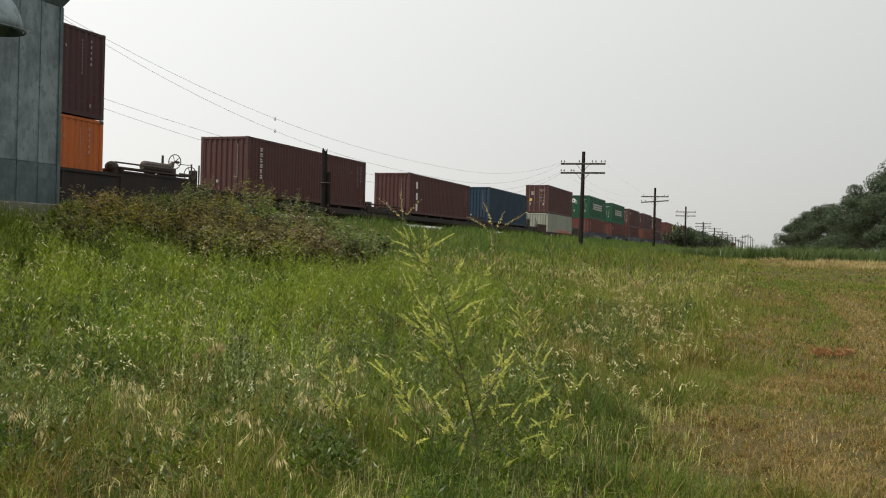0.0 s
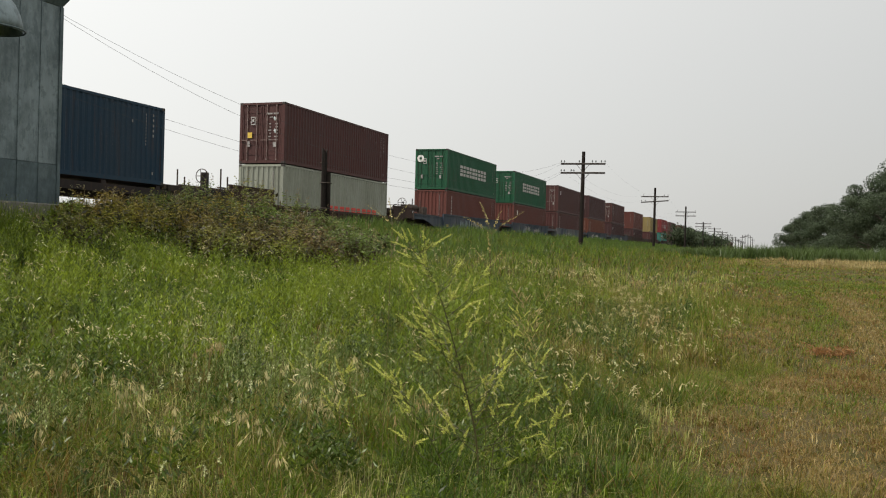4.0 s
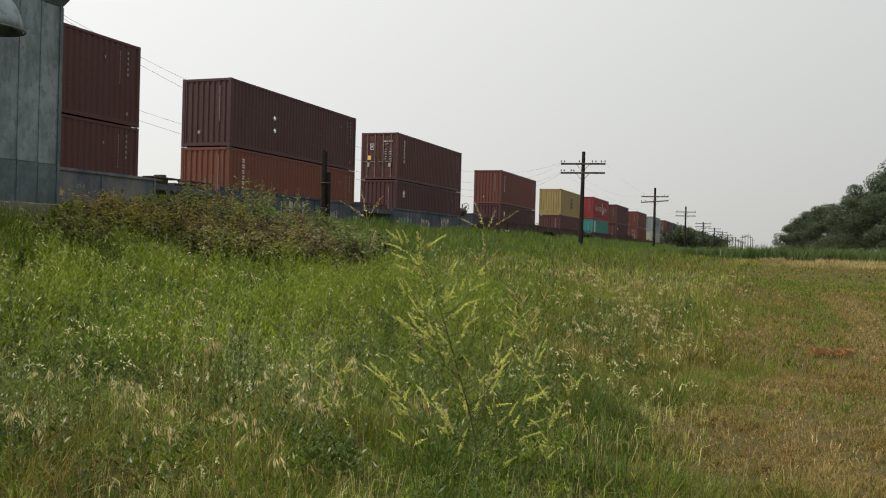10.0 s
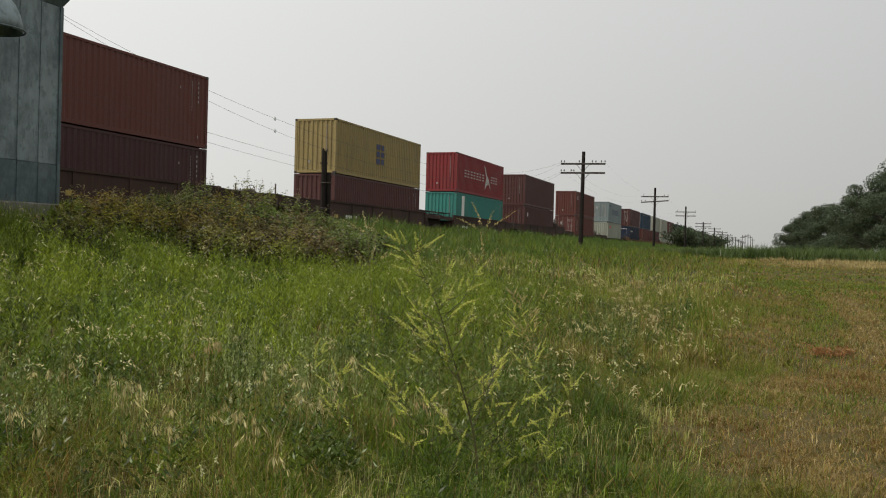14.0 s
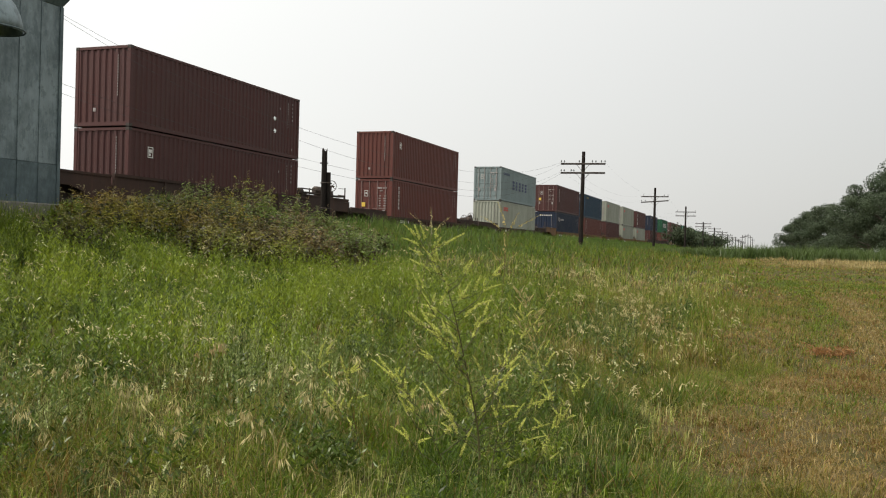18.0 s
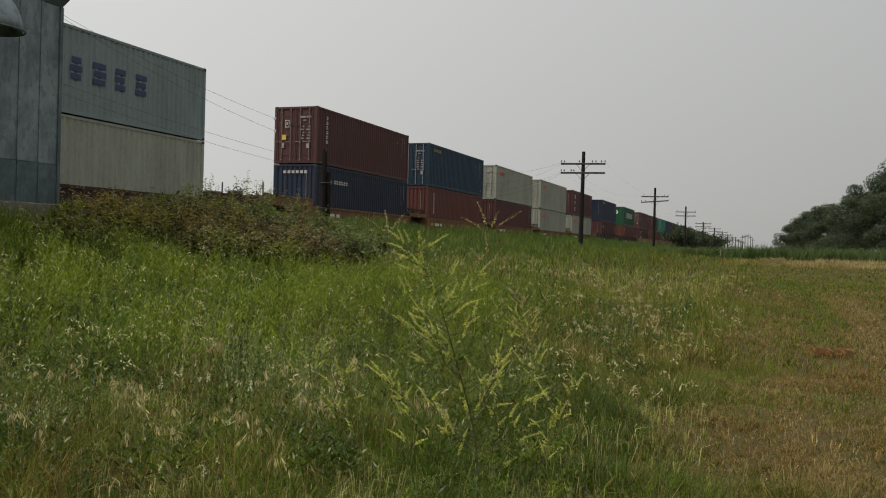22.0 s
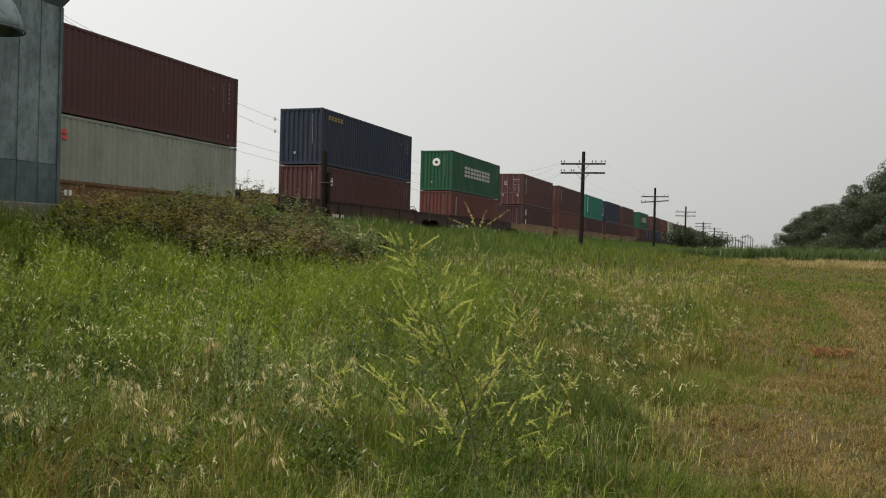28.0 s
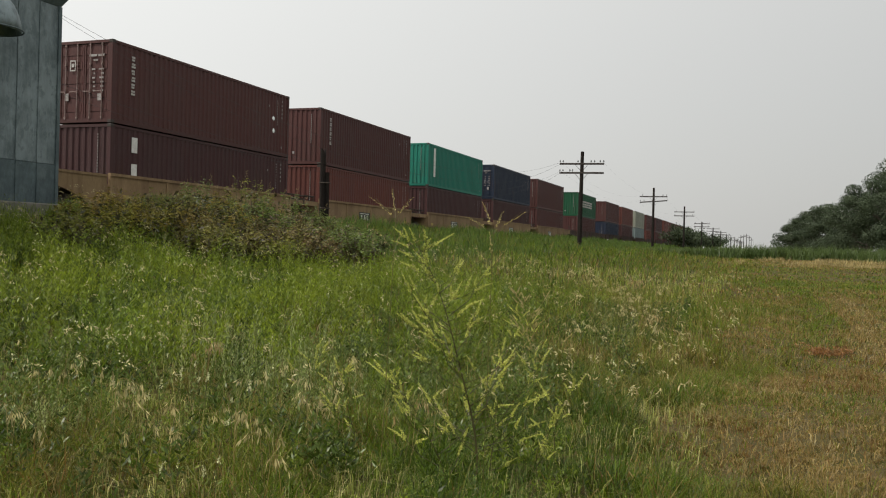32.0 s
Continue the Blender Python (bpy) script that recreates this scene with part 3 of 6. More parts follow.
def word_at(x, zf, w, hh, n, m, lab, gap=0.22):
    return lambda h: [(lab, "side", word(x, h * zf, w, hh, n, 3 if hh > 0.5 else 2, gap), m)]


def emblem(h):
    return [("round white emblem", "disc", (2.03, h - 0.68, 0.27), M_WHITE)]


def plus(*fs):
    return lambda h: [m for f in fs for m in f(h)]


def ship_word(h):
    blocks = word(1.7, h * 0.42, 5.2, 0.66, 7, 3, 0.40, 0.42) + word(8.5, h * 0.42, 2.0, 0.66, 3, 3, 0.40, 0.42)
    return [("large thin white lettering", "side", blocks, M_PRINT2)]


def swoosh(h):
    upper = ((6.60, 0.86), (6.95, 0.80), (7.30, 0.62), (7.80, 0.52), (8.10, 0.40), (8.45, 0.20), (7.85, 0.40), (7.35, 0.44), (7.05, 0.60))
    lower = ((7.20, 0.50), (6.95, 0.36), (6.85, 0.20), (7.30, 0.32), (7.90, 0.38), (7.60, 0.50))
    return [("white winged emblem", "poly", [[(u, v * h) for u, v in s] for s in (upper, lower)], M_PRINT2)]


none = lambda h: []
red_word = word_at(1.0, 0.72, 1.5, 0.36, 4, M_REDL, "red lettering")
# key: place at 16 s, deck kind, upper (colour, height, doors, marks), lower likewise, car colour
ROWS = [
    ("A", -204.96, "well", ("maroon", HC, 0, none), ("orange", HC, 0, none), "dark"),
    ("B", -183.73, "flat", None, ("brown", SC, 0, tall_col), "dark"),
    ("C", -164.94, "flat", None, ("brown", SC, 0, three), "dark"),
    ("D", -147.61, "flat", None, ("blue", HC, 0, none), "dark"),
    ("E", -126.60, "rib", ("brown", HC, 1, none), ("white", SC, 0, word_at(4.6, 0.14, 6.2, 0.58, 9, M_REDL, "large red lettering")), "brown"),
    ("F", -103.88, "well", ("green", HC, 1, plus(big_word, emblem)), ("rust", HC, 0, tall_col), "blue"),
    ("G", -85.84, "well", ("green", HC, 1, plus(big_word, emblem)), ("rust", HC, 0, logo), "blue"),
    ("H", -67.92, "well", ("brown", HC, 1, logo), ("brown", HC, 0, tall_col), "grey"),
    ("I", -49.95, "well", ("maroon", HC, 0, none), ("amber", HC, 0, tall_col), "blue"),
    ("J", -31.83, "well", ("brown", HC, 1, tall_col), ("maroon", HC, 0, logo), "blue"),
    ("K", -9.01, "well", ("rust", HC, 0, tall_col), ("maroon", SC, 0, logo), "brown"),
    ("L", 14.59, "well", ("tan", HC, 0, word_at(5.2, 0.34, 1.35, 1.25, 2, M_NAVYL, "navy lettering")), ("brown", SC, 0, none), "brown"),
    ("M", 34.16, "well", ("red", HC, 0, plus(ship_word, swoosh)), ("teal", HC, 0, lambda h: [("white vertical panel", "side", [(1.25, 1.85, 0.55, h - 0.2)], M_WHITE)]), "brown"),
    ("N", 53.76, "well", ("brown", HC, 0, none), ("brown", HC, 0, logo), "brown"),
    ("O", 77.49, "rib", ("rust", HC, 0, logo), ("rust", HC, 1, tall_col), "brown"),
    ("P", 100.98, "rib", ("grey", HC, 1, plus(word_at(3.7, 0.40, 5.3, 0.82, 5, M_NAVYL, "large navy lettering", 0.42), word_at(0.75, 0.78, 1.9, 0.22, 5, M_NAVYL, "small navy lettering"))), ("white", HC, 0, red_word), "brown"),
    ("Q", 122.66, "well", ("brown", HC, 1, tall_col), ("navy", HC, 0, plus(word_at(2.0, 0.70, 1.7, 0.22, 6, M_PRINT2, "small white lettering"), lambda h: [("white curled emblem", "poly", [[(0.85, 0.74 * h), (1.10, 0.82 * h), (1.35, 0.80 * h), (1.10, 0.74 * h), (1.25, 0.66 * h), (0.95, 0.68 * h)], [(1.30, 0.76 * h), (1.55, 0.80 * h), (1.75, 0.72 * h), (1.50, 0.62 * h), (1.38, 0.68 * h)]], M_PRINT), ("white bars", "end", [(0.5 + 0.24 * k, 0.66 + 0.24 * k, 0.84 * h, 0.89 * h) for k in range(6)], M_PRINT2)])), "ochre"),
    ("R", 138.54, "well", ("blue", HC, 1, word_at(0.9, 0.83, 1.5, 0.2, 5, M_YELW, "yellow lettering")), ("rust", HC, 0, tall_col), "ochre"),
    ("S", 154.43, "well", ("white", HC, 1, red_word), ("brown", HC, 0, none), "ochre"),
    ("T", 170.12, "well", ("white", HC, 1, red_word), ("white", HC, 0, red_word), "ochre"),
    ("U", 185.94, "well", ("brown", HC, 0, three), ("white", HC, 0, red_word), "ochre"),
    ("V", 205.83, "well", ("navy", HC, 0, word_at(0.7, 0.82, 1.7, 0.24, 5, M_YELW, "yellow lettering")), ("brown", HC, 0, logo), "brown"),
    ("W", 225.83, "well", ("green", HC, 0, plus(big_word, lambda h: [("round white emblem", "disc", (1.2, h - 0.85, 0.3), M_WHITE)])), ("rust", HC, 0, tall_col), "brown"),
    ("X", 245.84, "well", ("brown", HC, 1, tall_col), ("maroon", HC, 0, lambda h: [("two white patches", "side", [(1.1, 1.4, h - 0.9, h - 0.35), (1.1, 1.4, h - 1.75, h - 1.3)], M_WHITE)]), "yellow"),
    ("Y", 261.24, "well", ("brown", HC, 0, tall_col), ("rust", HC, 0, none), "yellow"),
    ("Z", 276.68, "well", ("jade", HC, 0, lambda h: [("white vertical panel", "side", [(1.05, 1.4, 0.7, h - 0.25)], M_WHITE)]), ("maroon", HC, 0, none), "yellow"),
    ("AA", 292.18, "well", ("navy", HC, 1, none), ("maroon", HC, 0, none), "yellow"),
    ("BB", 307.37, "well", ("brown", HC, 0, none), ("brown", HC, 0, none), "yellow"),
    ("CC", 327.77, "well", ("green", HC, 0, plus(big_word, emblem)), ("brown", HC, 0, none), "brown"),
    ("DD", 348.10, "well", ("brown", HC, 0, none), ("navy", HC, 0, none), "brown"),
    ("EE", 363.60, "well", ("rust", HC, 0, none), ("maroon", HC, 0, none), "brown"),
    ("FF", 379.20, "well", ("white", HC, 0, none), ("grey", HC, 0, none), "brown"),
    ("GG", 394.70, "well", ("brown", HC, 0, none), ("rust", HC, 0, none), "brown"),
    ("HH", 410.20, "well", ("maroon", HC, 0, none), ("brown", HC, 0, none), "brown"),
    ("II", 425.70, "well", ("rust", HC, 0, none), ("brown", HC, 0, none), "brown"),
    ("JJ", 441.20, "well", ("brown", HC, 0, none), ("maroon", HC, 0, none), "brown"),
    ("KK", 456.70, "well", ("brown", HC, 0, none), ("brown", HC, 0, none), "brown"),
    ("LL", 472.20, "well", ("rust", HC, 0, none), ("maroon", HC, 0, none), "brown"),
]
COLOUR_WORDS = {"brown": "oxide-brown", "maroon": "dark maroon", "rust": "faded red-brown", "amber": "orange-brown", "orange": "bright orange", "green": "dark green", "blue": "deep blue",
                "navy": "navy blue", "white": "dirty off-white", "grey": "pale blue-grey", "red": "bright red", "teal": "faded teal", "jade": "jade green", "tan": "mustard yellow"}
WELL_Z = 2.50
DECK_Z = 3.44


# ---- the train: cars ----
def wheelset_mesh():
    bm = bmesh.new()
    for y in (-0.7175, 0.7175):
        s = 1 if y > 0 else -1
        rod(bm, (0, y - 0.065 * s, 0), (0, y + 0.065 * s, 0), 0.42, 0.42, 20)
        rod(bm, (0, y - 0.09 * s, 0), (0, y - 0.065 * s, 0), 0.445, 0.445, 20)
    rod(bm, (0, -1.0, 0), (0, 1.0, 0), 0.085, 0.085, 8)
    return mesh_of("wheelset", bm, M_IRON)


def bogie_mesh():
    bm = bmesh.new()
    for y in (-1.06, 0.96):
        box(bm, -1.15, -0.65, y, y + 0.10, 0.30, 0.56)
        box(bm, 0.65, 1.15, y, y + 0.10, 0.30, 0.56)
        box(bm, -0.70, 0.70, y, y + 0.10, 0.56, 0.70)
        box(bm, -0.45, 0.45, y, y + 0.10, 0.16, 0.28)
        for x in (-0.14, 0.0, 0.14):
            rod(bm, (x, y + 0.05, 0.28), (x, y + 0.05, 0.56), 0.055, 0.055, 8)
    box(bm, -0.2, 0.2, -1.0, 1.0, 0.50, 0.76)
    return mesh_of("bogie_frame", bm, M_IRON)


WHEELSET, BOGIE = wheelset_mesh(), bogie_mesh()


def bogie(root, x):
    b = piece("bogie", BOGIE, root, pose(x, 1.22, 0))
    for dx in (-0.88, 0.88):
        piece("wheelset", WHEELSET, b, pose(dx, 0, 0.43))


def brake_wheel(root, x, y, z, m, R=0.29):
    bm = ring(bmesh.new(), (x, y, z), (1, 0, 0.0), R, 0.02, 18, 5)
    for k in range(5):
        t = k * 2 * math.pi / 5
        rod(bm, (x, y, z), (x, y + (R - 0.01) * math.cos(t), z + (R - 0.01) * math.sin(t)), 0.014, 0.014, 5)
    w = part("brake_wheel", bm, M_IRON, root, "spoked iron hand-brake wheel")
    bm = rod(bmesh.new(), (x + 0.02, y, z), (x + 0.26, y, z), 0.05, 0.05, 8)
    if m:
        box(bm, x + 0.1, x + 0.3, y - 0.14, y + 0.14, z - 0.55, z + 0.16)
    part("brake_housing", bm, m or M_IRON, root)


def tapered_girder(x_in, x_out, y, top):
    """Side plate that narrows from the well's end to the car's outer end, with a flange along its top."""
    bm = bmesh.new()
    lo, hi = min(x_in, x_out), max(x_in, x_out)
    xs = [lo + (hi - lo) * k / 6 for k in range(7)]

    def under(x):
        u = abs(x - x_in) / (hi - lo)
        return 0.36 + 0.62 * min(1.0, max(0.0, (u - 0.12) / 0.5))
    rings = []
    for x in xs:
        z = under(x)
        rings.append([bm.verts.new((x, yy, zz)) for yy, zz in ((y, z), (y, top - 0.08), (y - 0.03, top - 0.08), (y - 0.03, top), (y + 0.08, top), (y + 0.08, top - 0.08), (y + 0.05, top - 0.08), (y + 0.05, z))])
    for a, b in zip(rings, rings[1:]):
        for k in range(8):
            bm.faces.new((a[k], b[k], b[(k + 1) % 8], a[(k + 1) % 8]))
    bm.faces.new(rings[0])
    bm.faces.new(list(reversed(rings[-1])))
    bmesh.ops.recalc_face_normals(bm, faces=bm.faces[:])
    return bm


# fittings on the long coupled ends: cars with an air tank at the tail, at the lead, with low decks, with a wheel at the lead
TANK_TAIL, TANK_LEAD, LOW_DECK, WHEEL_LEAD = ("A", "J", "N"), ("F", "K"), ("O", "P"), ("P",)


def iron(root, name, bm, label=""):
    return part(name, bm, M_IRON, root, label)


def end_platform(root, a, b, kind, m, lead, coupled, seed, key):
    """Deck over the running gear between x = a and x = b with its fittings."""
    r = random.Random(seed)
    lo, hi = min(a, b), max(a, b)
    if hi - lo < 0.25:
        return
    long_end = coupled and hi - lo > 1.4
    tank_end = key in (TANK_LEAD if lead else TANK_TAIL)
    dz = -0.14 if key in LOW_DECK else 0.0
    iron(root, "end_platform", boxes((lo, hi, 0.15, 2.29, 1.22 + dz, 1.38 + dz), (lo, hi, 0.85, 1.59, 0.70, 1.22 + dz), bevel=0.01))
    if not long_end or kind == "flat":
        part("side_sill", boxes((lo + 0.02, hi - 0.02, -0.06, 0.03, 1.12, 1.34)), m, root)
    if hi - lo > 1.0 and not (long_end and (lead or not tank_end)):
        zw = 1.76 if long_end else 1.58
        walkway = iron(root, "walkway", boxes((lo + 0.1, hi - 0.1, 0.10, 0.62, zw, zw + 0.05)), "raised steel walkway grating")
        for x in (lo + 0.16, (lo + hi) / 2, hi - 0.2):
            iron(walkway, "walkway_leg", boxes((x, x + 0.05, 0.12, 0.17, 1.38, zw)))
        part("junction_box", boxes((lo + 0.3, lo + 0.3 + r.uniform(0.25, 0.5), 1.5, 1.9, 1.38, 1.38 + r.uniform(0.25, 0.5)), bevel=0.02), (M_IRON, M_CAST, m)[r.randrange(3)], root)
    if long_end:
        coupled_end(root, a, b, kind, m, lead, key, tank_end, dz)
    elif hi - lo > 0.6:
        bm = bmesh.new()
        box(bm, lo + 0.1, hi - 0.1, 0.75, 1.15, 1.36, 1.52)
        rod(bm, (lo, 0.5, 1.45), (hi, 1.4, 1.62), 0.035, 0.035, 6)
        iron(root, "brake_gear", bm)


def span(x, d0, d1):
    return min(x + d0, x + d1), max(x + d0, x + d1)


def coupled_end(root, a, b, kind, m, lead, key, tank_end, dz):
    """The long outer end of a car, where it couples to the next one."""
    xe, xi = (a, b) if lead else (b, a)
    s = 1 if lead else -1
    reach = abs(xi - xe)
    if kind != "flat":
        top = 1.30 if key == "F" else 1.66 if tank_end or key == "E" else 1.27 if key in LOW_DECK else 1.46
        for y in (-0.06, 2.45):
            part("side_girder", tapered_girder(xi, xe + 0.05 * s, y, top), m, root)
        if tank_end and not lead:
            # rounded hitch hump where the well ends, and a pipe that climbs from it over the deck
            bm = bmesh.new()
            bmesh.ops.create_uvsphere(bm, u_segments=14, v_segments=8, radius=0.21, matrix=pose(xi - 0.12 * s, 0.5, 1.80) @ Matrix.Diagonal((1.0, 1.25, 1.0, 1)))
            u0, u1 = span(xi, 0, -0.4 * s)
            box(bm, u0, u1, 0.2, 0.8, 1.38, 1.74)
            iron(root, "hitch_hump", bm, "rounded dark iron hump")
            iron(root, "brake_pipe", rod(bmesh.new(), (xi - 0.2 * s, 0.42, 1.98), (xe + 1.2 * s, 0.42, 2.0), 0.032, 0.032, 6))
        elif not lead:
            u0, u1 = span(xi, -0.1 * s, -0.9 * s)
            iron(root, "hitch_block", boxes((u0, u1, 0.25, 1.0, 1.22 + dz, 1.52 + 1.2 * dz), bevel=0.06), "dark iron hitch block")
    for y in (0.12, 2.28):
        tall = 2.27 if tank_end or kind == "flat" else 1.98 if lead and not dz else 1.55
        rail = iron(root, "rail_post", rod(bmesh.new(), (xe + 0.14 * s, y, 0.9), (xe + 0.14 * s, y, tall), 0.035, 0.035, 6))
        if tank_end and not lead:
            bm = rod(bmesh.new(), (xe + 0.14 * s, y, 2.22), (xe + 0.9 * s, y, 2.20), 0.014, 0.014, 5)
            rod(bm, (xe + 0.14 * s, y, 1.84), (xe + 0.9 * s, y, 1.84), 0.03, 0.03, 5)
            iron(rail, "hand_rail", bm)
    if tank_end:
        iron(root, "end_rail", rod(bmesh.new(), (xe + 0.14 * s, 0.12, 1.86), (xe + 0.14 * s, 2.28, 1.86), 0.02, 0.02, 6))
    u0, u1 = span(xe, 0, 0.5 * s)
    v0, v1 = span(xe, 0, 0.06 * s)
    iron(root, "end_step", boxes((u0, u1, -0.08, 0.05, 1.44 + 2 * dz, 1.50 + 2 * dz), (v0, v1, -0.08, 0.0, 0.9, 1.44 + 2 * dz), bevel=0.008))
    bm = rod(bmesh.new(), (xe, 1.22, 0.72), (xe - 0.42 * s, 1.22, 0.72), 0.11, 0.13, 8)
    u0, u1 = span(xe, -0.42 * s, -0.66 * s)
    box(bm, u0, u1, 1.04, 1.36, 0.60, 0.88)
    iron(root, "coupler", bm, "rusty iron knuckle coupler")
    if kind == "flat":
        brake_wheel(root, xe + 0.5 * s, 0.8, 1.95, m)
    elif lead and tank_end:
        for d, z in ((1.45, 2.26), (2.0, 2.24)) if key == "K" else ((1.5, 2.24),):
            iron(root, "rail_post", rod(bmesh.new(), (xe + d, 0.12, 1.38), (xe + d, 0.12, z), 0.03, 0.03, 6))
        iron(root, "air_reservoir", rod(bmesh.new(), (xe + 1.5, 0.9, 1.78), (xe + 2.7, 0.9, 1.78), 0.20, 0.20, 14), "rust-brown cylindrical air reservoir")
        iron(root, "valve_box", boxes((xe + 0.5, xe + 0.95, 0.7, 1.1, 1.38, 1.92), bevel=0.03))
        iron(root, "valve_box", boxes((xe + 2.7, xe + 3.3, 0.3, 0.8, 1.38, 1.86), bevel=0.03))
        if key == "F":
            brake_wheel(root, xe + 0.42, 0.95, 2.03, None)
    elif lead and key in WHEEL_LEAD:
        bm = boxes((xe + 0.15, xe + 1.0, 0.7, 1.2, 1.2, 1.62), bevel=0.12)
        rod(bm, (xe + 0.6, 0.95, 1.55), (xe + 0.98, 0.95, 1.78), 0.2, 0.08, 8)
        iron(root, "gear_case", bm)
        brake_wheel(root, xe + 1.05, 0.95, 1.70, None, 0.26)
    elif not lead and tank_end:
        bm = rod(bmesh.new(), (xe - 1.95, 0.95, 2.03), (xe - 0.5, 0.95, 2.03), 0.22, 0.22, 14)
        rod(bm, (xe - 2.08, 0.95, 2.03), (xe - 1.95, 0.95, 2.03), 0.12, 0.22, 14)
        tank = iron(root, "air_reservoir", bm, "dark cylindrical air reservoir")
        for x in (xe - 1.7, xe - 0.9):
            iron(tank, "tank_saddle", boxes((x, x + 0.12, 0.74, 1.16, 1.38, 1.9)))
        bm = boxes((xe - 0.62, xe - 0.2, 0.78, 1.12, 1.38, 2.10), bevel=0.03)
        rod(bm, (xe - 0.45, 0.95, 2.05), (xe - 0.2, 0.95, 2.34), 0.16, 0.07, 8)
        iron(root, "gear_case", bm)
        iron(root, "vent_pipe", rod(bmesh.new(), (xe - 0.86, 0.95, 2.2), (xe - 0.86, 0.95, 2.56), 0.05, 0.045, 7))
        brake_wheel(root, xe - 0.10, 0.95, 2.38, None)
    elif not lead:
        bm = boxes((xe - 0.95, xe - 0.2, 0.75, 1.15, 1.22 + dz, 1.66 + dz), bevel=0.08)
        rod(bm, (xe - 1.8, 0.6, 1.42 + dz), (xe - 0.9, 0.6, 1.50 + dz), 0.05, 0.05, 6)
        iron(root, "gear_case", bm)
        brake_wheel(root, xe - 0.4, 0.95, 1.64 + dz, None, 0.22)


def well_side(x0, x1, ribbed, low=False):
    ht = 1.02 if low else 1.42
    bm = bmesh.new()
    if ribbed:
        box(bm, x0, x1, -0.10, -0.035, 0.22, 0.86)
        box(bm, x0, x1, -0.15, -0.035, 0.86, 0.98)
        n = int((x1 - x0) / 0.62)
        for i in range(n + 1):
            x = x0 + (x1 - x0 - 0.07) * i / n
            box(bm, x, x + 0.07, -0.15, -0.10, 0.22, 0.86)
    else:
        box(bm, x0, x1, -0.10, -0.035, 0.18, ht)
        box(bm, x0, x1, -0.15, -0.035, ht, ht + 0.10)
        box(bm, x0, x1, -0.16, -0.035, 0.10, 0.20)
        n = max(2, int((x1 - x0) / 2.6))
        for i in range(n + 1):
            x = x0 + (x1 - x0 - 0.10) * i / n
            box(bm, x, x + 0.10, -0.14, -0.10, 0.20, ht)
    return bm


def graffiti(root, x0, x1, seed):
    r = random.Random(seed)
    for k in range(3):
        lst, x = [], r.uniform(x0 + 0.6, x1 - 4.0)
        hh = r.uniform(0.45, 0.8)
        for i in range(r.randint(4, 6)):
            w = r.uniform(0.18, 0.4)
            z0 = 0.36 + r.uniform(0, 0.18)
            lst += [(x, x + w * 0.35, z0, z0 + hh), (x + w * 0.35, x + w, z0 + hh * r.uniform(0.3, 0.7), z0 + hh * r.uniform(0.72, 1))]
            x += w + 0.12
        bm = bmesh.new()
        for u0, u1, v0, v1 in lst:
            box(bm, u0, u1, -0.108, -0.09, v0, v1)
        tagged(part("spray_paint", bm, (M_ROD, M_ROD, M_GALV)[k], root, "faded spray-paint marks"), kind="stuff")


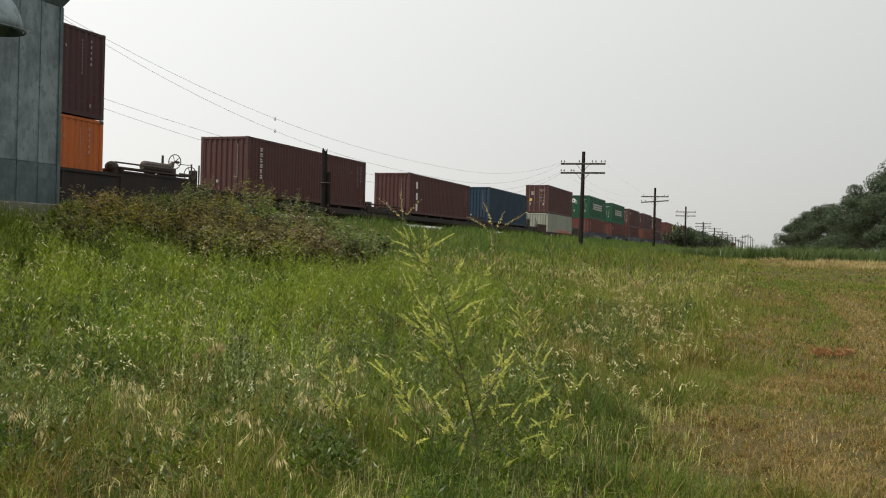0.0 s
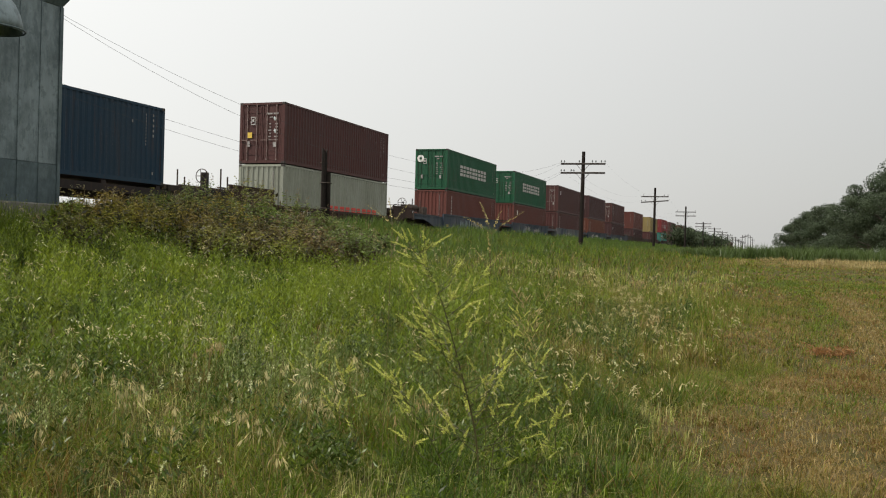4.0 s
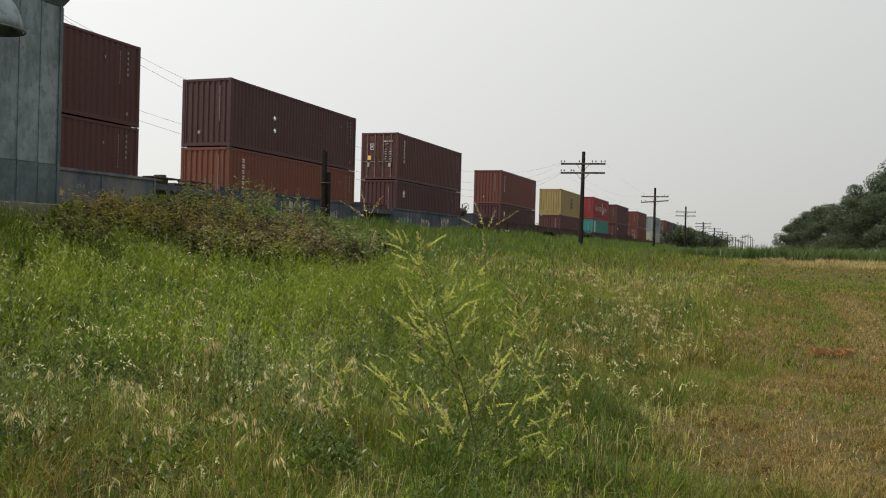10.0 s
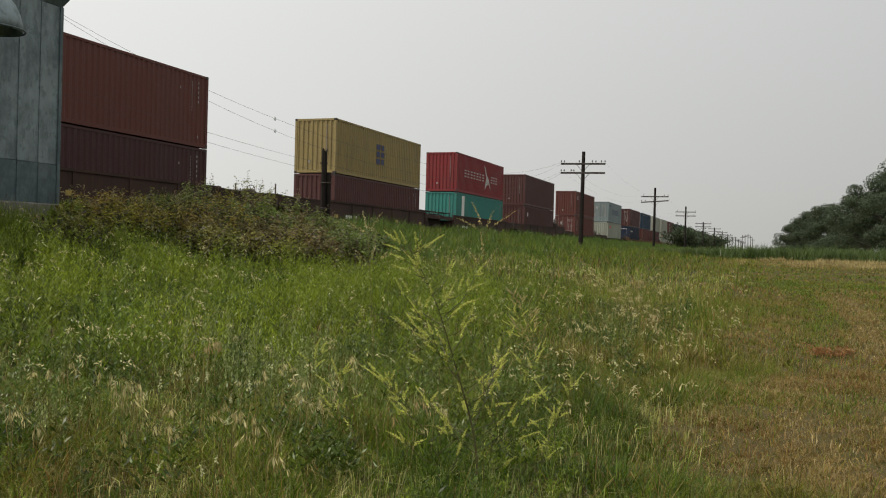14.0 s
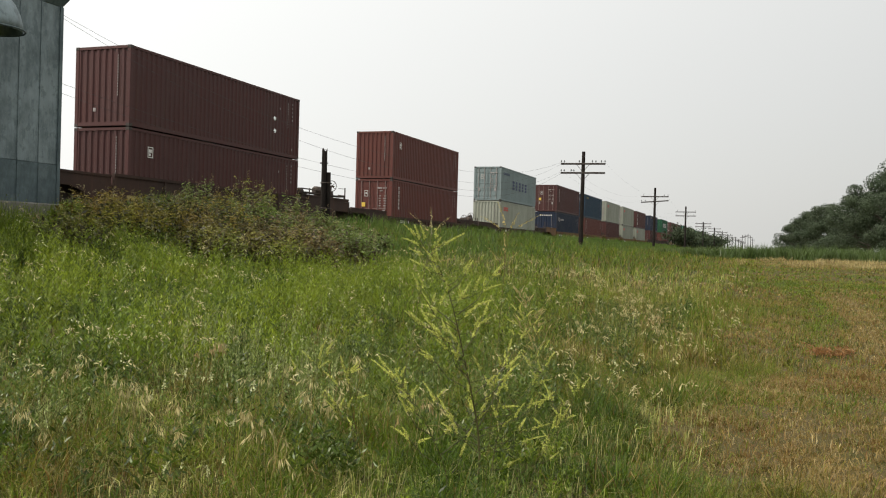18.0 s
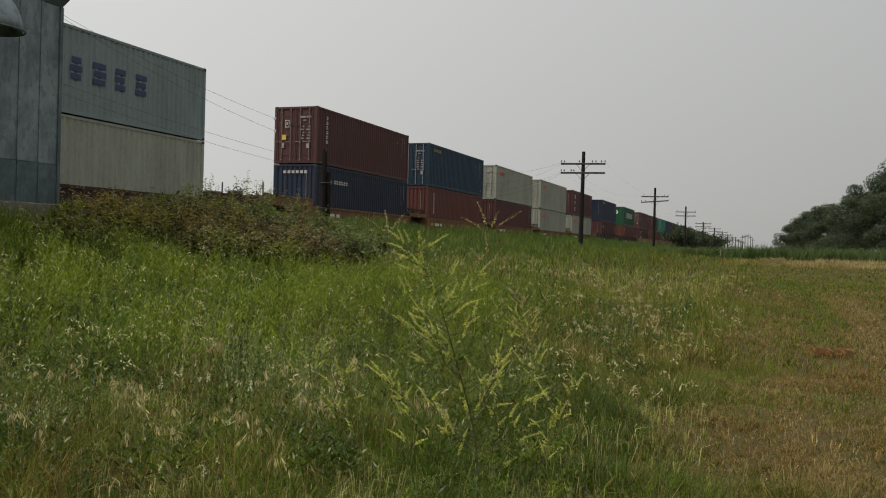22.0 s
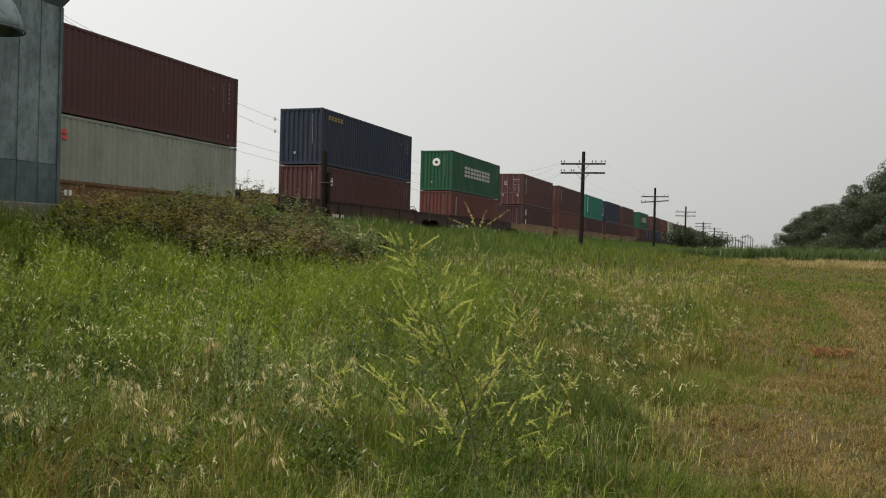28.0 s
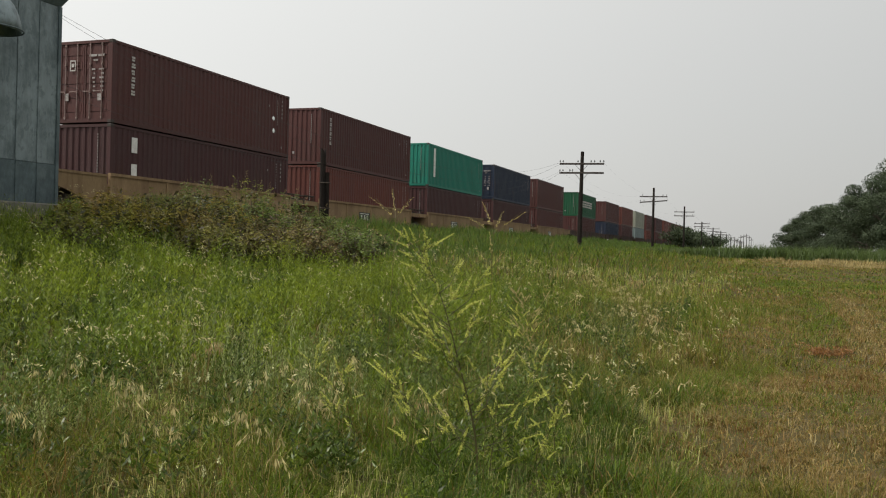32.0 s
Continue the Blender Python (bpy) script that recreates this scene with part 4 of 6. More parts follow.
def well_car(i, row, x_lo, x_hi, lead_coupled, tail_coupled):
    """One unit in its own space: x = 0 at the container's leading end; z = 0 on the rail."""
    key, s16, kind, upper, lower, colour = row
    m = CAR[colour]
    name = {"flat": "flat_car", "rib": "well_car", "well": "well_car"}[kind]
    root = new(name)
    words = {"dark": "black", "blue": "dark blue spray-painted", "grey": "grey-white spray-painted", "brown": "dark rusty brown", "yellow": "weathered tan-yellow", "ochre": "rusty ochre-painted"}[colour]
    tagged(root, "%s %s rolling along the track" % (words, "spine car with an open deck" if kind == "flat" else "double-stack well car"), "railway car", "cars of the train")
    TRAIN.append((root, s16, NEAR, RAIL_Z))
    gap = min(-x_lo, x_hi - CL)
    ext = max(0.12, min(0.85, gap - 1.55))
    if kind == "flat":
        zf = DECK_Z - RAIL_Z
        part("centre_sill", boxes((x_lo + 0.3, x_hi - 0.3, 0.92, 1.52, zf - 0.62, zf - 0.06), bevel=0.01), m, root)
        bmx = shared("cross_beam", lambda: boxes((-0.12, 0.12, 0.02, 2.42, -0.34, -0.02), bevel=0.01), m)
        for x in (0.3, 3.2, 6.1, 9.0, 11.9):
            piece("cross_beam", bmx, root, pose(x, 0, zf))
        part("side_sill", boxes((x_lo + 0.2, x_hi - 0.2, 0.0, 0.10, zf - 0.42, zf - 0.14)), m, root)
        end_platform(root, x_lo + 0.1, -0.2, kind, m, True, lead_coupled, i, key)
        end_platform(root, CL + 0.2, x_hi - 0.1, kind, m, False, tail_coupled, i + 50, key)
        bogie(root, -0.9)
        bogie(root, CL + 0.9)
        return root
    x0, x1 = -ext, CL + ext
    low = key in ("Q", "R", "S", "T", "U")
    ws = well_side(x0, x1, kind == "rib", low)
    part("well_side", ws, m, root)
    ob = part("well_side", well_side(x0, x1, kind == "rib", low), m, root)
    ob.matrix_basis = Matrix.Translation((x0 + x1, CW, 0)) @ Matrix.Rotation(math.pi, 4, "Z")
    part("well_floor", boxes((x0, x1, 0.0, CW, 0.10, 0.33)), m, root)
    bulk = shared("bulkhead", lambda: boxes((-0.04, 0.04, -0.06, CW + 0.06, 0.3, 1.12), bevel=0.01), m)
    piece("bulkhead", bulk, root, pose(x0 - 0.02, 0, 0))
    piece("bulkhead", bulk, root, pose(x1 + 0.02, 0, 0))
    end_platform(root, x_lo + 0.12, x0 - 0.07, kind, m, True, lead_coupled, i, key)
    end_platform(root, x1 + 0.07, x_hi - 0.12, kind, m, False, tail_coupled, i + 50, key)
    if lead_coupled:
        bogie(root, min(x0 - 1.0, -1.2))
    if tail_coupled:
        bogie(root, max(x1 + 1.0, CL + 1.2))
    else:
        bogie(root, x_hi)
    if kind == "well":
        side_y = -0.108
        for x in (x0 + 0.7, CL * 0.36, CL * 0.66, x1 - 1.1):
            part("reflector", boxes((x, x + 0.42, side_y, -0.09, 0.62, 0.80)), M_YELW, root, "faded yellow reflector strip")
    if colour in ("blue", "grey"):
        graffiti(root, x0, x1, i)
    elif colour == "yellow" and i > 20:
        part("sign_panel", boxes((4.6, 6.0, -0.112, -0.09, 0.55, 1.05)), M_BLACK, root, "black sign panel")
        part("sign_lettering", boxes((4.72, 5.88, -0.118, -0.108, 0.95, 0.99), (4.8, 5.0, -0.118, -0.108, 0.62, 0.9), (5.2, 5.4, -0.118, -0.108, 0.62, 0.9), (5.6, 5.8, -0.118, -0.108, 0.62, 0.9)), M_WHITE, root, "plain white bars")
    else:
        part("car_lettering", boxes(*[(1.2 + 0.2 * k, 1.33 + 0.2 * k, -0.112, -0.09, 0.62, 0.80) for k in range(7) if k != 4]), M_WHITE, root, "plain white bars")
    return root


# where two coupled cars meet, as a share of the gap between their loads
TAIL_SHARE = {"A": 0.60, "E": 0.39, "J": 0.40, "N": 0.49, "O": 0.44, "V": 0.42}


def build_train():
    n = len(ROWS)
    for i, row in enumerate(ROWS):
        key, s, kind, upper, lower, colour = row
        prev_gap = s - ROWS[i - 1][1] - CL if i else 9.0
        next_gap = ROWS[i + 1][1] - s - CL if i + 1 < n else 3.3
        base = DECK_Z if kind == "flat" else WELL_Z
        for level, spec in ((0, lower), (1, upper)):
            if spec is None:
                continue
            c, h, d, mk = spec
            z = base if level == 0 else base + lower[1] + 0.028
            words = "%s corrugated steel shipping container %s" % (COLOUR_WORDS[c], "stacked on top of another" if level else ("on a spine car" if kind == "flat" else "sunk in a well car"))
            container(c, h, d, s, z, words, mk(h) + small_prints(h, rng, d))
        lead_end = -prev_gap * (1 - TAIL_SHARE.get(ROWS[i - 1][0], 0.47)) if prev_gap > 7.4 else -prev_gap / 2
        tail_end = CL + next_gap * (TAIL_SHARE.get(key, 0.47) if next_gap > 7.4 else 0.5)
        well_car(i, row, lead_end, tail_end, prev_gap > 7.4, next_gap > 7.4)


build_train()
SPEED, ACC = 13.725, 0.01334


# how far the train runs ahead of its even pace, second by second
AHEAD = (0.46, 0.36, 0.33, 0.34, 0.37, 0.35, 0.22, -0.17, -0.19, -0.15, -0.11, -0.11, -0.08, -0.04, -0.06, -0.11, -0.13, -0.01, 0.33, 0.32, 0.23, 0.14, 0.10, 0.13, 0.11, 0.03, -0.09, -0.22, -0.33, -0.39, -0.51, -0.55, -0.56)


def roll(s16, y, z):
    return [(float(t), pose(s16 - (SPEED * (t - 16) + 0.5 * ACC * (t - 16) ** 2) - AHEAD[t], y, z)) for t in range(33)]


# ---- vegetation ----
FWD = Vector((math.cos(radians(HEADING)), math.sin(radians(HEADING)), 0))
RGT = Vector((math.sin(radians(HEADING)), -math.cos(radians(HEADING)), 0))


def leaf_mat(name, col, col2, island=0.35, trans=0.35, scale=0.5, rough=0.42, gloss=0.30):
    col, col2 = [(c[0], c[1], c[2] * 0.74) for c in (col, col2)]
    m = mat(name, col, col2, scale, rough, 0, 0, 6, island=island, trans=trans, space="World")
    m.node_tree.nodes["Principled BSDF"].inputs["Specular IOR Level"].default_value = gloss
    return m


M_GRASS = leaf_mat("green_grass_blade", (0.124, 0.184, 0.026), (0.180, 0.220, 0.040), 0.65, 0.5)
M_LUSH = leaf_mat("lush_grass_blade", (0.099, 0.157, 0.016), (0.146, 0.188, 0.022), 0.65, 0.5)
M_DEEP = leaf_mat("deep_green_blade", (0.050, 0.098, 0.010), (0.072, 0.116, 0.014), 0.65, 0.45)
M_DRY = leaf_mat("dry_grass_blade", (0.28, 0.195, 0.085), (0.21, 0.150, 0.056), 0.40, 0.3, 0.7)
M_RUST = leaf_mat("reddish_dry_grass_blade", (0.215, 0.112, 0.044), (0.180, 0.118, 0.044), 0.38, 0.3, 0.7)
M_OLIVE = leaf_mat("olive_grass_blade", (0.108, 0.125, 0.020), (0.15, 0.147, 0.026), 0.65, 0.45)
M_LINE = leaf_mat("rank_lineside_blade", (0.066, 0.120, 0.024), (0.096, 0.142, 0.032), 0.6, 0.4)
M_STRAW = leaf_mat("straw_stem", (0.40, 0.33, 0.19), (0.30, 0.22, 0.12), 0.4, 0.25)
# pale green that paints glints and sheen onto the grass
M_GLEAM = leaf_mat("pale_grass_head", (0.28, 0.32, 0.10), (0.36, 0.37, 0.14), 0.6, 0.4)
# cream of dead blades, bright enough to paint glints as well
M_BLEACH_GLINT = leaf_mat("bleached_blade", (0.40, 0.38, 0.18), (0.52, 0.46, 0.28), 0.6, 0.4)
M_SAGE = leaf_mat("grey_green_forb_leaf", (0.114, 0.168, 0.041), (0.156, 0.204, 0.060), 0.35, 0.3, rough=0.40, gloss=0.40)
M_FORB = leaf_mat("leafy_forb_leaf", (0.128, 0.195, 0.024), (0.195, 0.235, 0.029), 0.4, 0.4, rough=0.40, gloss=0.40)
M_GOLD = leaf_mat("yellow_green_forb_leaf", (0.235, 0.285, 0.034), (0.155, 0.225, 0.024), 0.5, 0.4, rough=0.40, gloss=0.35)
M_DARKF = leaf_mat("dark_forb_leaf", (0.052, 0.092, 0.014), (0.076, 0.108, 0.020), 0.6, 0.35, rough=0.40, gloss=0.40)
M_PALE = leaf_mat("pale_seed_head", (0.66, 0.60, 0.44), (0.52, 0.45, 0.30), 0.35, 0.4)
M_BLUSH = leaf_mat("pinkish_seed_head", (0.55, 0.43, 0.30), (0.46, 0.34, 0.22), 0.35, 0.4)
M_WFLOWER = leaf_mat("white_flower", (0.62, 0.63, 0.48), (0.50, 0.50, 0.36), 0.3, 0.2)
M_CLOVER = leaf_mat("yellow_flower", (0.57, 0.57, 0.19), (0.44, 0.48, 0.16), 0.45, 0.35)
M_SPRIG = leaf_mat("fading_flower", (0.46, 0.38, 0.24), (0.52, 0.43, 0.20), 0.3, 0.25)
M_SILVER = leaf_mat("silvery_sage_leaf", (0.26, 0.31, 0.15), (0.36, 0.39, 0.21), 0.5, 0.3)
M_CLEAF = leaf_mat("clover_leaf", (0.15, 0.21, 0.05), (0.20, 0.25, 0.06), 0.35, 0.4)
M_STEM = leaf_mat("green_brown_stem", (0.085, 0.085, 0.03), (0.12, 0.09, 0.045), 0.2, 0.0)
M_CSTEM = leaf_mat("dark_clover_stem", (0.050, 0.048, 0.02), (0.07, 0.055, 0.03), 0.2, 0.0)
M_BUSH = leaf_mat("olive_bush_leaf", (0.150, 0.175, 0.046), (0.210, 0.165, 0.060), 0.7, 0.3)
M_BUSHG = leaf_mat("yellow_green_bush_leaf", (0.225, 0.215, 0.044), (0.280, 0.165, 0.060), 0.7, 0.35)
M_BUSHD = leaf_mat("dull_brown_bush_leaf", (0.115, 0.110, 0.046), (0.160, 0.110, 0.062), 0.7, 0.25)
M_BUSHS = leaf_mat("grey_green_bush_leaf", (0.115, 0.180, 0.048), (0.140, 0.165, 0.058), 0.65, 0.3)
M_WITHER = leaf_mat("withered_weed", (0.30, 0.15, 0.075), (0.22, 0.11, 0.055), 0.4, 0.2)
# dark leaf colour that paints in the shade inside the weed bushes
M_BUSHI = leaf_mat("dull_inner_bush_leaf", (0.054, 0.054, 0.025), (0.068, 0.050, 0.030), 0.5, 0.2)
M_BUSHB = leaf_mat("brown_bush_seed", (0.30, 0.23, 0.15), (0.18, 0.13, 0.09), 0.5, 0.25)
M_TREE = leaf_mat("tree_leaf", (0.048, 0.068, 0.050), (0.062, 0.080, 0.060), 0.16, 0.2, 0.3)
M_BARK = mat("bark", (0.10, 0.08, 0.06), (0.06, 0.05, 0.04), 3, 0.9, 0, 0.5)
M_CROP = leaf_mat("crop_blade", (0.066, 0.106, 0.036), (0.086, 0.118, 0.044), 0.25, 0.3, 0.15)


def lump(X, Y, seed, size):
    """Smooth noise from 0 to 1 over the plan."""
    r = np.random.default_rng(seed)
    out = 0
    for k in range(6):
        a, ph = r.uniform(0, 2 * np.pi), r.uniform(0, 2 * np.pi)
        f = 2 * np.pi / (size * r.uniform(0.6, 1.6))
        out = out + np.sin((X * np.cos(a) + Y * np.sin(a)) * f + ph)
    return np.clip(0.5 + out / 5.0, 0, 1)


def field(n, d0, d1, seed, power=1.0, half=0.60):
    """Scattered places in the wedge of meadow before the lane, d0 to d1 metres out."""
    r = np.random.default_rng(seed)
    d = (d0 ** (1 + power) + r.random(n) * (d1 ** (1 + power) - d0 ** (1 + power))) ** (1 / (1 + power))
    u = (r.random(n) * 2 - 1) * half * d
    X = d * FWD.x + u * RGT.x
    Y = d * FWD.y + u * RGT.y
    # most blades stand in tufts
    tx, ty = r.normal(0, 1, (2, n)) * 0.02 * (1 + d / 12)
    grid = 0.16 + d * 0.008
    snap = r.random(n) < 0.42
    jx, jy = np.floor(X / grid), np.floor(Y / grid)
    hx = np.modf(np.sin(jx * 12.9898 + jy * 78.233) * 43758.5453)[0]
    hy = np.modf(np.sin(jx * 39.346 + jy * 11.135) * 24634.6345)[0]
    X = np.where(snap, (jx + 0.5 + 0.45 * hx) * grid + tx, X)
    Y = np.where(snap, (jy + 0.5 + 0.45 * hy) * grid + ty, Y)
    keep = (Y < 20.2) & ~((X < 14.2) & (X > 0.9) & (Y > 12.9))
    return X[keep], Y[keep], r


def blades(X, Y, h, w, lean, r, zoff=0.0, curl=0.6):
    """Bent, tapering blades: five corners and three triangles each."""
    n = len(X)
    Z = ground_z(X, Y) - 0.02 + zoff
    az = r.uniform(0, 2 * np.pi, n)
    la = r.normal(-0.6, 2.2, n)
    px, py = np.cos(az) * w / 2, np.sin(az) * w / 2
    lx, ly = np.cos(la) * lean * h, np.sin(la) * lean * h
    V = np.empty((n, 5, 3), np.float32)
    V[:, 0] = np.stack([X - px, Y - py, Z], 1)
    V[:, 1] = np.stack([X + px, Y + py, Z], 1)
    mx, my, mz = X + lx * (1 - curl), Y + ly * (1 - curl), Z + 0.6 * h
    V[:, 2] = np.stack([mx - px * 0.8, my - py * 0.8, mz], 1)
    V[:, 3] = np.stack([mx + px * 0.8, my + py * 0.8, mz], 1)
    V[:, 4] = np.stack([X + lx, Y + ly, Z + h * np.sqrt(np.maximum(0.15, 1 - lean ** 2 * 0.8))], 1)
    o = (np.arange(n) * 5)[:, None, None]
    F = (np.array([[0, 1, 3], [0, 3, 2], [2, 3, 4]])[None] + o).reshape(-1, 3)
    return V.reshape(-1, 3), F


def leaves(C, D, size, width, r, facing=None):
    """Diamond leaves at C that point along D, turned at random or towards facing."""
    n = len(C)
    D = D / np.linalg.norm(D, axis=1, keepdims=True)
    S = np.cross(D, r.normal(size=(n, 3)) if facing is None else facing)
    S /= np.linalg.norm(S, axis=1, keepdims=True) + 1e-9
    s = np.asarray(size)[:, None] if np.ndim(size) else size
    V = np.empty((n, 4, 3), np.float32)
    V[:, 0] = C
    V[:, 1] = C + D * s * 0.5 + S * s * width
    V[:, 2] = C + D * s
    V[:, 3] = C + D * s * 0.5 - S * s * width
    o = (np.arange(n) * 4)[:, None, None]
    F = (np.array([[0, 1, 2], [0, 2, 3]])[None] + o).reshape(-1, 3)
    return V.reshape(-1, 3), F


def join(*vf):
    V, F, o = [], [], 0
    for v, f in vf:
        V.append(v)
        F.append(f + o)
        o += len(v)
    return np.concatenate(V), np.concatenate(F)


def stuff(name, vf, material, label, category="grass"):
    return tagged(new(name, soup(name, vf[0], vf[1], material)), label, category, kind="stuff")


def forbs(X, Y, h, nl, size, width, r, up=0.7):
    """Upright leafy stems: nl leaves up each stem."""
    n = len(X)
    t = np.tile(np.linspace(0.25, 1.0, nl), (n, 1)) + r.uniform(-0.05, 0.05, (n, nl))
    lx, ly = r.normal(0.06, 0.10, n), r.normal(-0.03, 0.10, n)
    Z = ground_z(X, Y)
    C = np.stack([X[:, None] + (lx * h)[:, None] * t ** 2, Y[:, None] + (ly * h)[:, None] * t ** 2, Z[:, None] + h[:, None] * t], 2).reshape(-1, 3)
    a = r.uniform(0, 2 * np.pi, len(C))
    D = np.stack([np.cos(a), np.sin(a), r.uniform(up - 0.5, up + 0.6, len(C))], 1)
    s = size * r.uniform(0.6, 1.3, len(C)) * (1.25 - 0.6 * t.reshape(-1))
    return leaves(C, D, s, width, r)


def dryness(X, Y):
    """1 on the mown, parched track side strip, 0 in the lush meadow."""
    edge = 0.40 + 1.3 * (lump(X, Y, 11, 5.0) - 0.5) + 0.7 * (lump(X, Y, 13, 1.4) - 0.5)
    return np.clip((edge - Y) / 0.8 + 0.2, 0, 1) * np.clip(0.35 + 0.8 * lump(X, Y, 12, 3.0), 0, 1) * (1 - 0.5 * sstep(X, 9, 22))


def mown_strip(X, Y):
    """1 on the strip that is cut short, 0 in the tall meadow."""
    return sstep(0.95 + 1.3 * (lump(X, Y, 11, 5.0) - 0.5) + 0.8 * (lump(X, Y, 13, 1.4) - 0.5) - Y, 0.1, 1.0) * (0.72 + 0.28 * lump(X, Y, 14, 0.8))


def swath(X, Y):
    """Bands along the mown strip: positive on sun-bleached straw, negative on green regrowth."""
    wav = 0.25 * np.sin(X * 0.31 + 0.6)
    straw = np.exp(-((Y + 1.85 + wav) / 0.42) ** 2) * sstep(X, 11, 15) * (1 - sstep(X, 25, 32)) + 0.8 * np.exp(-((Y + 0.35 + wav) / 0.25) ** 2) * sstep(X, 5, 7) * (1 - sstep(X, 10, 13))
    green = np.exp(-((Y + 1.0 + wav) / 0.38) ** 2) * sstep(X, 12, 19) + sstep(X, 27, 33) * (1 - sstep(X, 42, 50)) * 0.8
    return straw - green


def bare(X, Y):
    """Thin places where the thatch shows through the near grass."""
    return 0.6 * np.exp(-(((X - 5.3) / 1.3) ** 2 + ((Y - 1.1) / 0.5) ** 2)) + 0.35 * np.exp(-(((X - 4.4) / 0.8) ** 2 + ((Y - 2.7) / 0.6) ** 2))


def meadow():
    # near, middle and far belts of grass: fine stems over a sward of short broad blades
    kinds = {k: [] for k in range(7)}
    names = ((M_LUSH, "lush_grass", "bright green soft meadow grass"), (M_GRASS, "meadow_grass", "yellow-green wind-blown meadow grass"), (M_OLIVE, "olive_grass", "dull olive-green coarse grass"),
             (M_DRY, "dry_grass", "short parched straw-coloured grass"), (M_RUST, "reddish_grass", "short reddish-brown dried grass"), (M_STRAW, "straw_stems", "pale dried grass stems"), (M_DEEP, "deep_grass", "deep green tall soft grass"))
    for belt, (n, d0, d1, w0, h0, h1, l0, l1) in enumerate(((60000, 3.4, 11.0, 0.0028, 0.14, 0.40, 0.55, 0.30), (275000, 3.4, 11.0, 0.0062, 0.07, 0.24, 0.80, 0.28),
                                                             (70000, 11.0, 24.0, 0.0060, 0.22, 0.55, 0.35, 0.25), (165000, 11.0, 24.0, 0.0120, 0.10, 0.32, 0.75, 0.28),
                                                             (190000, 24.0, 75.0, 0.0220, 0.12, 0.40, 0.60, 0.28))):
        X, Y, r = field(n, d0, d1, 100 + belt)
        keep = r.random(len(X)) > bare(X, Y) + 0.45 * sstep(Y, 3.0, 5.5) * (belt in (1, 3)) * (lump(X, Y, 63, 1.1) < 0.5)
        X, Y = X[keep], Y[keep]
        m = len(X)
        dry = dryness(X, Y)
        mown = mown_strip(X, Y)
        patch = lump(X, Y, 21, 3.2) * 0.65 + lump(X, Y, 23, 0.9) * 0.35
        patch = patch + 0.14 * np.exp(-(((X - 5.6) / 1.6) ** 2 + ((Y - 1.75) / 0.8) ** 2))
        hump = lump(X, Y, 22, 1.6)
        fine = belt in (0, 2)
        h = (h0 + (h1 - h0) * r.random(m) ** 1.3) * (0.50 + 0.95 * hump ** 1.5) * (1 - 0.72 * mown) * (1 - 0.3 * (belt > 1) * (1 - sstep(Y, 2.0, 5.0))) * (1 - 0.3 * sstep(Y, 2.5, 5.0) * (belt < 3))
        w = w0 * r.uniform(0.6, 1.5, m)
        lean = np.clip(r.normal(l0, l1, m), 0.02, 1.1)
        pick = r.random(m)
        slope = sstep(Y, 3.0, 7.5)
        brown = np.clip(-0.2 * np.exp(-(((X - 5.6) / 1.6) ** 2 + ((Y - 1.75) / 0.8) ** 2)) + dry * 0.72 + (0.24 if fine else 0.14) * (1 - 0.8 * slope) * (0.5 + lump(X, Y, 24, 2.4)) + 0.05 + 0.4 * mown * swath(X, Y) + 0.15 * bare(X, Y), 0, 0.9)
        is_dry = pick < brown
        reddish = lump(X, Y, 31, 2.2) * 0.5 + r.random(m) * 0.5
        straw = is_dry & (r.random(m) < (0.35 if fine else 0.1))
        crop = (X > 63) & (Y < 6)
        sel = np.where(straw, 5, np.where(is_dry, np.where(reddish > 0.54 + 0.25 * np.clip(swath(X, Y), 0, 1), 4, 3), np.where(patch > 0.56 - 0.1 * slope, 0, np.where(patch > 0.40 - 0.12 * slope, 1, 2))))
        deep = np.clip(1.25 * np.exp(-(((X - 6.0) / 2.6) ** 2 + ((Y - 1.35) / 0.75) ** 2)), 0, 1)
        sel = np.where((sel < 3) & (r.random(m) < 0.95 * deep), 6, np.where((sel >= 3) & (r.random(m) < 0.7 * deep), 6, sel))
        sel = np.where((sel < 3) & (Y > 2.6) & (lump(X, Y, 64, 1.3) + r.normal(0, 0.06, m) > 0.60), 6, sel)
        sel = np.where(crop, -1, sel)
        for k in range(7):
            q = sel == k
            if q.any():
                kinds[k].append(blades(X[q], Y[q], h[q], w[q], lean[q], r))
    for k, (m, nm, lab) in enumerate(names):
        stuff(nm, join(*kinds[k]), m, lab)
    # close stubble on the mown strip
    X, Y, r = field(330000, 3.3, 34.0, 130, 0.6)
    keep = mown_strip(X, Y) + r.normal(0, 0.12, len(X)) > 0.3
    X, Y = X[keep], Y[keep]
    m = len(X)
    tone = lump(X, Y, 32, 2.6) * 0.22 + lump(X, Y, 33, 0.6) * 0.26 + r.random(m) * 0.52
    tone = tone - 0.22 * swath(X, Y)
    h = 0.03 + 0.12 * r.random(m) ** 1.7
    w = (0.0024 + 0.0005 * X) * r.uniform(0.6, 1.4, m)
    for lo, hi, mt, nm, lab in ((-1, 0.14, M_STRAW, "stubble", "sun-bleached straw on the mown strip"), (0.14, 0.36, M_DRY, "stubble", "close straw-coloured stubble on the mown strip"), (0.36, 0.47, M_RUST, "stubble", "reddish-brown stubble on the mown strip"), (0.47, 0.62, M_OLIVE, "stubble", "olive-green regrowth in the stubble"), (0.62, 2, M_LUSH, "stubble", "fresh green regrowth in the stubble")):
        q = (tone > lo) & (tone <= hi)
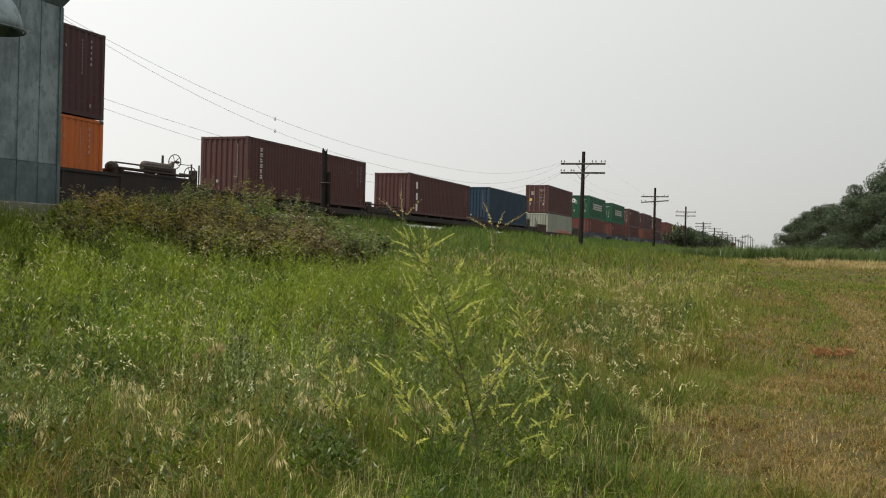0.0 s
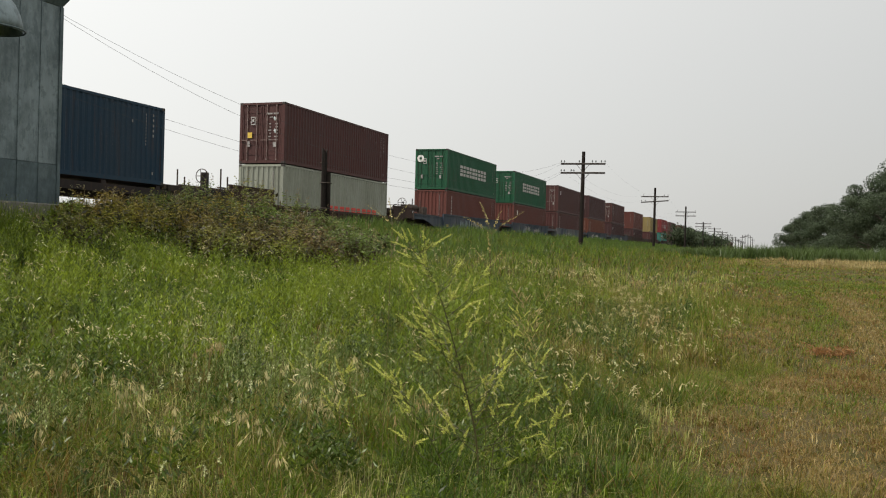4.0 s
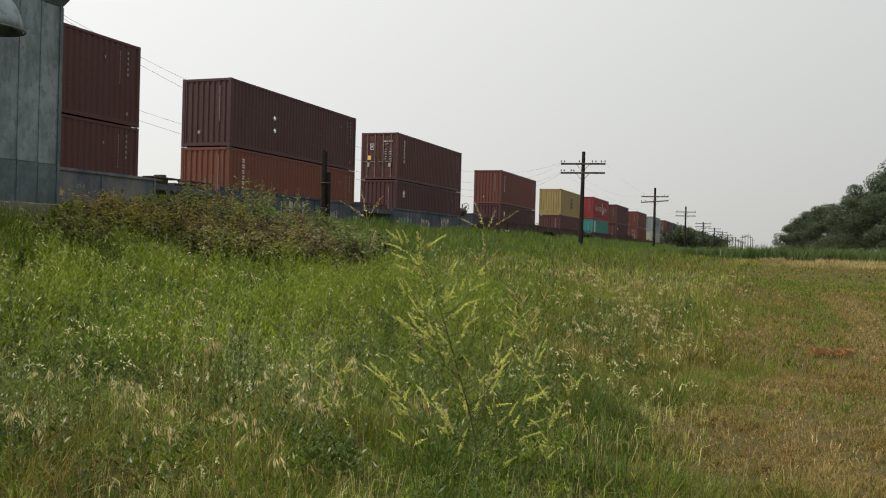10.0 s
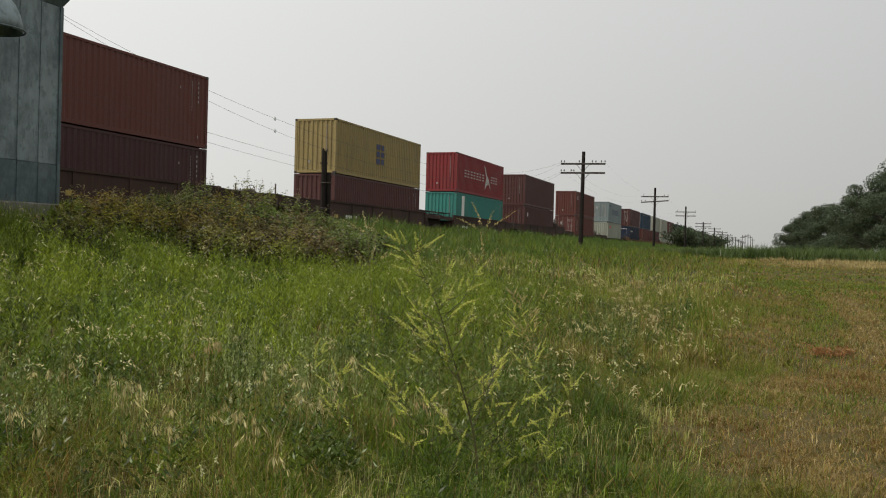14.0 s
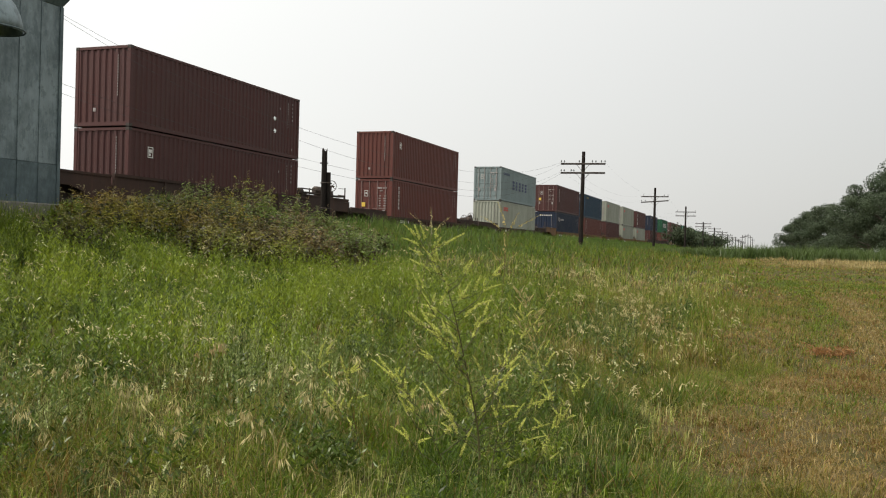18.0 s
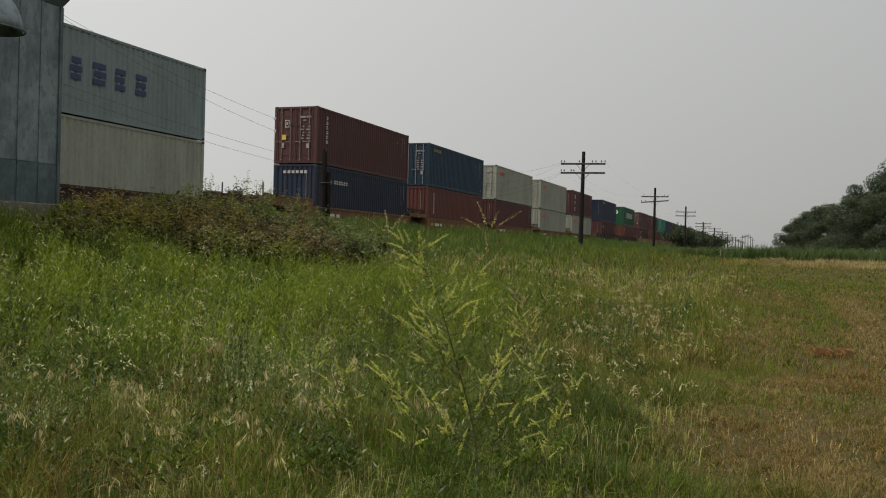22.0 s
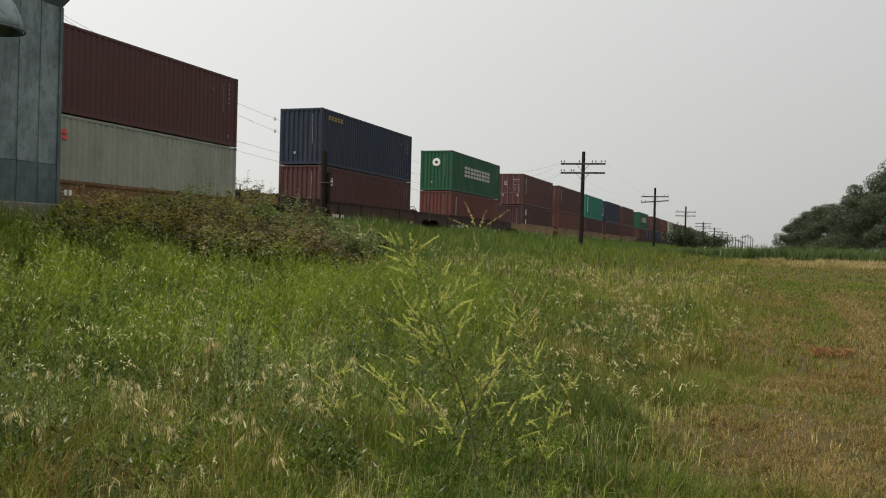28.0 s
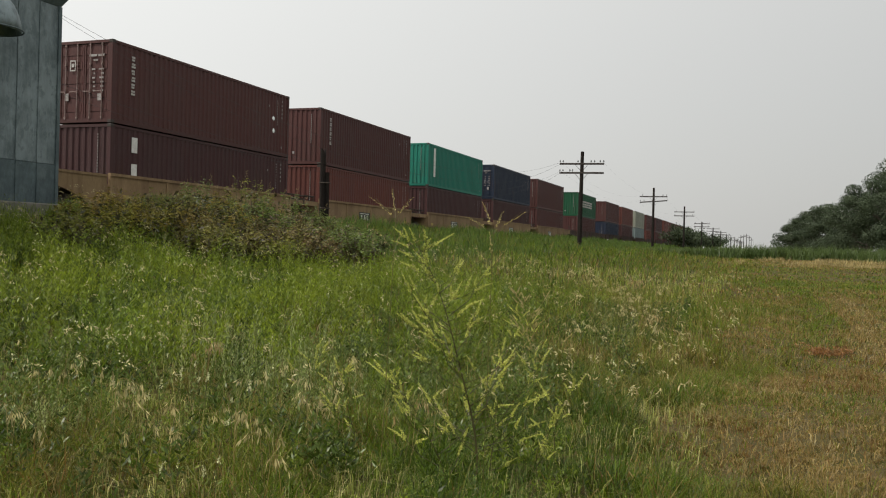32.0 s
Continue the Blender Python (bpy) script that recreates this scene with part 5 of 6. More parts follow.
        stuff(nm, blades(X[q], Y[q], h[q], w[q], np.clip(r.normal(0.9, 0.35, q.sum()), 0.05, 1.4), r, curl=0.75), mt, lab)
    # short regrowth and straw farther out, to the crop's edge
    r = np.random.default_rng(131)
    n = 42000
    X, Y = r.uniform(27, 66, n), r.uniform(-24, 2.5, n)
    keep = np.abs(X * RGT.x + Y * RGT.y) < 0.6 * (X * FWD.x + Y * FWD.y)
    X, Y = X[keep], Y[keep]
    m = len(X)
    tone = lump(X, Y, 35, 5.0) * 0.5 + r.random(m) * 0.5 - 0.22 * sstep(X, 48, 56) + 0.12 * sstep(X, 28, 34) * (1 - sstep(X, 40, 50))
    for lo, hi, mt, lab in ((-1, 0.34, M_DRY, "far straw-coloured stubble"), (0.34, 0.46, M_RUST, "far reddish-brown stubble"), (0.46, 0.66, M_OLIVE, "far olive-green regrowth"), (0.66, 2, M_LUSH, "far green regrowth")):
        q = (tone > lo) & (tone <= hi)
        stuff("stubble", blades(X[q], Y[q], r.uniform(0.04, 0.16, q.sum()), r.uniform(0.02, 0.05, q.sum()), np.clip(r.normal(0.9, 0.3, q.sum()), 0.05, 1.3), r, curl=0.75), mt, lab)
    # standing green crop beyond the meadow
    r = np.random.default_rng(140)
    n = 60000
    X = 64 + 60 * r.random(n) ** 1.6
    Y = r.uniform(-45, 12.5, n)
    X = X + 5 * lump(X, Y, 43, 6)
    h = r.uniform(0.45, 1.15, n) ** 1.2 * (0.75 + 0.5 * lump(X, Y, 41, 3)) * (1 - 0.72 * sstep(Y, 1.5, 9.5))
    V, F = blades(X, Y, h, r.uniform(0.03, 0.06, n), np.clip(r.normal(0.45, 0.2, n), 0, 0.9), r)
    stuff("standing_crop", (V, F), M_CROP, "band of tall green standing crop", "crop")
    n = 11000
    X, Y = r.uniform(50, 66, n), r.uniform(-24, 1.6, n)
    keep = lump(X, Y, 42, 5) + r.normal(0, 0.12, n) > 0.50 + 0.08 * np.abs(X - 58) / 6
    X, Y = X[keep], Y[keep]
    stuff("dry_grass", blades(X, Y, r.uniform(0.14, 0.36, len(X)), r.uniform(0.012, 0.03, len(X)), np.clip(r.normal(0.55, 0.3, len(X)), 0, 0.8), r), M_STRAW, "straw-pale grass along the crop's edge")


def lineside_grass():
    """Rank grass along the railway's shoulder, up to the wheels."""
    r = np.random.default_rng(150)
    n = 72000
    X = 22 + 238 * r.random(n) ** 1.5
    Y = r.uniform(9.0, 20.0, n)
    h = r.uniform(0.22, 0.62, n) * (0.6 + 0.7 * lump(X, Y, 45, 4)) * (0.75 + 0.35 * sstep(Y, 13, 17))
    V = blades(X, Y, h, (0.010 + 0.00022 * X) * r.uniform(0.7, 1.5, n), np.clip(r.normal(0.4, 0.2, n), 0, 0.9), r)
    n = 5000
    X, Y = r.uniform(4, 14.4, n), r.uniform(11.4, 12.88, n)
    W = blades(X, Y, r.uniform(0.35, 0.78, n), r.uniform(0.008, 0.016, n), np.clip(r.normal(0.3, 0.15, n), 0, 0.8), r)
    stuff("tall_grass", W, M_LUSH, "tall green grass against the building's footing")
    stuff("lineside_grass", V, M_LINE, "rank green grass along the railway shoulder")


def clumps(n, d0, d1, seed, ymin, patch, per, h0, h1, nl, size, width, up=1.0, wide=0.30):
    """Rounded clumps of leafy stems, tallest in the middle, with gaps between them."""
    X, Y, r = field(n, d0, d1, seed, 0.8)
    keep = (Y > ymin) & (lump(X, Y, patch[0], patch[1]) > patch[2])
    X, Y = X[keep], Y[keep]
    m = len(X)
    R = wide * r.uniform(0.5, 1.3, m)
    q = r.normal(0, 0.5, (2, m, per))
    H = r.uniform(h0, h1, m)[:, None] * (1 - 0.35 * np.minimum(1.6, q[0] ** 2 + q[1] ** 2)) * r.uniform(0.8, 1.15, (m, per))
    return forbs((X[:, None] + q[0] * R[:, None]).ravel(), (Y[:, None] + q[1] * R[:, None]).ravel(), H.ravel(), nl, size, width, r, up)


def meadow_around():
    """The same meadow goes on beside and behind the viewer."""
    r = np.random.default_rng(160)
    n = 62000
    X, Y = np.concatenate([r.uniform(-16, 26, n), r.normal(1, 4, n)]), np.concatenate([r.uniform(-18, 13, n), r.normal(0, 4, n)])
    ahead, across = X * FWD.x + Y * FWD.y, X * RGT.x + Y * RGT.y
    keep = ~((ahead > 3.4) & (np.abs(across) < 0.58 * ahead)) & (X * X + Y * Y > 0.8) & ~((X > 0.9) & (X < 14.2) & (Y > 12.8))
    X, Y = X[keep], Y[keep]
    n = len(X)
    h = r.uniform(0.06, 0.24, n) * (0.6 + 0.8 * lump(X, Y, 22, 1.6)) * (1 - 0.4 * mown_strip(X, Y))
    tone = lump(X, Y, 34, 2.4) * 0.5 + r.random(n) * 0.5 - 0.25 * mown_strip(X, Y)
    for lo, hi, mt, lab in ((-1, 0.3, M_DRY, "short dry meadow grass"), (0.3, 0.55, M_OLIVE, "olive meadow grass"), (0.55, 2, M_LUSH, "green meadow grass")):
        q = (tone > lo) & (tone <= hi)
        stuff("surrounding_grass", blades(X[q], Y[q], h[q], r.uniform(0.012, 0.028, q.sum()), np.clip(r.normal(0.7, 0.3, q.sum()), 0.05, 1.1), r), mt, lab)


def scatter_forbs():
    stuff("sage_forbs", clumps(620, 5.6, 12.0, 201, 1.9, (51, 1.9, 0.50), 9, 0.30, 0.52, 15, 0.042, 0.13), M_SAGE, "grey-green leafy prairie forbs", "forb")
    stuff("leafy_forbs", clumps(950, 7.0, 20.0, 202, 3.0, (52, 1.7, 0.42), 18, 0.30, 0.74, 14, 0.070, 0.11, 1.1, 0.42), M_FORB, "bright green leafy weeds", "forb")
    stuff("dark_forbs", clumps(1500, 4.4, 19.0, 208, 1.3, (57, 1.5, 0.50), 11, 0.22, 0.46, 14, 0.060, 0.13, 0.8), M_DARKF, "dark green low leafy weeds", "forb")
    stuff("goldenrod", clumps(850, 8.0, 19.0, 203, 4.0, (53, 1.8, 0.45), 16, 0.36, 0.78, 14, 0.068, 0.11, 1.3, 0.40), M_GOLD, "yellow-green budding goldenrod stems", "forb")
    stuff("leafy_forbs", clumps(520, 4.2, 9.0, 204, 1.0, (54, 1.3, 0.48), 8, 0.10, 0.26, 10, 0.042, 0.15, 0.8, 0.2), M_FORB, "low green leafy weeds between the grass", "forb")
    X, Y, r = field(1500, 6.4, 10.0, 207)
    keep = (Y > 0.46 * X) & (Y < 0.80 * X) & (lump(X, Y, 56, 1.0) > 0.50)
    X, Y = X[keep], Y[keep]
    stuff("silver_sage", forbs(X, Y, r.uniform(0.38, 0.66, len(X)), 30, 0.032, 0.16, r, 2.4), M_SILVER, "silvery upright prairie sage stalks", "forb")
    # bleached stems and curled dead blades, their pale colour doubling as painted glints
    X, Y, r = field(24000, 4.0, 15.0, 209, 0.7)
    keep = (Y > 0.9) & (lump(X, Y, 58, 0.9) > 0.42)
    X, Y = X[keep], Y[keep]
    n = len(X)
    stuff("bleached_stems", blades(X, Y, r.uniform(0.07, 0.30, n), r.uniform(0.002, 0.004, n) * (0.7 + 0.06 * X), np.clip(r.normal(0.55, 0.35, n), 0.05, 1.2), r, curl=0.8), M_BLEACH_GLINT, "bleached grass stems and curled dead blades, paled further as glints")
    # pale stems that paint a yellowish sheen over the middle meadow
    X, Y, r = field(26000, 11.0, 34.0, 210, 0.8)
    keep = (Y > 1.2) & (Y < 9) & (lump(X, Y, 59, 2.6) > 0.40)
    X, Y = X[keep], Y[keep]
    n = len(X)
    stuff("bleached_stems", blades(X, Y, r.uniform(0.16, 0.42, n), r.uniform(0.003, 0.006, n) * (0.5 + 0.06 * X), np.clip(r.normal(0.45, 0.3, n), 0.05, 1.1), r, curl=0.8), M_GLEAM, "pale yellow-green stems coloured as the meadow's sheen")
    # curled blade tips near the viewer, their pale colour painting sun glints
    X, Y, r = field(15000, 3.6, 8.5, 211, 0.6)
    keep = (Y > 0.4) & (lump(X, Y, 65, 0.7) > 0.36) & (r.random(len(X)) > 1.3 * bare(X, Y))
    X, Y = X[keep], Y[keep]
    n = len(X)
    for half, mt, lab in ((0, M_GLEAM, "curled blade tips coloured pale green as sun glints"), (1, M_BLEACH_GLINT, "curled blade tips coloured cream as sun glints")):
        q = (np.arange(n) % 3 == 0) == bool(half)
        k = int(q.sum())
        stuff("curled_blades", blades(X[q], Y[q], r.uniform(0.09, 0.26, k), r.uniform(0.003, 0.0065, k), np.clip(r.normal(0.95, 0.3, k), 0.2, 1.5), r, curl=0.9), mt, lab)
    # pale nodding seed heads and white flower tops through the grass
    X, Y, r = field(2600, 5.0, 26.0, 205, 0.7)
    keep = (Y > 0.3) & (lump(X, Y, 55, 2.2) > 0.50)
    X, Y = X[keep], Y[keep]
    n = len(X)
    h = r.uniform(0.35, 0.68, n)
    k = 9
    t = np.linspace(0, 1, k)[None]
    lx, ly = r.normal(0.06, 0.04, n), r.normal(-0.03, 0.04, n)
    Z = ground_z(X, Y)
    C = np.stack([X[:, None] + lx[:, None] * (0.6 + t), Y[:, None] + ly[:, None] * (0.6 + t), Z[:, None] + h[:, None] + 0.10 * t - 0.13 * t ** 2], 2).reshape(-1, 3)
    D = np.stack([np.repeat(lx, k) * 4 + r.normal(0, 0.35, n * k), np.repeat(ly, k) * 4 + r.normal(0, 0.35, n * k), r.normal(-0.35, 0.45, n * k)], 1)
    stuff("seed_heads", leaves(C, D, r.uniform(0.02, 0.045, n * k), 0.14, r), M_PALE, "pale straw seed heads nodding above the grass")
    X, Y, r = field(200, 5.5, 24.0, 206, 0.8)
    keep = (Y > 1.0)
    X, Y = X[keep], Y[keep]
    extra = np.array([(12.6, 11.0), (12.9, 11.1), (12.2, 10.9), (13.3, 11.2), (11.6, 10.2), (11.9, 10.4), (6.3, 5.2), (6.25, 5.25)])
    X, Y = np.concatenate([X, extra[:, 0]]), np.concatenate([Y, extra[:, 1]])
    n, k = len(X), 12
    h = r.uniform(0.35, 0.6, n)
    C = np.stack([X, Y, ground_z(X, Y) + h], 1)[:, None] + r.normal(0, 1, (n, k, 3)) * np.array([0.03, 0.03, 0.02])
    C = C.reshape(-1, 3)
    stuff("white_flowers", leaves(C, r.normal(0, 1, (n * k, 3)) + np.array([0, 0, 0.6]), r.uniform(0.009, 0.020, n * k), 0.4, r), M_WFLOWER, "small white flower heads among the grass", "flower")


def shrub_parts(root, height, spread, n, seed, lmat, lsize, second=None, stems=9, base=0.15, share=0.34):
    """Many stems from one foot, with leaves along and round them."""
    r = np.random.default_rng(seed)
    bm = bmesh.new()
    P, D = [], []
    for k in range(stems):
        a, b = r.uniform(0, 2 * np.pi), r.uniform(0.1, 1.0)
        top = Vector((math.cos(a) * b * spread, math.sin(a) * b * spread, height * r.uniform(0.75, 1.05) * (1 - 0.35 * b * b)))
        mid = top * 0.5 + Vector((0, 0, 0.12 * height))
        rod(bm, (0.05 * math.cos(a), 0.05 * math.sin(a), 0), mid, 0.012 * height + 0.004, 0.008 * height + 0.003, 5)
        rod(bm, mid, top, 0.008 * height + 0.003, 0.003, 5)
        m = n // stems
        t = r.uniform(base, 1.0, m) ** 0.8
        tt = t[:, None]
        c = np.where(tt < 0.5, np.array(mid)[None] * tt * 2, np.array(mid)[None] * (2 - 2 * tt) + np.array(top)[None] * (2 * tt - 1))
        c = c + r.normal(0, 1, (m, 3)) * np.array([0.20, 0.20, 0.10]) * spread * (0.7 + 0.3 * tt)
        c[:, 2] = np.maximum(c[:, 2], 0.03)
        P.append(c)
        D.append(r.normal(0, 1, (m, 3)) + np.array([0, 0, 0.5]))
    P, D = np.concatenate(P), np.concatenate(D)
    tagged(part("stem_tangle", bm, M_STEM, root), kind="stuff")
    cut = r.random(len(P)) < (share if second else 0.0)
    for sel, m, nm in ((~cut, lmat, "foliage"), (cut, second, "seed_mass")):
        if m is None or not sel.any():
            continue
        s = lsize * r.uniform(0.6, 1.35, sel.sum())
        V, F = leaves(P[sel], D[sel], s, 0.26, r)
        ob = tagged(new(nm, soup(nm, V, F, m)), kind="stuff")
        ob.parent = root


def weed_parts(root, height, spread, seed, outer, tips, bare):
    """Many arching weed stems: inner leaves coloured dark for the bush's own shade, narrow drooping leaves outside,
    pale seed tufts at the tips.
    """
    r = np.random.default_rng(seed)
    bm = bmesh.new()
    P, D, IP, TP, TD = [], [], [], [], []
    for k in range(30):
        a, b = r.uniform(0, 2 * np.pi), math.sqrt(r.uniform(0.0, 1.0))
        foot = np.array((math.cos(a) * b * spread * 0.55, math.sin(a) * b * spread * 0.55, 0.0))
        top = np.array((math.cos(a) * b * spread * 1.05, math.sin(a) * b * spread * 1.05, height * (1 - 0.42 * b * b) * r.uniform(0.78, 1.08)))
        mid = (foot + top) / 2 + np.array((0, 0, 0.10 * height))
        rod(bm, foot, mid, 0.008, 0.006, 4)
        rod(bm, mid, top, 0.006, 0.003, 4)
        m = 62
        t = 1 - 0.62 * r.random((m, 1)) ** 1.3
        c = np.where(t < 0.5, foot + (mid - foot) * 2 * t, mid + (top - mid) * (2 * t - 1))
        P.append(c + r.normal(0, 0.045, (m, 3)))
        g = r.uniform(0, 2 * np.pi, m)
        D.append(np.stack([np.cos(g), np.sin(g), r.uniform(-0.7, 0.55, m)], 1))
        # inner leaves, darkened by material to imitate the shaded interior
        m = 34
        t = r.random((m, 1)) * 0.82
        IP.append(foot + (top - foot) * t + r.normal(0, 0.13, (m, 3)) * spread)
        if r.random() < tips:
            m = 12
            t = np.linspace(0, 1, m)[:, None]
            up = (top - mid) / np.linalg.norm(top - mid) + np.array((0.15, -0.1, 0.2))
            TP.append(top + up * 0.13 * t + r.normal(0, 0.016, (m, 3)))
            TD.append(r.normal(0, 0.5, (m, 3)) + up)
    tagged(part("stem_tangle", bm, M_STEM, root), kind="stuff")
    P, D, IP = np.concatenate(P), np.concatenate(D), np.concatenate(IP)
    P[:, 2], IP[:, 2] = np.maximum(P[:, 2], 0.04), np.maximum(IP[:, 2], 0.03)
    sets = [("foliage", leaves(P, D, r.uniform(0.05, 0.105, len(P)), 0.13, r), outer),
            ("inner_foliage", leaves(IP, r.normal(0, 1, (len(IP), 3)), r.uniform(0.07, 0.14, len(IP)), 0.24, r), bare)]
    if TP:
        sets.append(("seed_mass", leaves(np.concatenate(TP), np.concatenate(TD), r.uniform(0.02, 0.045, 12 * len(TP)), 0.22, r), M_BUSHB))
    for nm, (V, F), m in sets:
        ob = tagged(new(nm, soup(nm, V, F, m)), kind="stuff")
        ob.parent = root


def bushes():
    r = random.Random(5)
    # the weedy mound beside the building
    spots = [(13.9, 12.2, 1.05, 0.75), (14.9, 12.3, 1.10, 1.0), (16.2, 12.2, 1.22, 1.0), (17.4, 12.0, 1.52, 1.0), (18.6, 11.8, 1.70, 1.0), (19.8, 11.3, 1.45, 1.0),
             (13.2, 10.9, 1.05, 0.9), (14.4, 10.9, 1.15, 0.95), (15.8, 10.8, 1.28, 1.0), (17.0, 10.7, 1.35, 1.0), (18.3, 10.5, 1.25, 0.95), (19.6, 10.3, 1.05, 0.9), (20.8, 10.6, 1.0, 0.9),
             (14.6, 9.9, 0.95, 0.8), (15.9, 9.7, 1.0, 0.85), (17.1, 9.6, 0.95, 0.85), (21.4, 10.2, 0.9, 0.85), (22.3, 10.9, 0.85, 0.8), (23.2, 10.6, 0.7, 0.8), (11.9, 10.6, 0.9, 0.7),
             (13.6, 9.3, 0.9, 0.8), (14.9, 9.0, 0.95, 0.8), (16.2, 8.9, 0.95, 0.8), (17.6, 8.8, 0.9, 0.8), (18.8, 9.1, 0.9, 0.8), (20.0, 9.4, 0.85, 0.8), (18.2, 9.6, 0.95, 0.8)]
    for k, (x, y, h, sp) in enumerate(spots):
        root = new("weed_bush")
        root.matrix_basis = pose(x + r.uniform(-0.2, 0.2), y + r.uniform(-0.2, 0.2), float(ground_z(x, y)) - 0.03)
        tone = x + 0.5 * (12.2 - y) + r.uniform(-0.8, 0.8)
        high = y > 10.6
        if tone < 15.8:
            outer, label = (M_BUSHG if high else M_BUSH), "dense yellow-olive seeding weed bush"
        elif tone < 19.4:
            outer, label = (M_BUSHS if high and k % 2 else M_BUSH if high or k % 3 == 0 else M_BUSHD), "dense dull olive and brown weed bush"
        else:
            outer, label = M_BUSHS, "grey-green leafy weed bush"
        tagged(root, label, "bush", "weed bushes on the mound")
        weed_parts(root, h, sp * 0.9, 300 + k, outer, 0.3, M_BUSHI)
    for k, (x, y, h) in enumerate(((163, 14.3, 4.3), (176, 14.8, 3.6), (196, 14.2, 4.2), (222, 14.6, 4.0), (255, 14.4, 4.4), (300, 14.6, 4.6))):
        root = new("lineside_bush")
        root.matrix_basis = pose(x, y, float(ground_z(x, y)) - 0.05)
        tagged(root, "dark green leafy bush beside the railway", "bush", "bushes beside the railway")
        shrub_parts(root, h, 3.0 + 0.02 * (x - 160), 2600, 350 + k, M_TREE, 0.42, None, 12)


M_TREE.node_tree.nodes["Principled BSDF"].inputs["Specular IOR Level"].default_value = 0.1


def tree(x, y, h, spread, seed):
    r = np.random.default_rng(seed)
    root = new("tree")
    root.matrix_basis = pose(x, y, float(ground_z(x, y)) - 0.1)
    tagged(root, "full leafy dark green deciduous tree at the field's edge", "tree", "trees at the field's edge")
    bm = bmesh.new()
    rod(bm, (0, 0, 0), (0.1, 0, h * 0.45), 0.03 * h, 0.018 * h, 9)
    rod(bm, (0.1, 0, h * 0.45), (0, 0.1, h * 0.85), 0.018 * h, 0.005 * h, 7)
    C, D, S = [], [], []
    for k in range(26):
        a = r.uniform(0, 2 * np.pi)
        zz = h * r.uniform(0.12, 0.94)
        rad = spread * math.sqrt(max(0.05, 1 - ((zz / h - 0.45) / 0.58) ** 2)) * r.uniform(0.35, 0.9)
        c = Vector((math.cos(a) * rad, math.sin(a) * rad, zz))
        rod(bm, (0.05, 0, max(0.3, zz * 0.6)), c, 0.008 * h, 0.002 * h, 5)
        m = 900
        q = r.normal(0, 1, (m, 3))
        q /= np.linalg.norm(q, axis=1, keepdims=True)
        S.append(q + r.normal(0, 0.38, (m, 3)))
        q = q * (0.55 + 0.45 * r.random((m, 1)) ** 0.5) * np.array([0.34, 0.34, 0.24]) * spread * r.uniform(0.6, 1.3)
        C.append(q + np.array(c))
        D.append(r.normal(0, 1, (m, 3)))
    part("trunk", bm, M_BARK, root)
    C, D, S = np.concatenate(C), np.concatenate(D), np.concatenate(S)
    C[:, 2] = np.maximum(C[:, 2], 0.2)
    D -= S * (D * S).sum(1, keepdims=True) / (S * S).sum(1, keepdims=True)
    V, F = leaves(C, D, 0.009 * h * r.uniform(0.5, 1.5, len(C)) + 0.08, 0.42, r, S)
    ob = new("crown", soup("crown", V, F, M_TREE))
    ob.parent = root


def treeline():
    for k, (x, y, h, s) in enumerate(((205, -4.6, 4.8, 3.0), (196, -5.6, 6.4, 3.8), (188, -7.4, 7.6, 4.4), (176, -8.6, 8.3, 4.6), (166, -10.0, 8.8, 4.8), (156, -11.4, 9.0, 4.8), (146, -12.6, 9.4, 5.0),
                                      (137, -13.6, 10.4, 5.2), (129, -15.2, 12.0, 5.4), (121, -17.0, 12.7, 5.2), (113, -19.0, 12.2, 5.2), (180, -14.0, 8.4, 5.0), (150, -18.0, 10.4, 5.6), (105, -22.0, 12.0, 5.3))):
        tree(x, y, h, s, 400 + k)


SWAY = []


def florets(r, p, dirn, ln, step, fat):
    """Small flowers packed round a spike from p along dirn, thinning to the tip and bowing outward."""
    m = max(6, int(ln / step))
    t = np.linspace(0, 1, m)[:, None]
    bow = np.array((dirn[0], dirn[1], -0.35)) * 0.16 * ln
    c = p + dirn * ln * t + bow * t ** 2 + r.normal(0, 1, (m, 3)) * fat * (1 - 0.65 * t)
    return c, r.normal(0, 0.7, (m, 3)) + dirn * 0.9 - np.array((0, 0, 0.5)), np.linspace(1.1, 0.55, m)


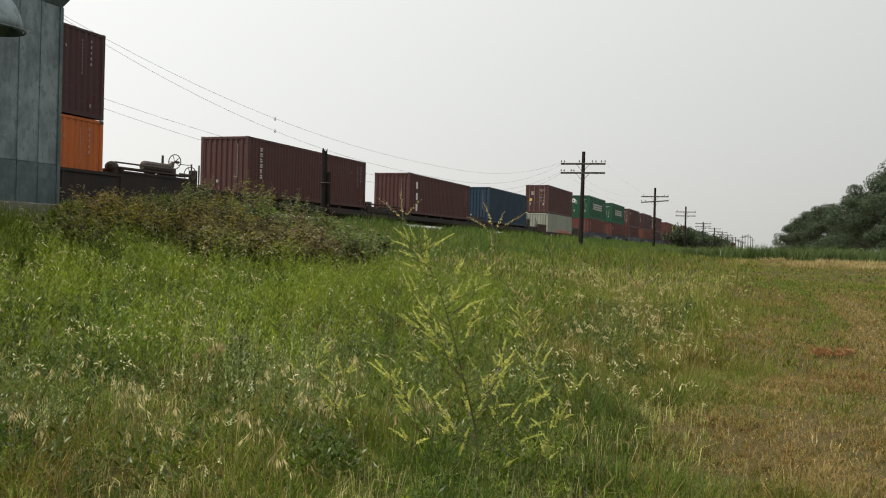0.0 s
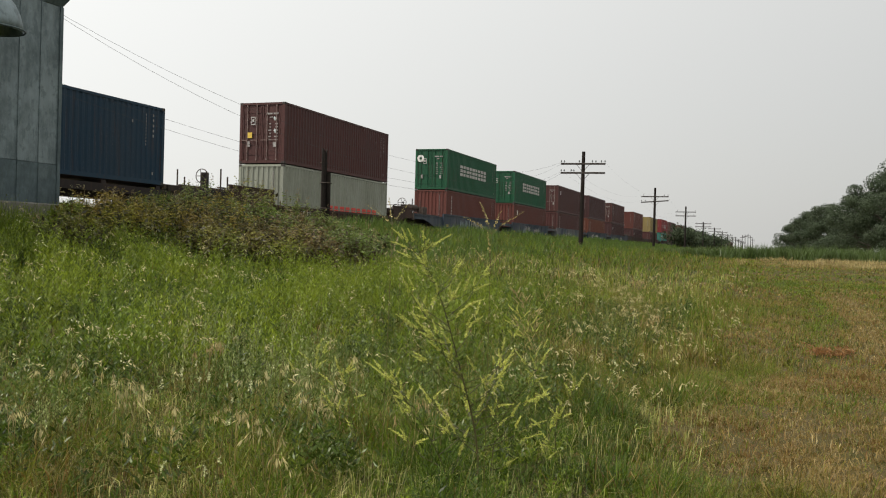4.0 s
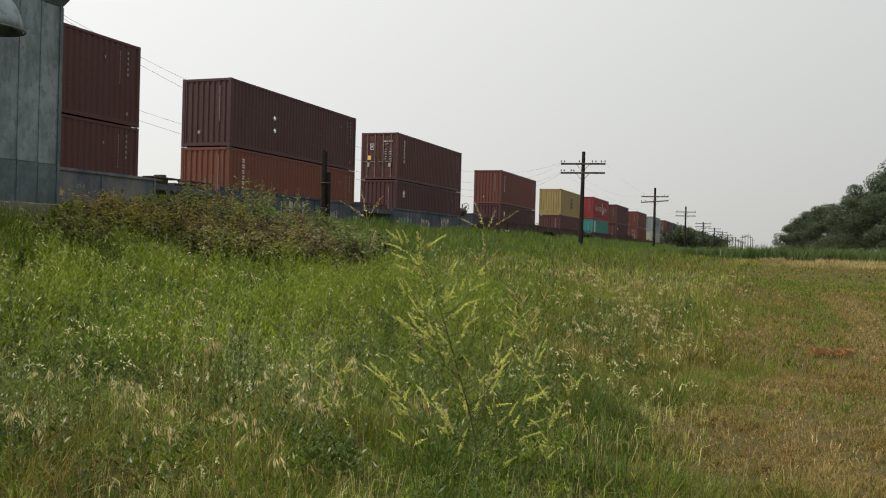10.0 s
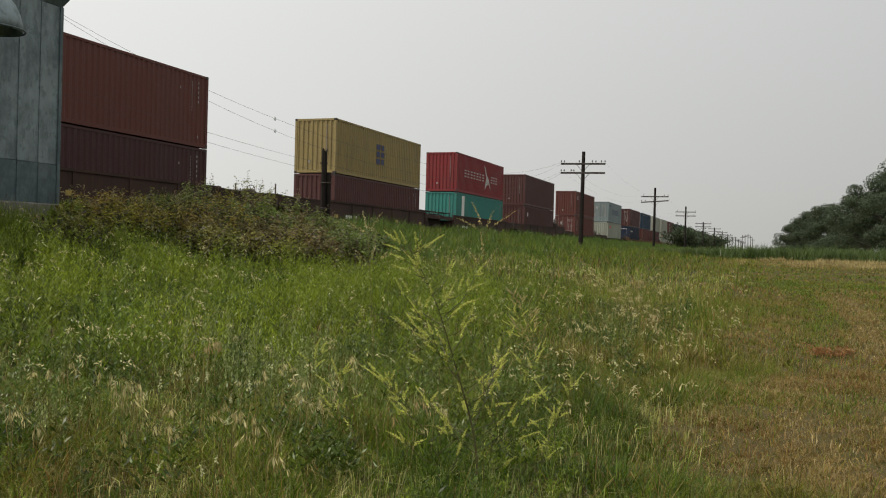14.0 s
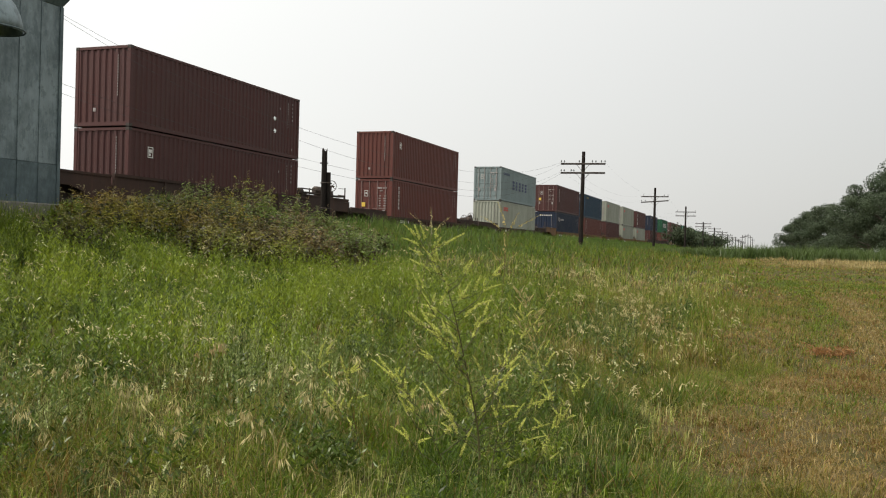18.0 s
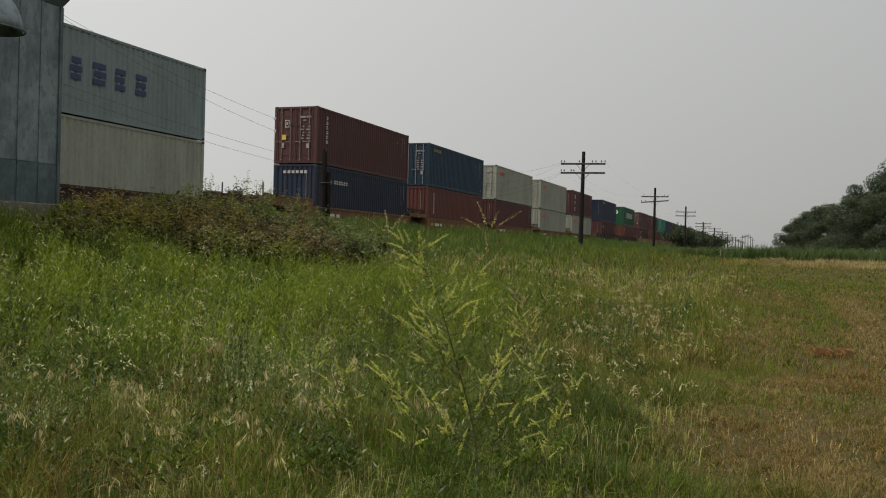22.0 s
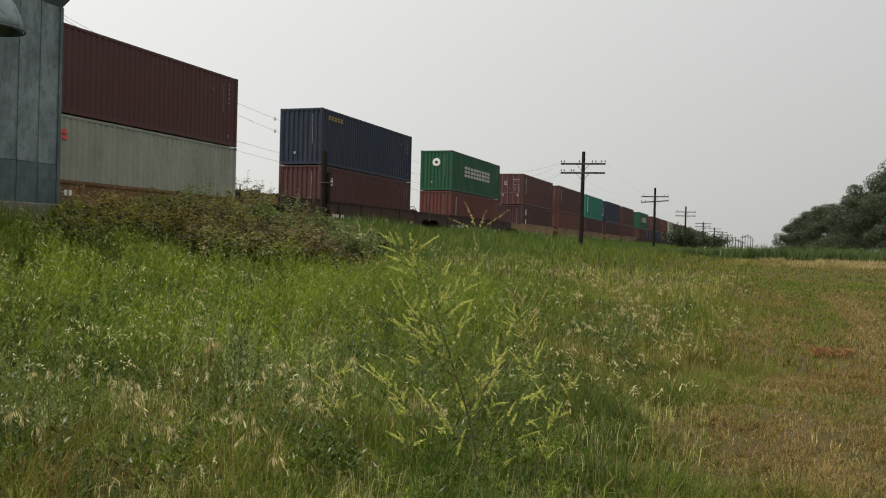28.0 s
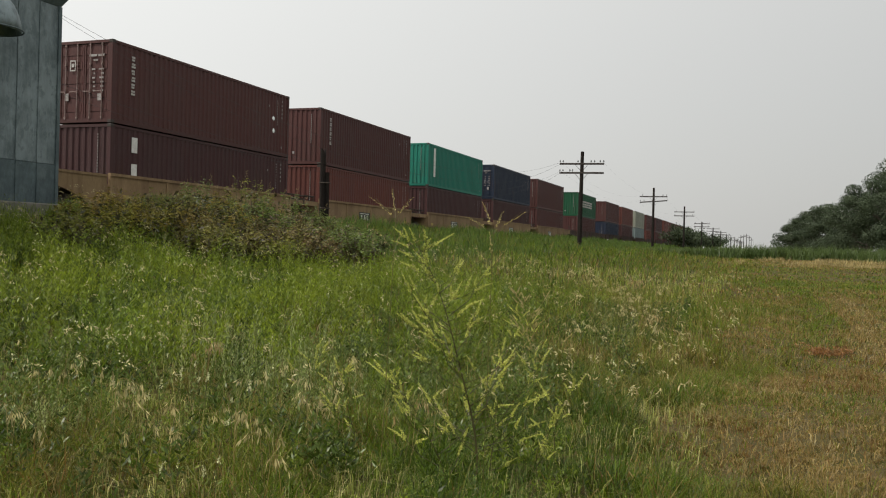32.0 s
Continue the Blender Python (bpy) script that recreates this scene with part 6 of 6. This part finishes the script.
def clover(px, d, height, lean, branches, seed, label="", reach=0.5, power=2.0, blossom=None, twig=None):
    """A sweet clover plant d metres out and px metres to the right of the view's axis."""
    r = np.random.default_rng(seed)
    x, y = d * FWD.x + px * RGT.x, d * FWD.y + px * RGT.y
    root = new("sweet_clover")
    base = pose(x, y, float(ground_z(x, y)) - 0.02)
    root.matrix_basis = base
    tagged(root, label or "tall yellow-flowering sweet clover plant in the meadow", "wildflower", "sweet clover plants")
    side, dep = np.array(RGT), np.array(FWD)
    bm = bmesh.new()

    def axis(t):
        return side * (lean * height * t ** power + 0.012 * math.sin(9 * t)) + np.array((0, 0, height * t)) + dep * 0.04 * math.sin(5 * t)
    pts = [axis(t) for t in np.linspace(0, 1, 13)]
    for a, b, k in zip(pts, pts[1:], range(12)):
        rod(bm, a, b, 0.0075 * (1 - 0.07 * k) * height / 1.5, 0.0075 * (1 - 0.07 * (k + 1)) * height / 1.5, 6)
    LC, LD, FC, FD, FS = [], [], [], [], []

    def spike(p, dirn, ln):
        dirn = dirn / np.linalg.norm(dirn)
        c, dd, sz = florets(r, p, dirn, ln, 0.0008, 0.0034)
        FC.append(c)
        FD.append(dd)
        FS.append(sz * r.uniform(0.008, 0.0125, len(sz)))
    for k in range(branches):
        t0 = 0.16 + 0.82 * ((k + r.uniform(0, 1)) / branches) ** 1.12
        p0 = axis(t0)
        out = side * math.copysign(r.uniform(0.25, 1.0), r.uniform(-1, 1)) + dep * r.uniform(-0.8, 0.8)
        out = out / np.linalg.norm(out)
        inner = k % 3 == 0
        ln = reach * (1.12 - t0 ** 1.4) * (r.uniform(0.15, 0.4) if inner else r.uniform(0.4, 1.1))
        rise = r.uniform(0.25, 0.9)
        p1 = p0 + out * ln * 0.55 + np.array((0, 0, rise * ln * 0.45))
        p2 = p1 + out * ln * 0.38 + np.array((0, 0, rise * ln * 0.7))
        rod(bm, p0, p1, 0.0030, 0.0022, 4)
        rod(bm, p1, p2, 0.0022, 0.0013, 4)
        spike(p2, (p2 - p1) / np.linalg.norm(p2 - p1) + np.array((0, 0, r.uniform(-0.2, 0.6))), r.uniform(0.06, 0.09) if inner else r.uniform(0.08, 0.145))
        for q in range(r.integers(0, 3)):
            u = r.uniform(0.3, 1.0)
            pm = p0 + (p1 - p0) * u * 2 if u < 0.5 else p1 + (p2 - p1) * (2 * u - 1)
            dd = np.array((out[0] * r.uniform(-0.5, 1.1), out[1] * r.uniform(-0.5, 1.1), r.uniform(0.25, 1.1)))
            dd /= np.linalg.norm(dd)
            pe = pm + dd * r.uniform(0.02, 0.07)
            rod(bm, pm, pe, 0.0014, 0.001, 4)
            spike(pe, dd, r.uniform(0.045, 0.10))
        m = int(r.integers(4, 9))
        t = r.random((m, 1))
        LC.append(p0 + (p2 - p0) * t + r.normal(0, 0.014, (m, 3)))
        LD.append(r.normal(0, 1, (m, 3)) + np.array((0, 0, 0.5)))
    for k in range(4):
        spike(axis(1.0 - 0.05 * k), side * r.uniform(-0.9, 0.5) + np.array((0, 0, 1.0)), r.uniform(0.06, 0.10))
    tagged(part("stem_tangle", bm, twig or M_CSTEM, root), kind="stuff")
    LC, LD = np.concatenate(LC), np.concatenate(LD)
    V, F = leaves(LC, LD, r.uniform(0.018, 0.034, len(LC)), 0.3, r)
    ob = tagged(new("foliage", soup("foliage", V, F, M_CLEAF)), kind="stuff")
    ob.parent = root
    FC, FD, FS = np.concatenate(FC), np.concatenate(FD), np.concatenate(FS)
    V, F = leaves(FC, FD, FS, 0.40, r)
    ob = tagged(new("blossom", soup("blossom", V, F, blossom or M_CLOVER)), "small flower spikes", kind="stuff")
    ob.parent = root
    SWAY.append((root, base, seed, 0.32))
    return root


def clover_stalk(px, d, height, lean, spikes, seed):
    """A bare tall stalk whose tip fans into thin fading flower spikes."""
    r = np.random.default_rng(seed)
    x, y = d * FWD.x + px * RGT.x, d * FWD.y + px * RGT.y
    root = new("sweet_clover_stalk")
    base = pose(x, y, float(ground_z(x, y)) - 0.02)
    root.matrix_basis = base
    tagged(root, "tall thin sweet clover stalk with a fan of fading spikes", "wildflower", "sweet clover stalks")
    side, dep = np.array(RGT), np.array(FWD)
    bm = bmesh.new()
    pts = [side * lean * height * t ** 1.6 + np.array((0, 0, height * t)) for t in np.linspace(0, 1, 9)]
    for a, b, k in zip(pts, pts[1:], range(8)):
        rod(bm, a, b, 0.0022 * (1 - 0.05 * k), 0.0022 * (1 - 0.05 * (k + 1)), 5)
    FC, FD, FS = [], [], []
    for k in range(spikes):
        a = radians(-62 + 124 * (k + r.uniform(0.2, 0.8)) / spikes)
        dirn = side * math.sin(a) + np.array((0, 0, math.cos(a))) + dep * r.uniform(-0.35, 0.35)
        dirn /= np.linalg.norm(dirn)
        p0 = pts[-1 - (k % 2)]
        free, ln = r.uniform(0.03, 0.09), r.uniform(0.09, 0.17)
        rod(bm, p0, p0 + dirn * (free + ln * 0.9), 0.0016, 0.0010, 4)
        c, dd, sz = florets(r, p0 + dirn * free, dirn, ln, 0.0034, 0.0030)
        FC.append(c)
        FD.append(dd)
        FS.append(sz * r.uniform(0.008, 0.013, len(sz)))
    tagged(part("stem_tangle", bm, M_STEM, root), kind="stuff")
    FC, FD, FS = np.concatenate(FC), np.concatenate(FD), np.concatenate(FS)
    V, F = leaves(FC, FD, FS, 0.36, r)
    ob = tagged(new("blossom", soup("blossom", V, F, M_SPRIG)), "fading flower spikes", kind="stuff")
    ob.parent = root
    SWAY.append((root, base, seed, 1.0 if seed == 505 else 0.35))


def brome(x, y, n, h, seed, material=None):
    """A brome grass tuft: arching stalks, each with a one-sided drooping plume of long spikelets."""
    r = np.random.default_rng(seed)
    root = new("brome_grass")
    base = pose(x, y, float(ground_z(x, y)) - 0.02)
    root.matrix_basis = base
    tagged(root, "arching brome grass with pale drooping seed plumes", "grass", "brome grass tufts")
    bm = bmesh.new()
    C, D, S = [], [], []
    drift = np.array(RGT) * 0.8 + np.array(FWD) * -0.3
    for k in range(n):
        fx, fy = r.normal(0, 0.07, 2)
        hh = h * r.uniform(0.75, 1.1)
        way = drift * r.uniform(0.4, 1.2) * math.copysign(1, r.uniform(-0.35, 1)) + r.normal(0, 0.35, 3) * np.array((1, 1, 0))
        knee = np.array((fx, fy, 0)) + way * 0.05 + np.array((0, 0, hh))
        neck = knee + way * 0.06 + np.array((0, 0, 0.012))
        tip = neck + way * 0.06 - np.array((0, 0, 0.05))
        rod(bm, (fx, fy, 0), knee, 0.0018, 0.0013, 4)
        rod(bm, knee, neck, 0.0013, 0.0010, 4)
        rod(bm, neck, tip, 0.0010, 0.0008, 4)
        for q in range(int(r.integers(8, 15))):
            u = r.random()
            p = knee + (neck - knee) * 2 * u if u < 0.5 else neck + (tip - neck) * (2 * u - 1)
            fall = way * r.uniform(0.1, 0.5) + np.array((0, 0, -r.uniform(0.5, 1.2))) + r.normal(0, 0.22, 3)
            C.append(p + fall * 0.015)
            D.append(fall)
            S.append(r.uniform(0.032, 0.062))
    tagged(part("stalk_tangle", bm, M_STRAW, root), kind="stuff")
    C, D, S = np.array(C), np.array(D), np.array(S)
    V, F = leaves(C, D, S, 0.085, r)
    V2, F2 = leaves(C, D, S * 0.95, 0.085, r)
    ob = tagged(new("seed_plume", soup("seed_plume", *join((V, F), (V2, F2)), material or M_PALE)), kind="stuff")
    ob.parent = root
    SWAY.append((root, base, seed, 0.4))


def white_spike(x, y, h, seed):
    """A slim leafy stalk that ends in a short spike of white flowers."""
    r = np.random.default_rng(seed)
    root = new("white_wildflower")
    base = pose(x, y, float(ground_z(x, y)) - 0.02)
    root.matrix_basis = base
    tagged(root, "slim wildflower stalk with a short white flower spike", "wildflower", "white wildflowers")
    top = np.array((r.normal(0.02, 0.03), r.normal(0, 0.03), h))
    part("stalk", rod(bmesh.new(), (0, 0, 0), top, 0.0024, 0.0016, 5), M_STEM, root)
    dirn = top / np.linalg.norm(top) + r.normal(0, 0.15, 3)
    c, dd, sz = florets(r, top - np.array((0, 0, 0.01)), dirn, r.uniform(0.03, 0.075), 0.0018, 0.0048)
    V, F = leaves(c, dd, sz * r.uniform(0.009, 0.015, len(sz)), 0.42, r)
    ob = tagged(new("blossom", soup("blossom", V, F, M_WFLOWER)), "white flower spike", kind="stuff")
    ob.parent = root
    m = 16
    t = r.uniform(0.2, 0.9, (m, 1))
    g = r.uniform(0, 2 * np.pi, m)
    V, F = leaves(top * t, np.stack([np.cos(g), np.sin(g), r.uniform(0.3, 1.2, m)], 1), r.uniform(0.025, 0.05, m), 0.12, r)
    ob = tagged(new("foliage", soup("foliage", V, F, M_SAGE)), kind="stuff")
    ob.parent = root
    SWAY.append((root, base, seed, 0.3))


def sage_stalk(x, y, h, stems, seed, wide=0.06):
    """Silvery upright sage: leaves pressed close to each stem."""
    r = np.random.default_rng(seed)
    root = new("prairie_sage")
    base = pose(x, y, float(ground_z(x, y)) - 0.02)
    root.matrix_basis = base
    tagged(root, "silvery grey-green upright prairie sage", "wildflower", "prairie sage plants")
    bm = bmesh.new()
    C, D, S = [], [], []
    for k in range(stems):
        foot = np.array((*r.normal(0, wide, 2), 0.0))
        top = foot * 1.4 + np.array((*r.normal(0, 0.03, 2), h * r.uniform(0.6, 1.05)))
        rod(bm, foot, top, 0.0028, 0.0012, 4)
        m = 40
        t = np.linspace(0.15, 1.0, m)[:, None]
        g = r.uniform(0, 2 * np.pi, m)
        C.append(foot + (top - foot) * t)
        D.append(np.stack([np.cos(g), np.sin(g), r.uniform(0.7, 2.2, m)], 1))
        S.append(np.linspace(0.055, 0.018, m) * r.uniform(0.7, 1.3, m))
    tagged(part("stalk_tangle", bm, M_STEM, root), kind="stuff")
    V, F = leaves(np.concatenate(C), np.concatenate(D), np.concatenate(S), 0.17, r)
    ob = tagged(new("foliage", soup("foliage", V, F, M_SILVER)), kind="stuff")
    ob.parent = root
    SWAY.append((root, base, seed, 0.25))


meadow()
meadow_around()
lineside_grass()
scatter_forbs()
bushes()
treeline()
clover(0.235, 5.23, 1.50, -0.28, 50, 501, reach=0.50)
clover(0.30, 5.35, 0.80, 0.36, 8, 502, reach=0.34)
clover(0.62, 5.6, 0.45, 0.25, 2, 503, reach=0.2)
clover(0.05, 5.15, 0.70, -0.50, 9, 504, reach=0.40)
clover_stalk(-0.32, 5.0, 1.62, -0.01, 6, 505)
clover_stalk(0.27, 5.1, 1.56, 0.0, 7, 506)
clover(1.15, 10.5, 0.95, -0.30, 20, 507, "bleached dry sweet clover plant in the meadow", 0.45, blossom=M_SPRIG, twig=M_STRAW)
clover(1.02, 10.2, 0.80, -0.22, 12, 508, "half-faded sweet clover plant in the meadow", 0.35, twig=M_STRAW)
clover(-1.05, 7.2, 0.55, 0.1, 6, 509, reach=0.2)
clover(0.78, 6.0, 0.62, 0.20, 5, 510, reach=0.2)
clover(-0.55, 5.9, 0.60, -0.2, 6, 511, reach=0.25)
for k, (x, y, n, h) in enumerate(((3.7, 3.74, 5, 0.42), (4.41, 2.74, 5, 0.42), (4.15, 2.49, 3, 0.38), (5.43, 2.9, 5, 0.45), (5.68, 2.85, 4, 0.45), (3.97, 3.11, 5, 0.40), (5.39, 2.14, 3, 0.42), (5.22, 1.95, 3, 0.40),
                                  (5.21, 2.74, 4, 0.42), (4.52, 3.72, 6, 0.42), (5.01, 4.6, 6, 0.45), (4.9, 4.1, 5, 0.42), (5.9, 3.5, 5, 0.45), (6.3, 4.4, 6, 0.48), (6.8, 3.2, 5, 0.45), (4.7, 3.3, 4, 0.40),
                                  (16.0, 3.3, 10, 0.55), (19.0, 3.4, 12, 0.6), (14.9, 2.3, 10, 0.5), (16.3, 2.2, 12, 0.55), (14.2, 1.7, 9, 0.45), (13.3, 1.5, 7, 0.4), (12.4, 2.2, 8, 0.45), (15.3, 1.8, 10, 0.5), (22.0, 4.6, 12, 0.6),
                                  (23.7, 4.4, 12, 0.6), (18.7, 2.9, 12, 0.55), (21.0, 2.8, 12, 0.55), (12.1, 2.5, 6, 0.45), (17.3, 2.6, 12, 0.55), (20.0, 2.2, 10, 0.5))):
    brome(x, y, n, h, 600 + k, M_BLUSH if k % 7 == 6 else None)
for k, (x, y) in enumerate(((6.03, 4.53), (5.62, 4.02), (5.79, 3.44), (5.36, 3.35), (4.53, 3.68), (4.96, 3.67), (5.01, 3.83), (4.18, 2.83), (4.93, 3.42), (3.45, 2.66), (3.42, 2.52), (3.4, 2.3), (3.55, 2.42), (4.47, 3.5), (4.48, 2.89), (5.5, 3.8), (5.2, 3.6))):
    white_spike(x, y, 0.36 + 0.05 * (k % 3), 700 + k)
for k, (x, y, h, n) in enumerate(((8.05, 5.6, 0.5, 3), (7.68, 5.17, 0.45, 3), (7.02, 4.27, 0.5, 4), (8.34, 4.91, 0.55, 2), (7.01, 3.89, 0.5, 3), (9.9, 5.56, 0.5, 2), (7.01, 3.72, 0.48, 3), (5.96, 5.44, 0.45, 3), (6.67, 3.95, 0.45, 4), (7.71, 4.83, 0.5, 3), (7.3, 4.5, 0.5, 3), (13.0, 2.0, 0.45, 1), (14.0, 2.2, 0.5, 1), (15.4, 2.5, 0.5, 2), (17.0, 3.0, 0.55, 2))):
    sage_stalk(x, y, h, 3 * n, 730 + k, 0.10)
sage_stalk(4.26, 4.02, 0.33, 24, 745, 0.065)


def dead_weed(x, y, seed):
    """A withered reddish weed lying flat on the mown strip."""
    r = np.random.default_rng(seed)
    root = new("dead_weed")
    root.matrix_basis = pose(x, y, float(ground_z(x, y)))
    tagged(root, "withered reddish-brown weed lying on the mown strip", "weed")
    bm = bmesh.new()
    C, D = [], []
    for k in range(70):
        a, ln = r.uniform(0, 2 * np.pi), r.uniform(0.12, 0.42)
        p0 = np.array((*r.normal(0, 0.10, 2), 0.02))
        p1 = p0 + np.array((math.cos(a), math.sin(a), r.uniform(0.1, 0.5))) * ln * 0.6
        p2 = p1 + np.array((math.cos(a + 0.5), math.sin(a + 0.5), r.uniform(-0.4, 0.2))) * ln * 0.5
        rod(bm, p0, p1, 0.004, 0.003, 4)
        rod(bm, p1, p2, 0.003, 0.0015, 4)
        t = r.random((9, 1))
        C.append(p1 + (p2 - p1) * t)
        D.append(r.normal(0, 1, (9, 3)))
    tagged(part("stem_tangle", bm, M_WITHER, root), kind="stuff")
    V, F = leaves(np.concatenate(C), np.concatenate(D), r.uniform(0.02, 0.06, 630), 0.2, r)
    ob = tagged(new("foliage", soup("foliage", V, F, M_WITHER)), kind="stuff")
    ob.parent = root


dead_weed(13.85, -0.9, 750)


M_WING = mat("white_wing_scale", (0.86, 0.86, 0.82), (0.78, 0.78, 0.72), 40, 0.6, trans=0.5)


def butterfly():
    """A white butterfly that crosses before the sky; wings hinge on the body."""
    root = new("butterfly")
    tagged(root, "small white butterfly in flight", "butterfly")
    bm = bmesh.new()
    rod(bm, (-0.012, 0, 0), (0.002, 0, 0), 0.0012, 0.0022, 6)
    rod(bm, (0.002, 0, 0), (0.010, 0, 0), 0.0022, 0.0012, 6)
    part("body", bm, M_STEM, root)
    wings = []
    for s in (-1, 1):
        bm = bmesh.new()
        lo = [bm.verts.new((x, y * s, 0.0)) for x, y in ((0.006, 0.001), (0.016, 0.020), (0.008, 0.026), (-0.001, 0.020), (-0.010, 0.021), (-0.015, 0.011), (-0.006, 0.001))]
        bm.faces.new(lo)
        bmesh.ops.solidify(bm, geom=bm.faces[:], thickness=0.0006)
        wings.append(part("wing", bm, M_WING, root))
    return root, wings


BUTTERFLY, WINGS = butterfly()


# ---- what moves ----
# the wind's push second by second, in degrees of lean of the tallest stalk
GUST = (3.2, 1.2, 2.2, -4.6, 1.0, 3.0, 4.3, 2.5, -1.0, 7.3, -3.6, 1.1, 1.6, 4.0, -4.8, -1.0, 2.0, -5.6, 9.7, -4.3, -2.6, 2.0, -0.5, -0.9, 2.1, -2.4, -3.5, -5.0, -6.9, 3.2, -1.0, 1.1, 2.4)


# how far the tallest stalk bows away, second by second
BOW = (8, 10, 6, 18, 14, 10, 5, 12, 23, 3, 8, 15, 20, 28, 20, 18, 22, 28, 18, 20, 18, 16, 20, 24, 28, 24, 22, 24, 24, 14, 12, 10, 7)


def breeze(base, seed, amp):
    """The plant leans from its foot with the gusts and trembles a little."""
    r = random.Random(seed)
    ph = [r.uniform(0, 6.28) for _ in range(3)]
    rows = []
    for i in range(65):
        t = i * 0.5
        push = 0.5 * (GUST[int(t)] + GUST[min(32, int(t + 0.5))]) + (1.0 * math.sin(3 * t + ph[2]) if i % 2 else 0)
        side = amp * push + 0.35 * math.sin(2.9 * t + ph[0])
        fore = 0.5 * math.sin(2.3 * t + ph[1])
        if seed == 505:
            fore -= 0.5 * (BOW[int(t)] + BOW[min(32, int(t + 0.5))])
        rows.append((t, base @ Matrix.Rotation(radians(side), 4, FWD) @ Matrix.Rotation(radians(fore), 4, RGT)))
    return rows


def flight(t, right, up, dist=3.5, turn=0.0):
    p = Vector(EYE) + FWD * dist + RGT * ((right - 0.009) * dist) + Vector((0, 0, (up - 0.008) * dist))
    return (t, Matrix.Translation(p) @ Matrix.Rotation(radians(HEADING + 100 + turn), 4, "Z") @ Matrix.Rotation(radians(-25), 4, "Y"))


def motions():
    for ob, s16, y, z in TRAIN:
        walk(ob, roll(s16, y, z))
    for ob, base, seed, amp in SWAY:
        walk(ob, breeze(base, seed, amp))
    walk(BUTTERFLY, [flight(0.0, 0.95, 0.16), flight(23.5, 0.78, 0.18), flight(23.9, 0.485, 0.222), flight(24.0, 0.420, 0.206), flight(24.1, 0.355, 0.186), flight(24.2, 0.253, 0.156),
                     flight(24.3, 0.122, 0.166), flight(24.4, 0.0, 0.17), flight(24.8, -0.72, 0.2), flight(32.0, -1.6, 0.3)])
    for s, wing in zip((-1, 1), WINGS):
        beats = [(0.0, 20)] + [(23.5 + 0.1 * k, (55, -15, 30)[k % 3]) for k in range(14)] + [(32.0, 20)]
        walk(wing, [(t, Matrix.Rotation(radians(s * a), 4, "X")) for t, a in beats])


motions()
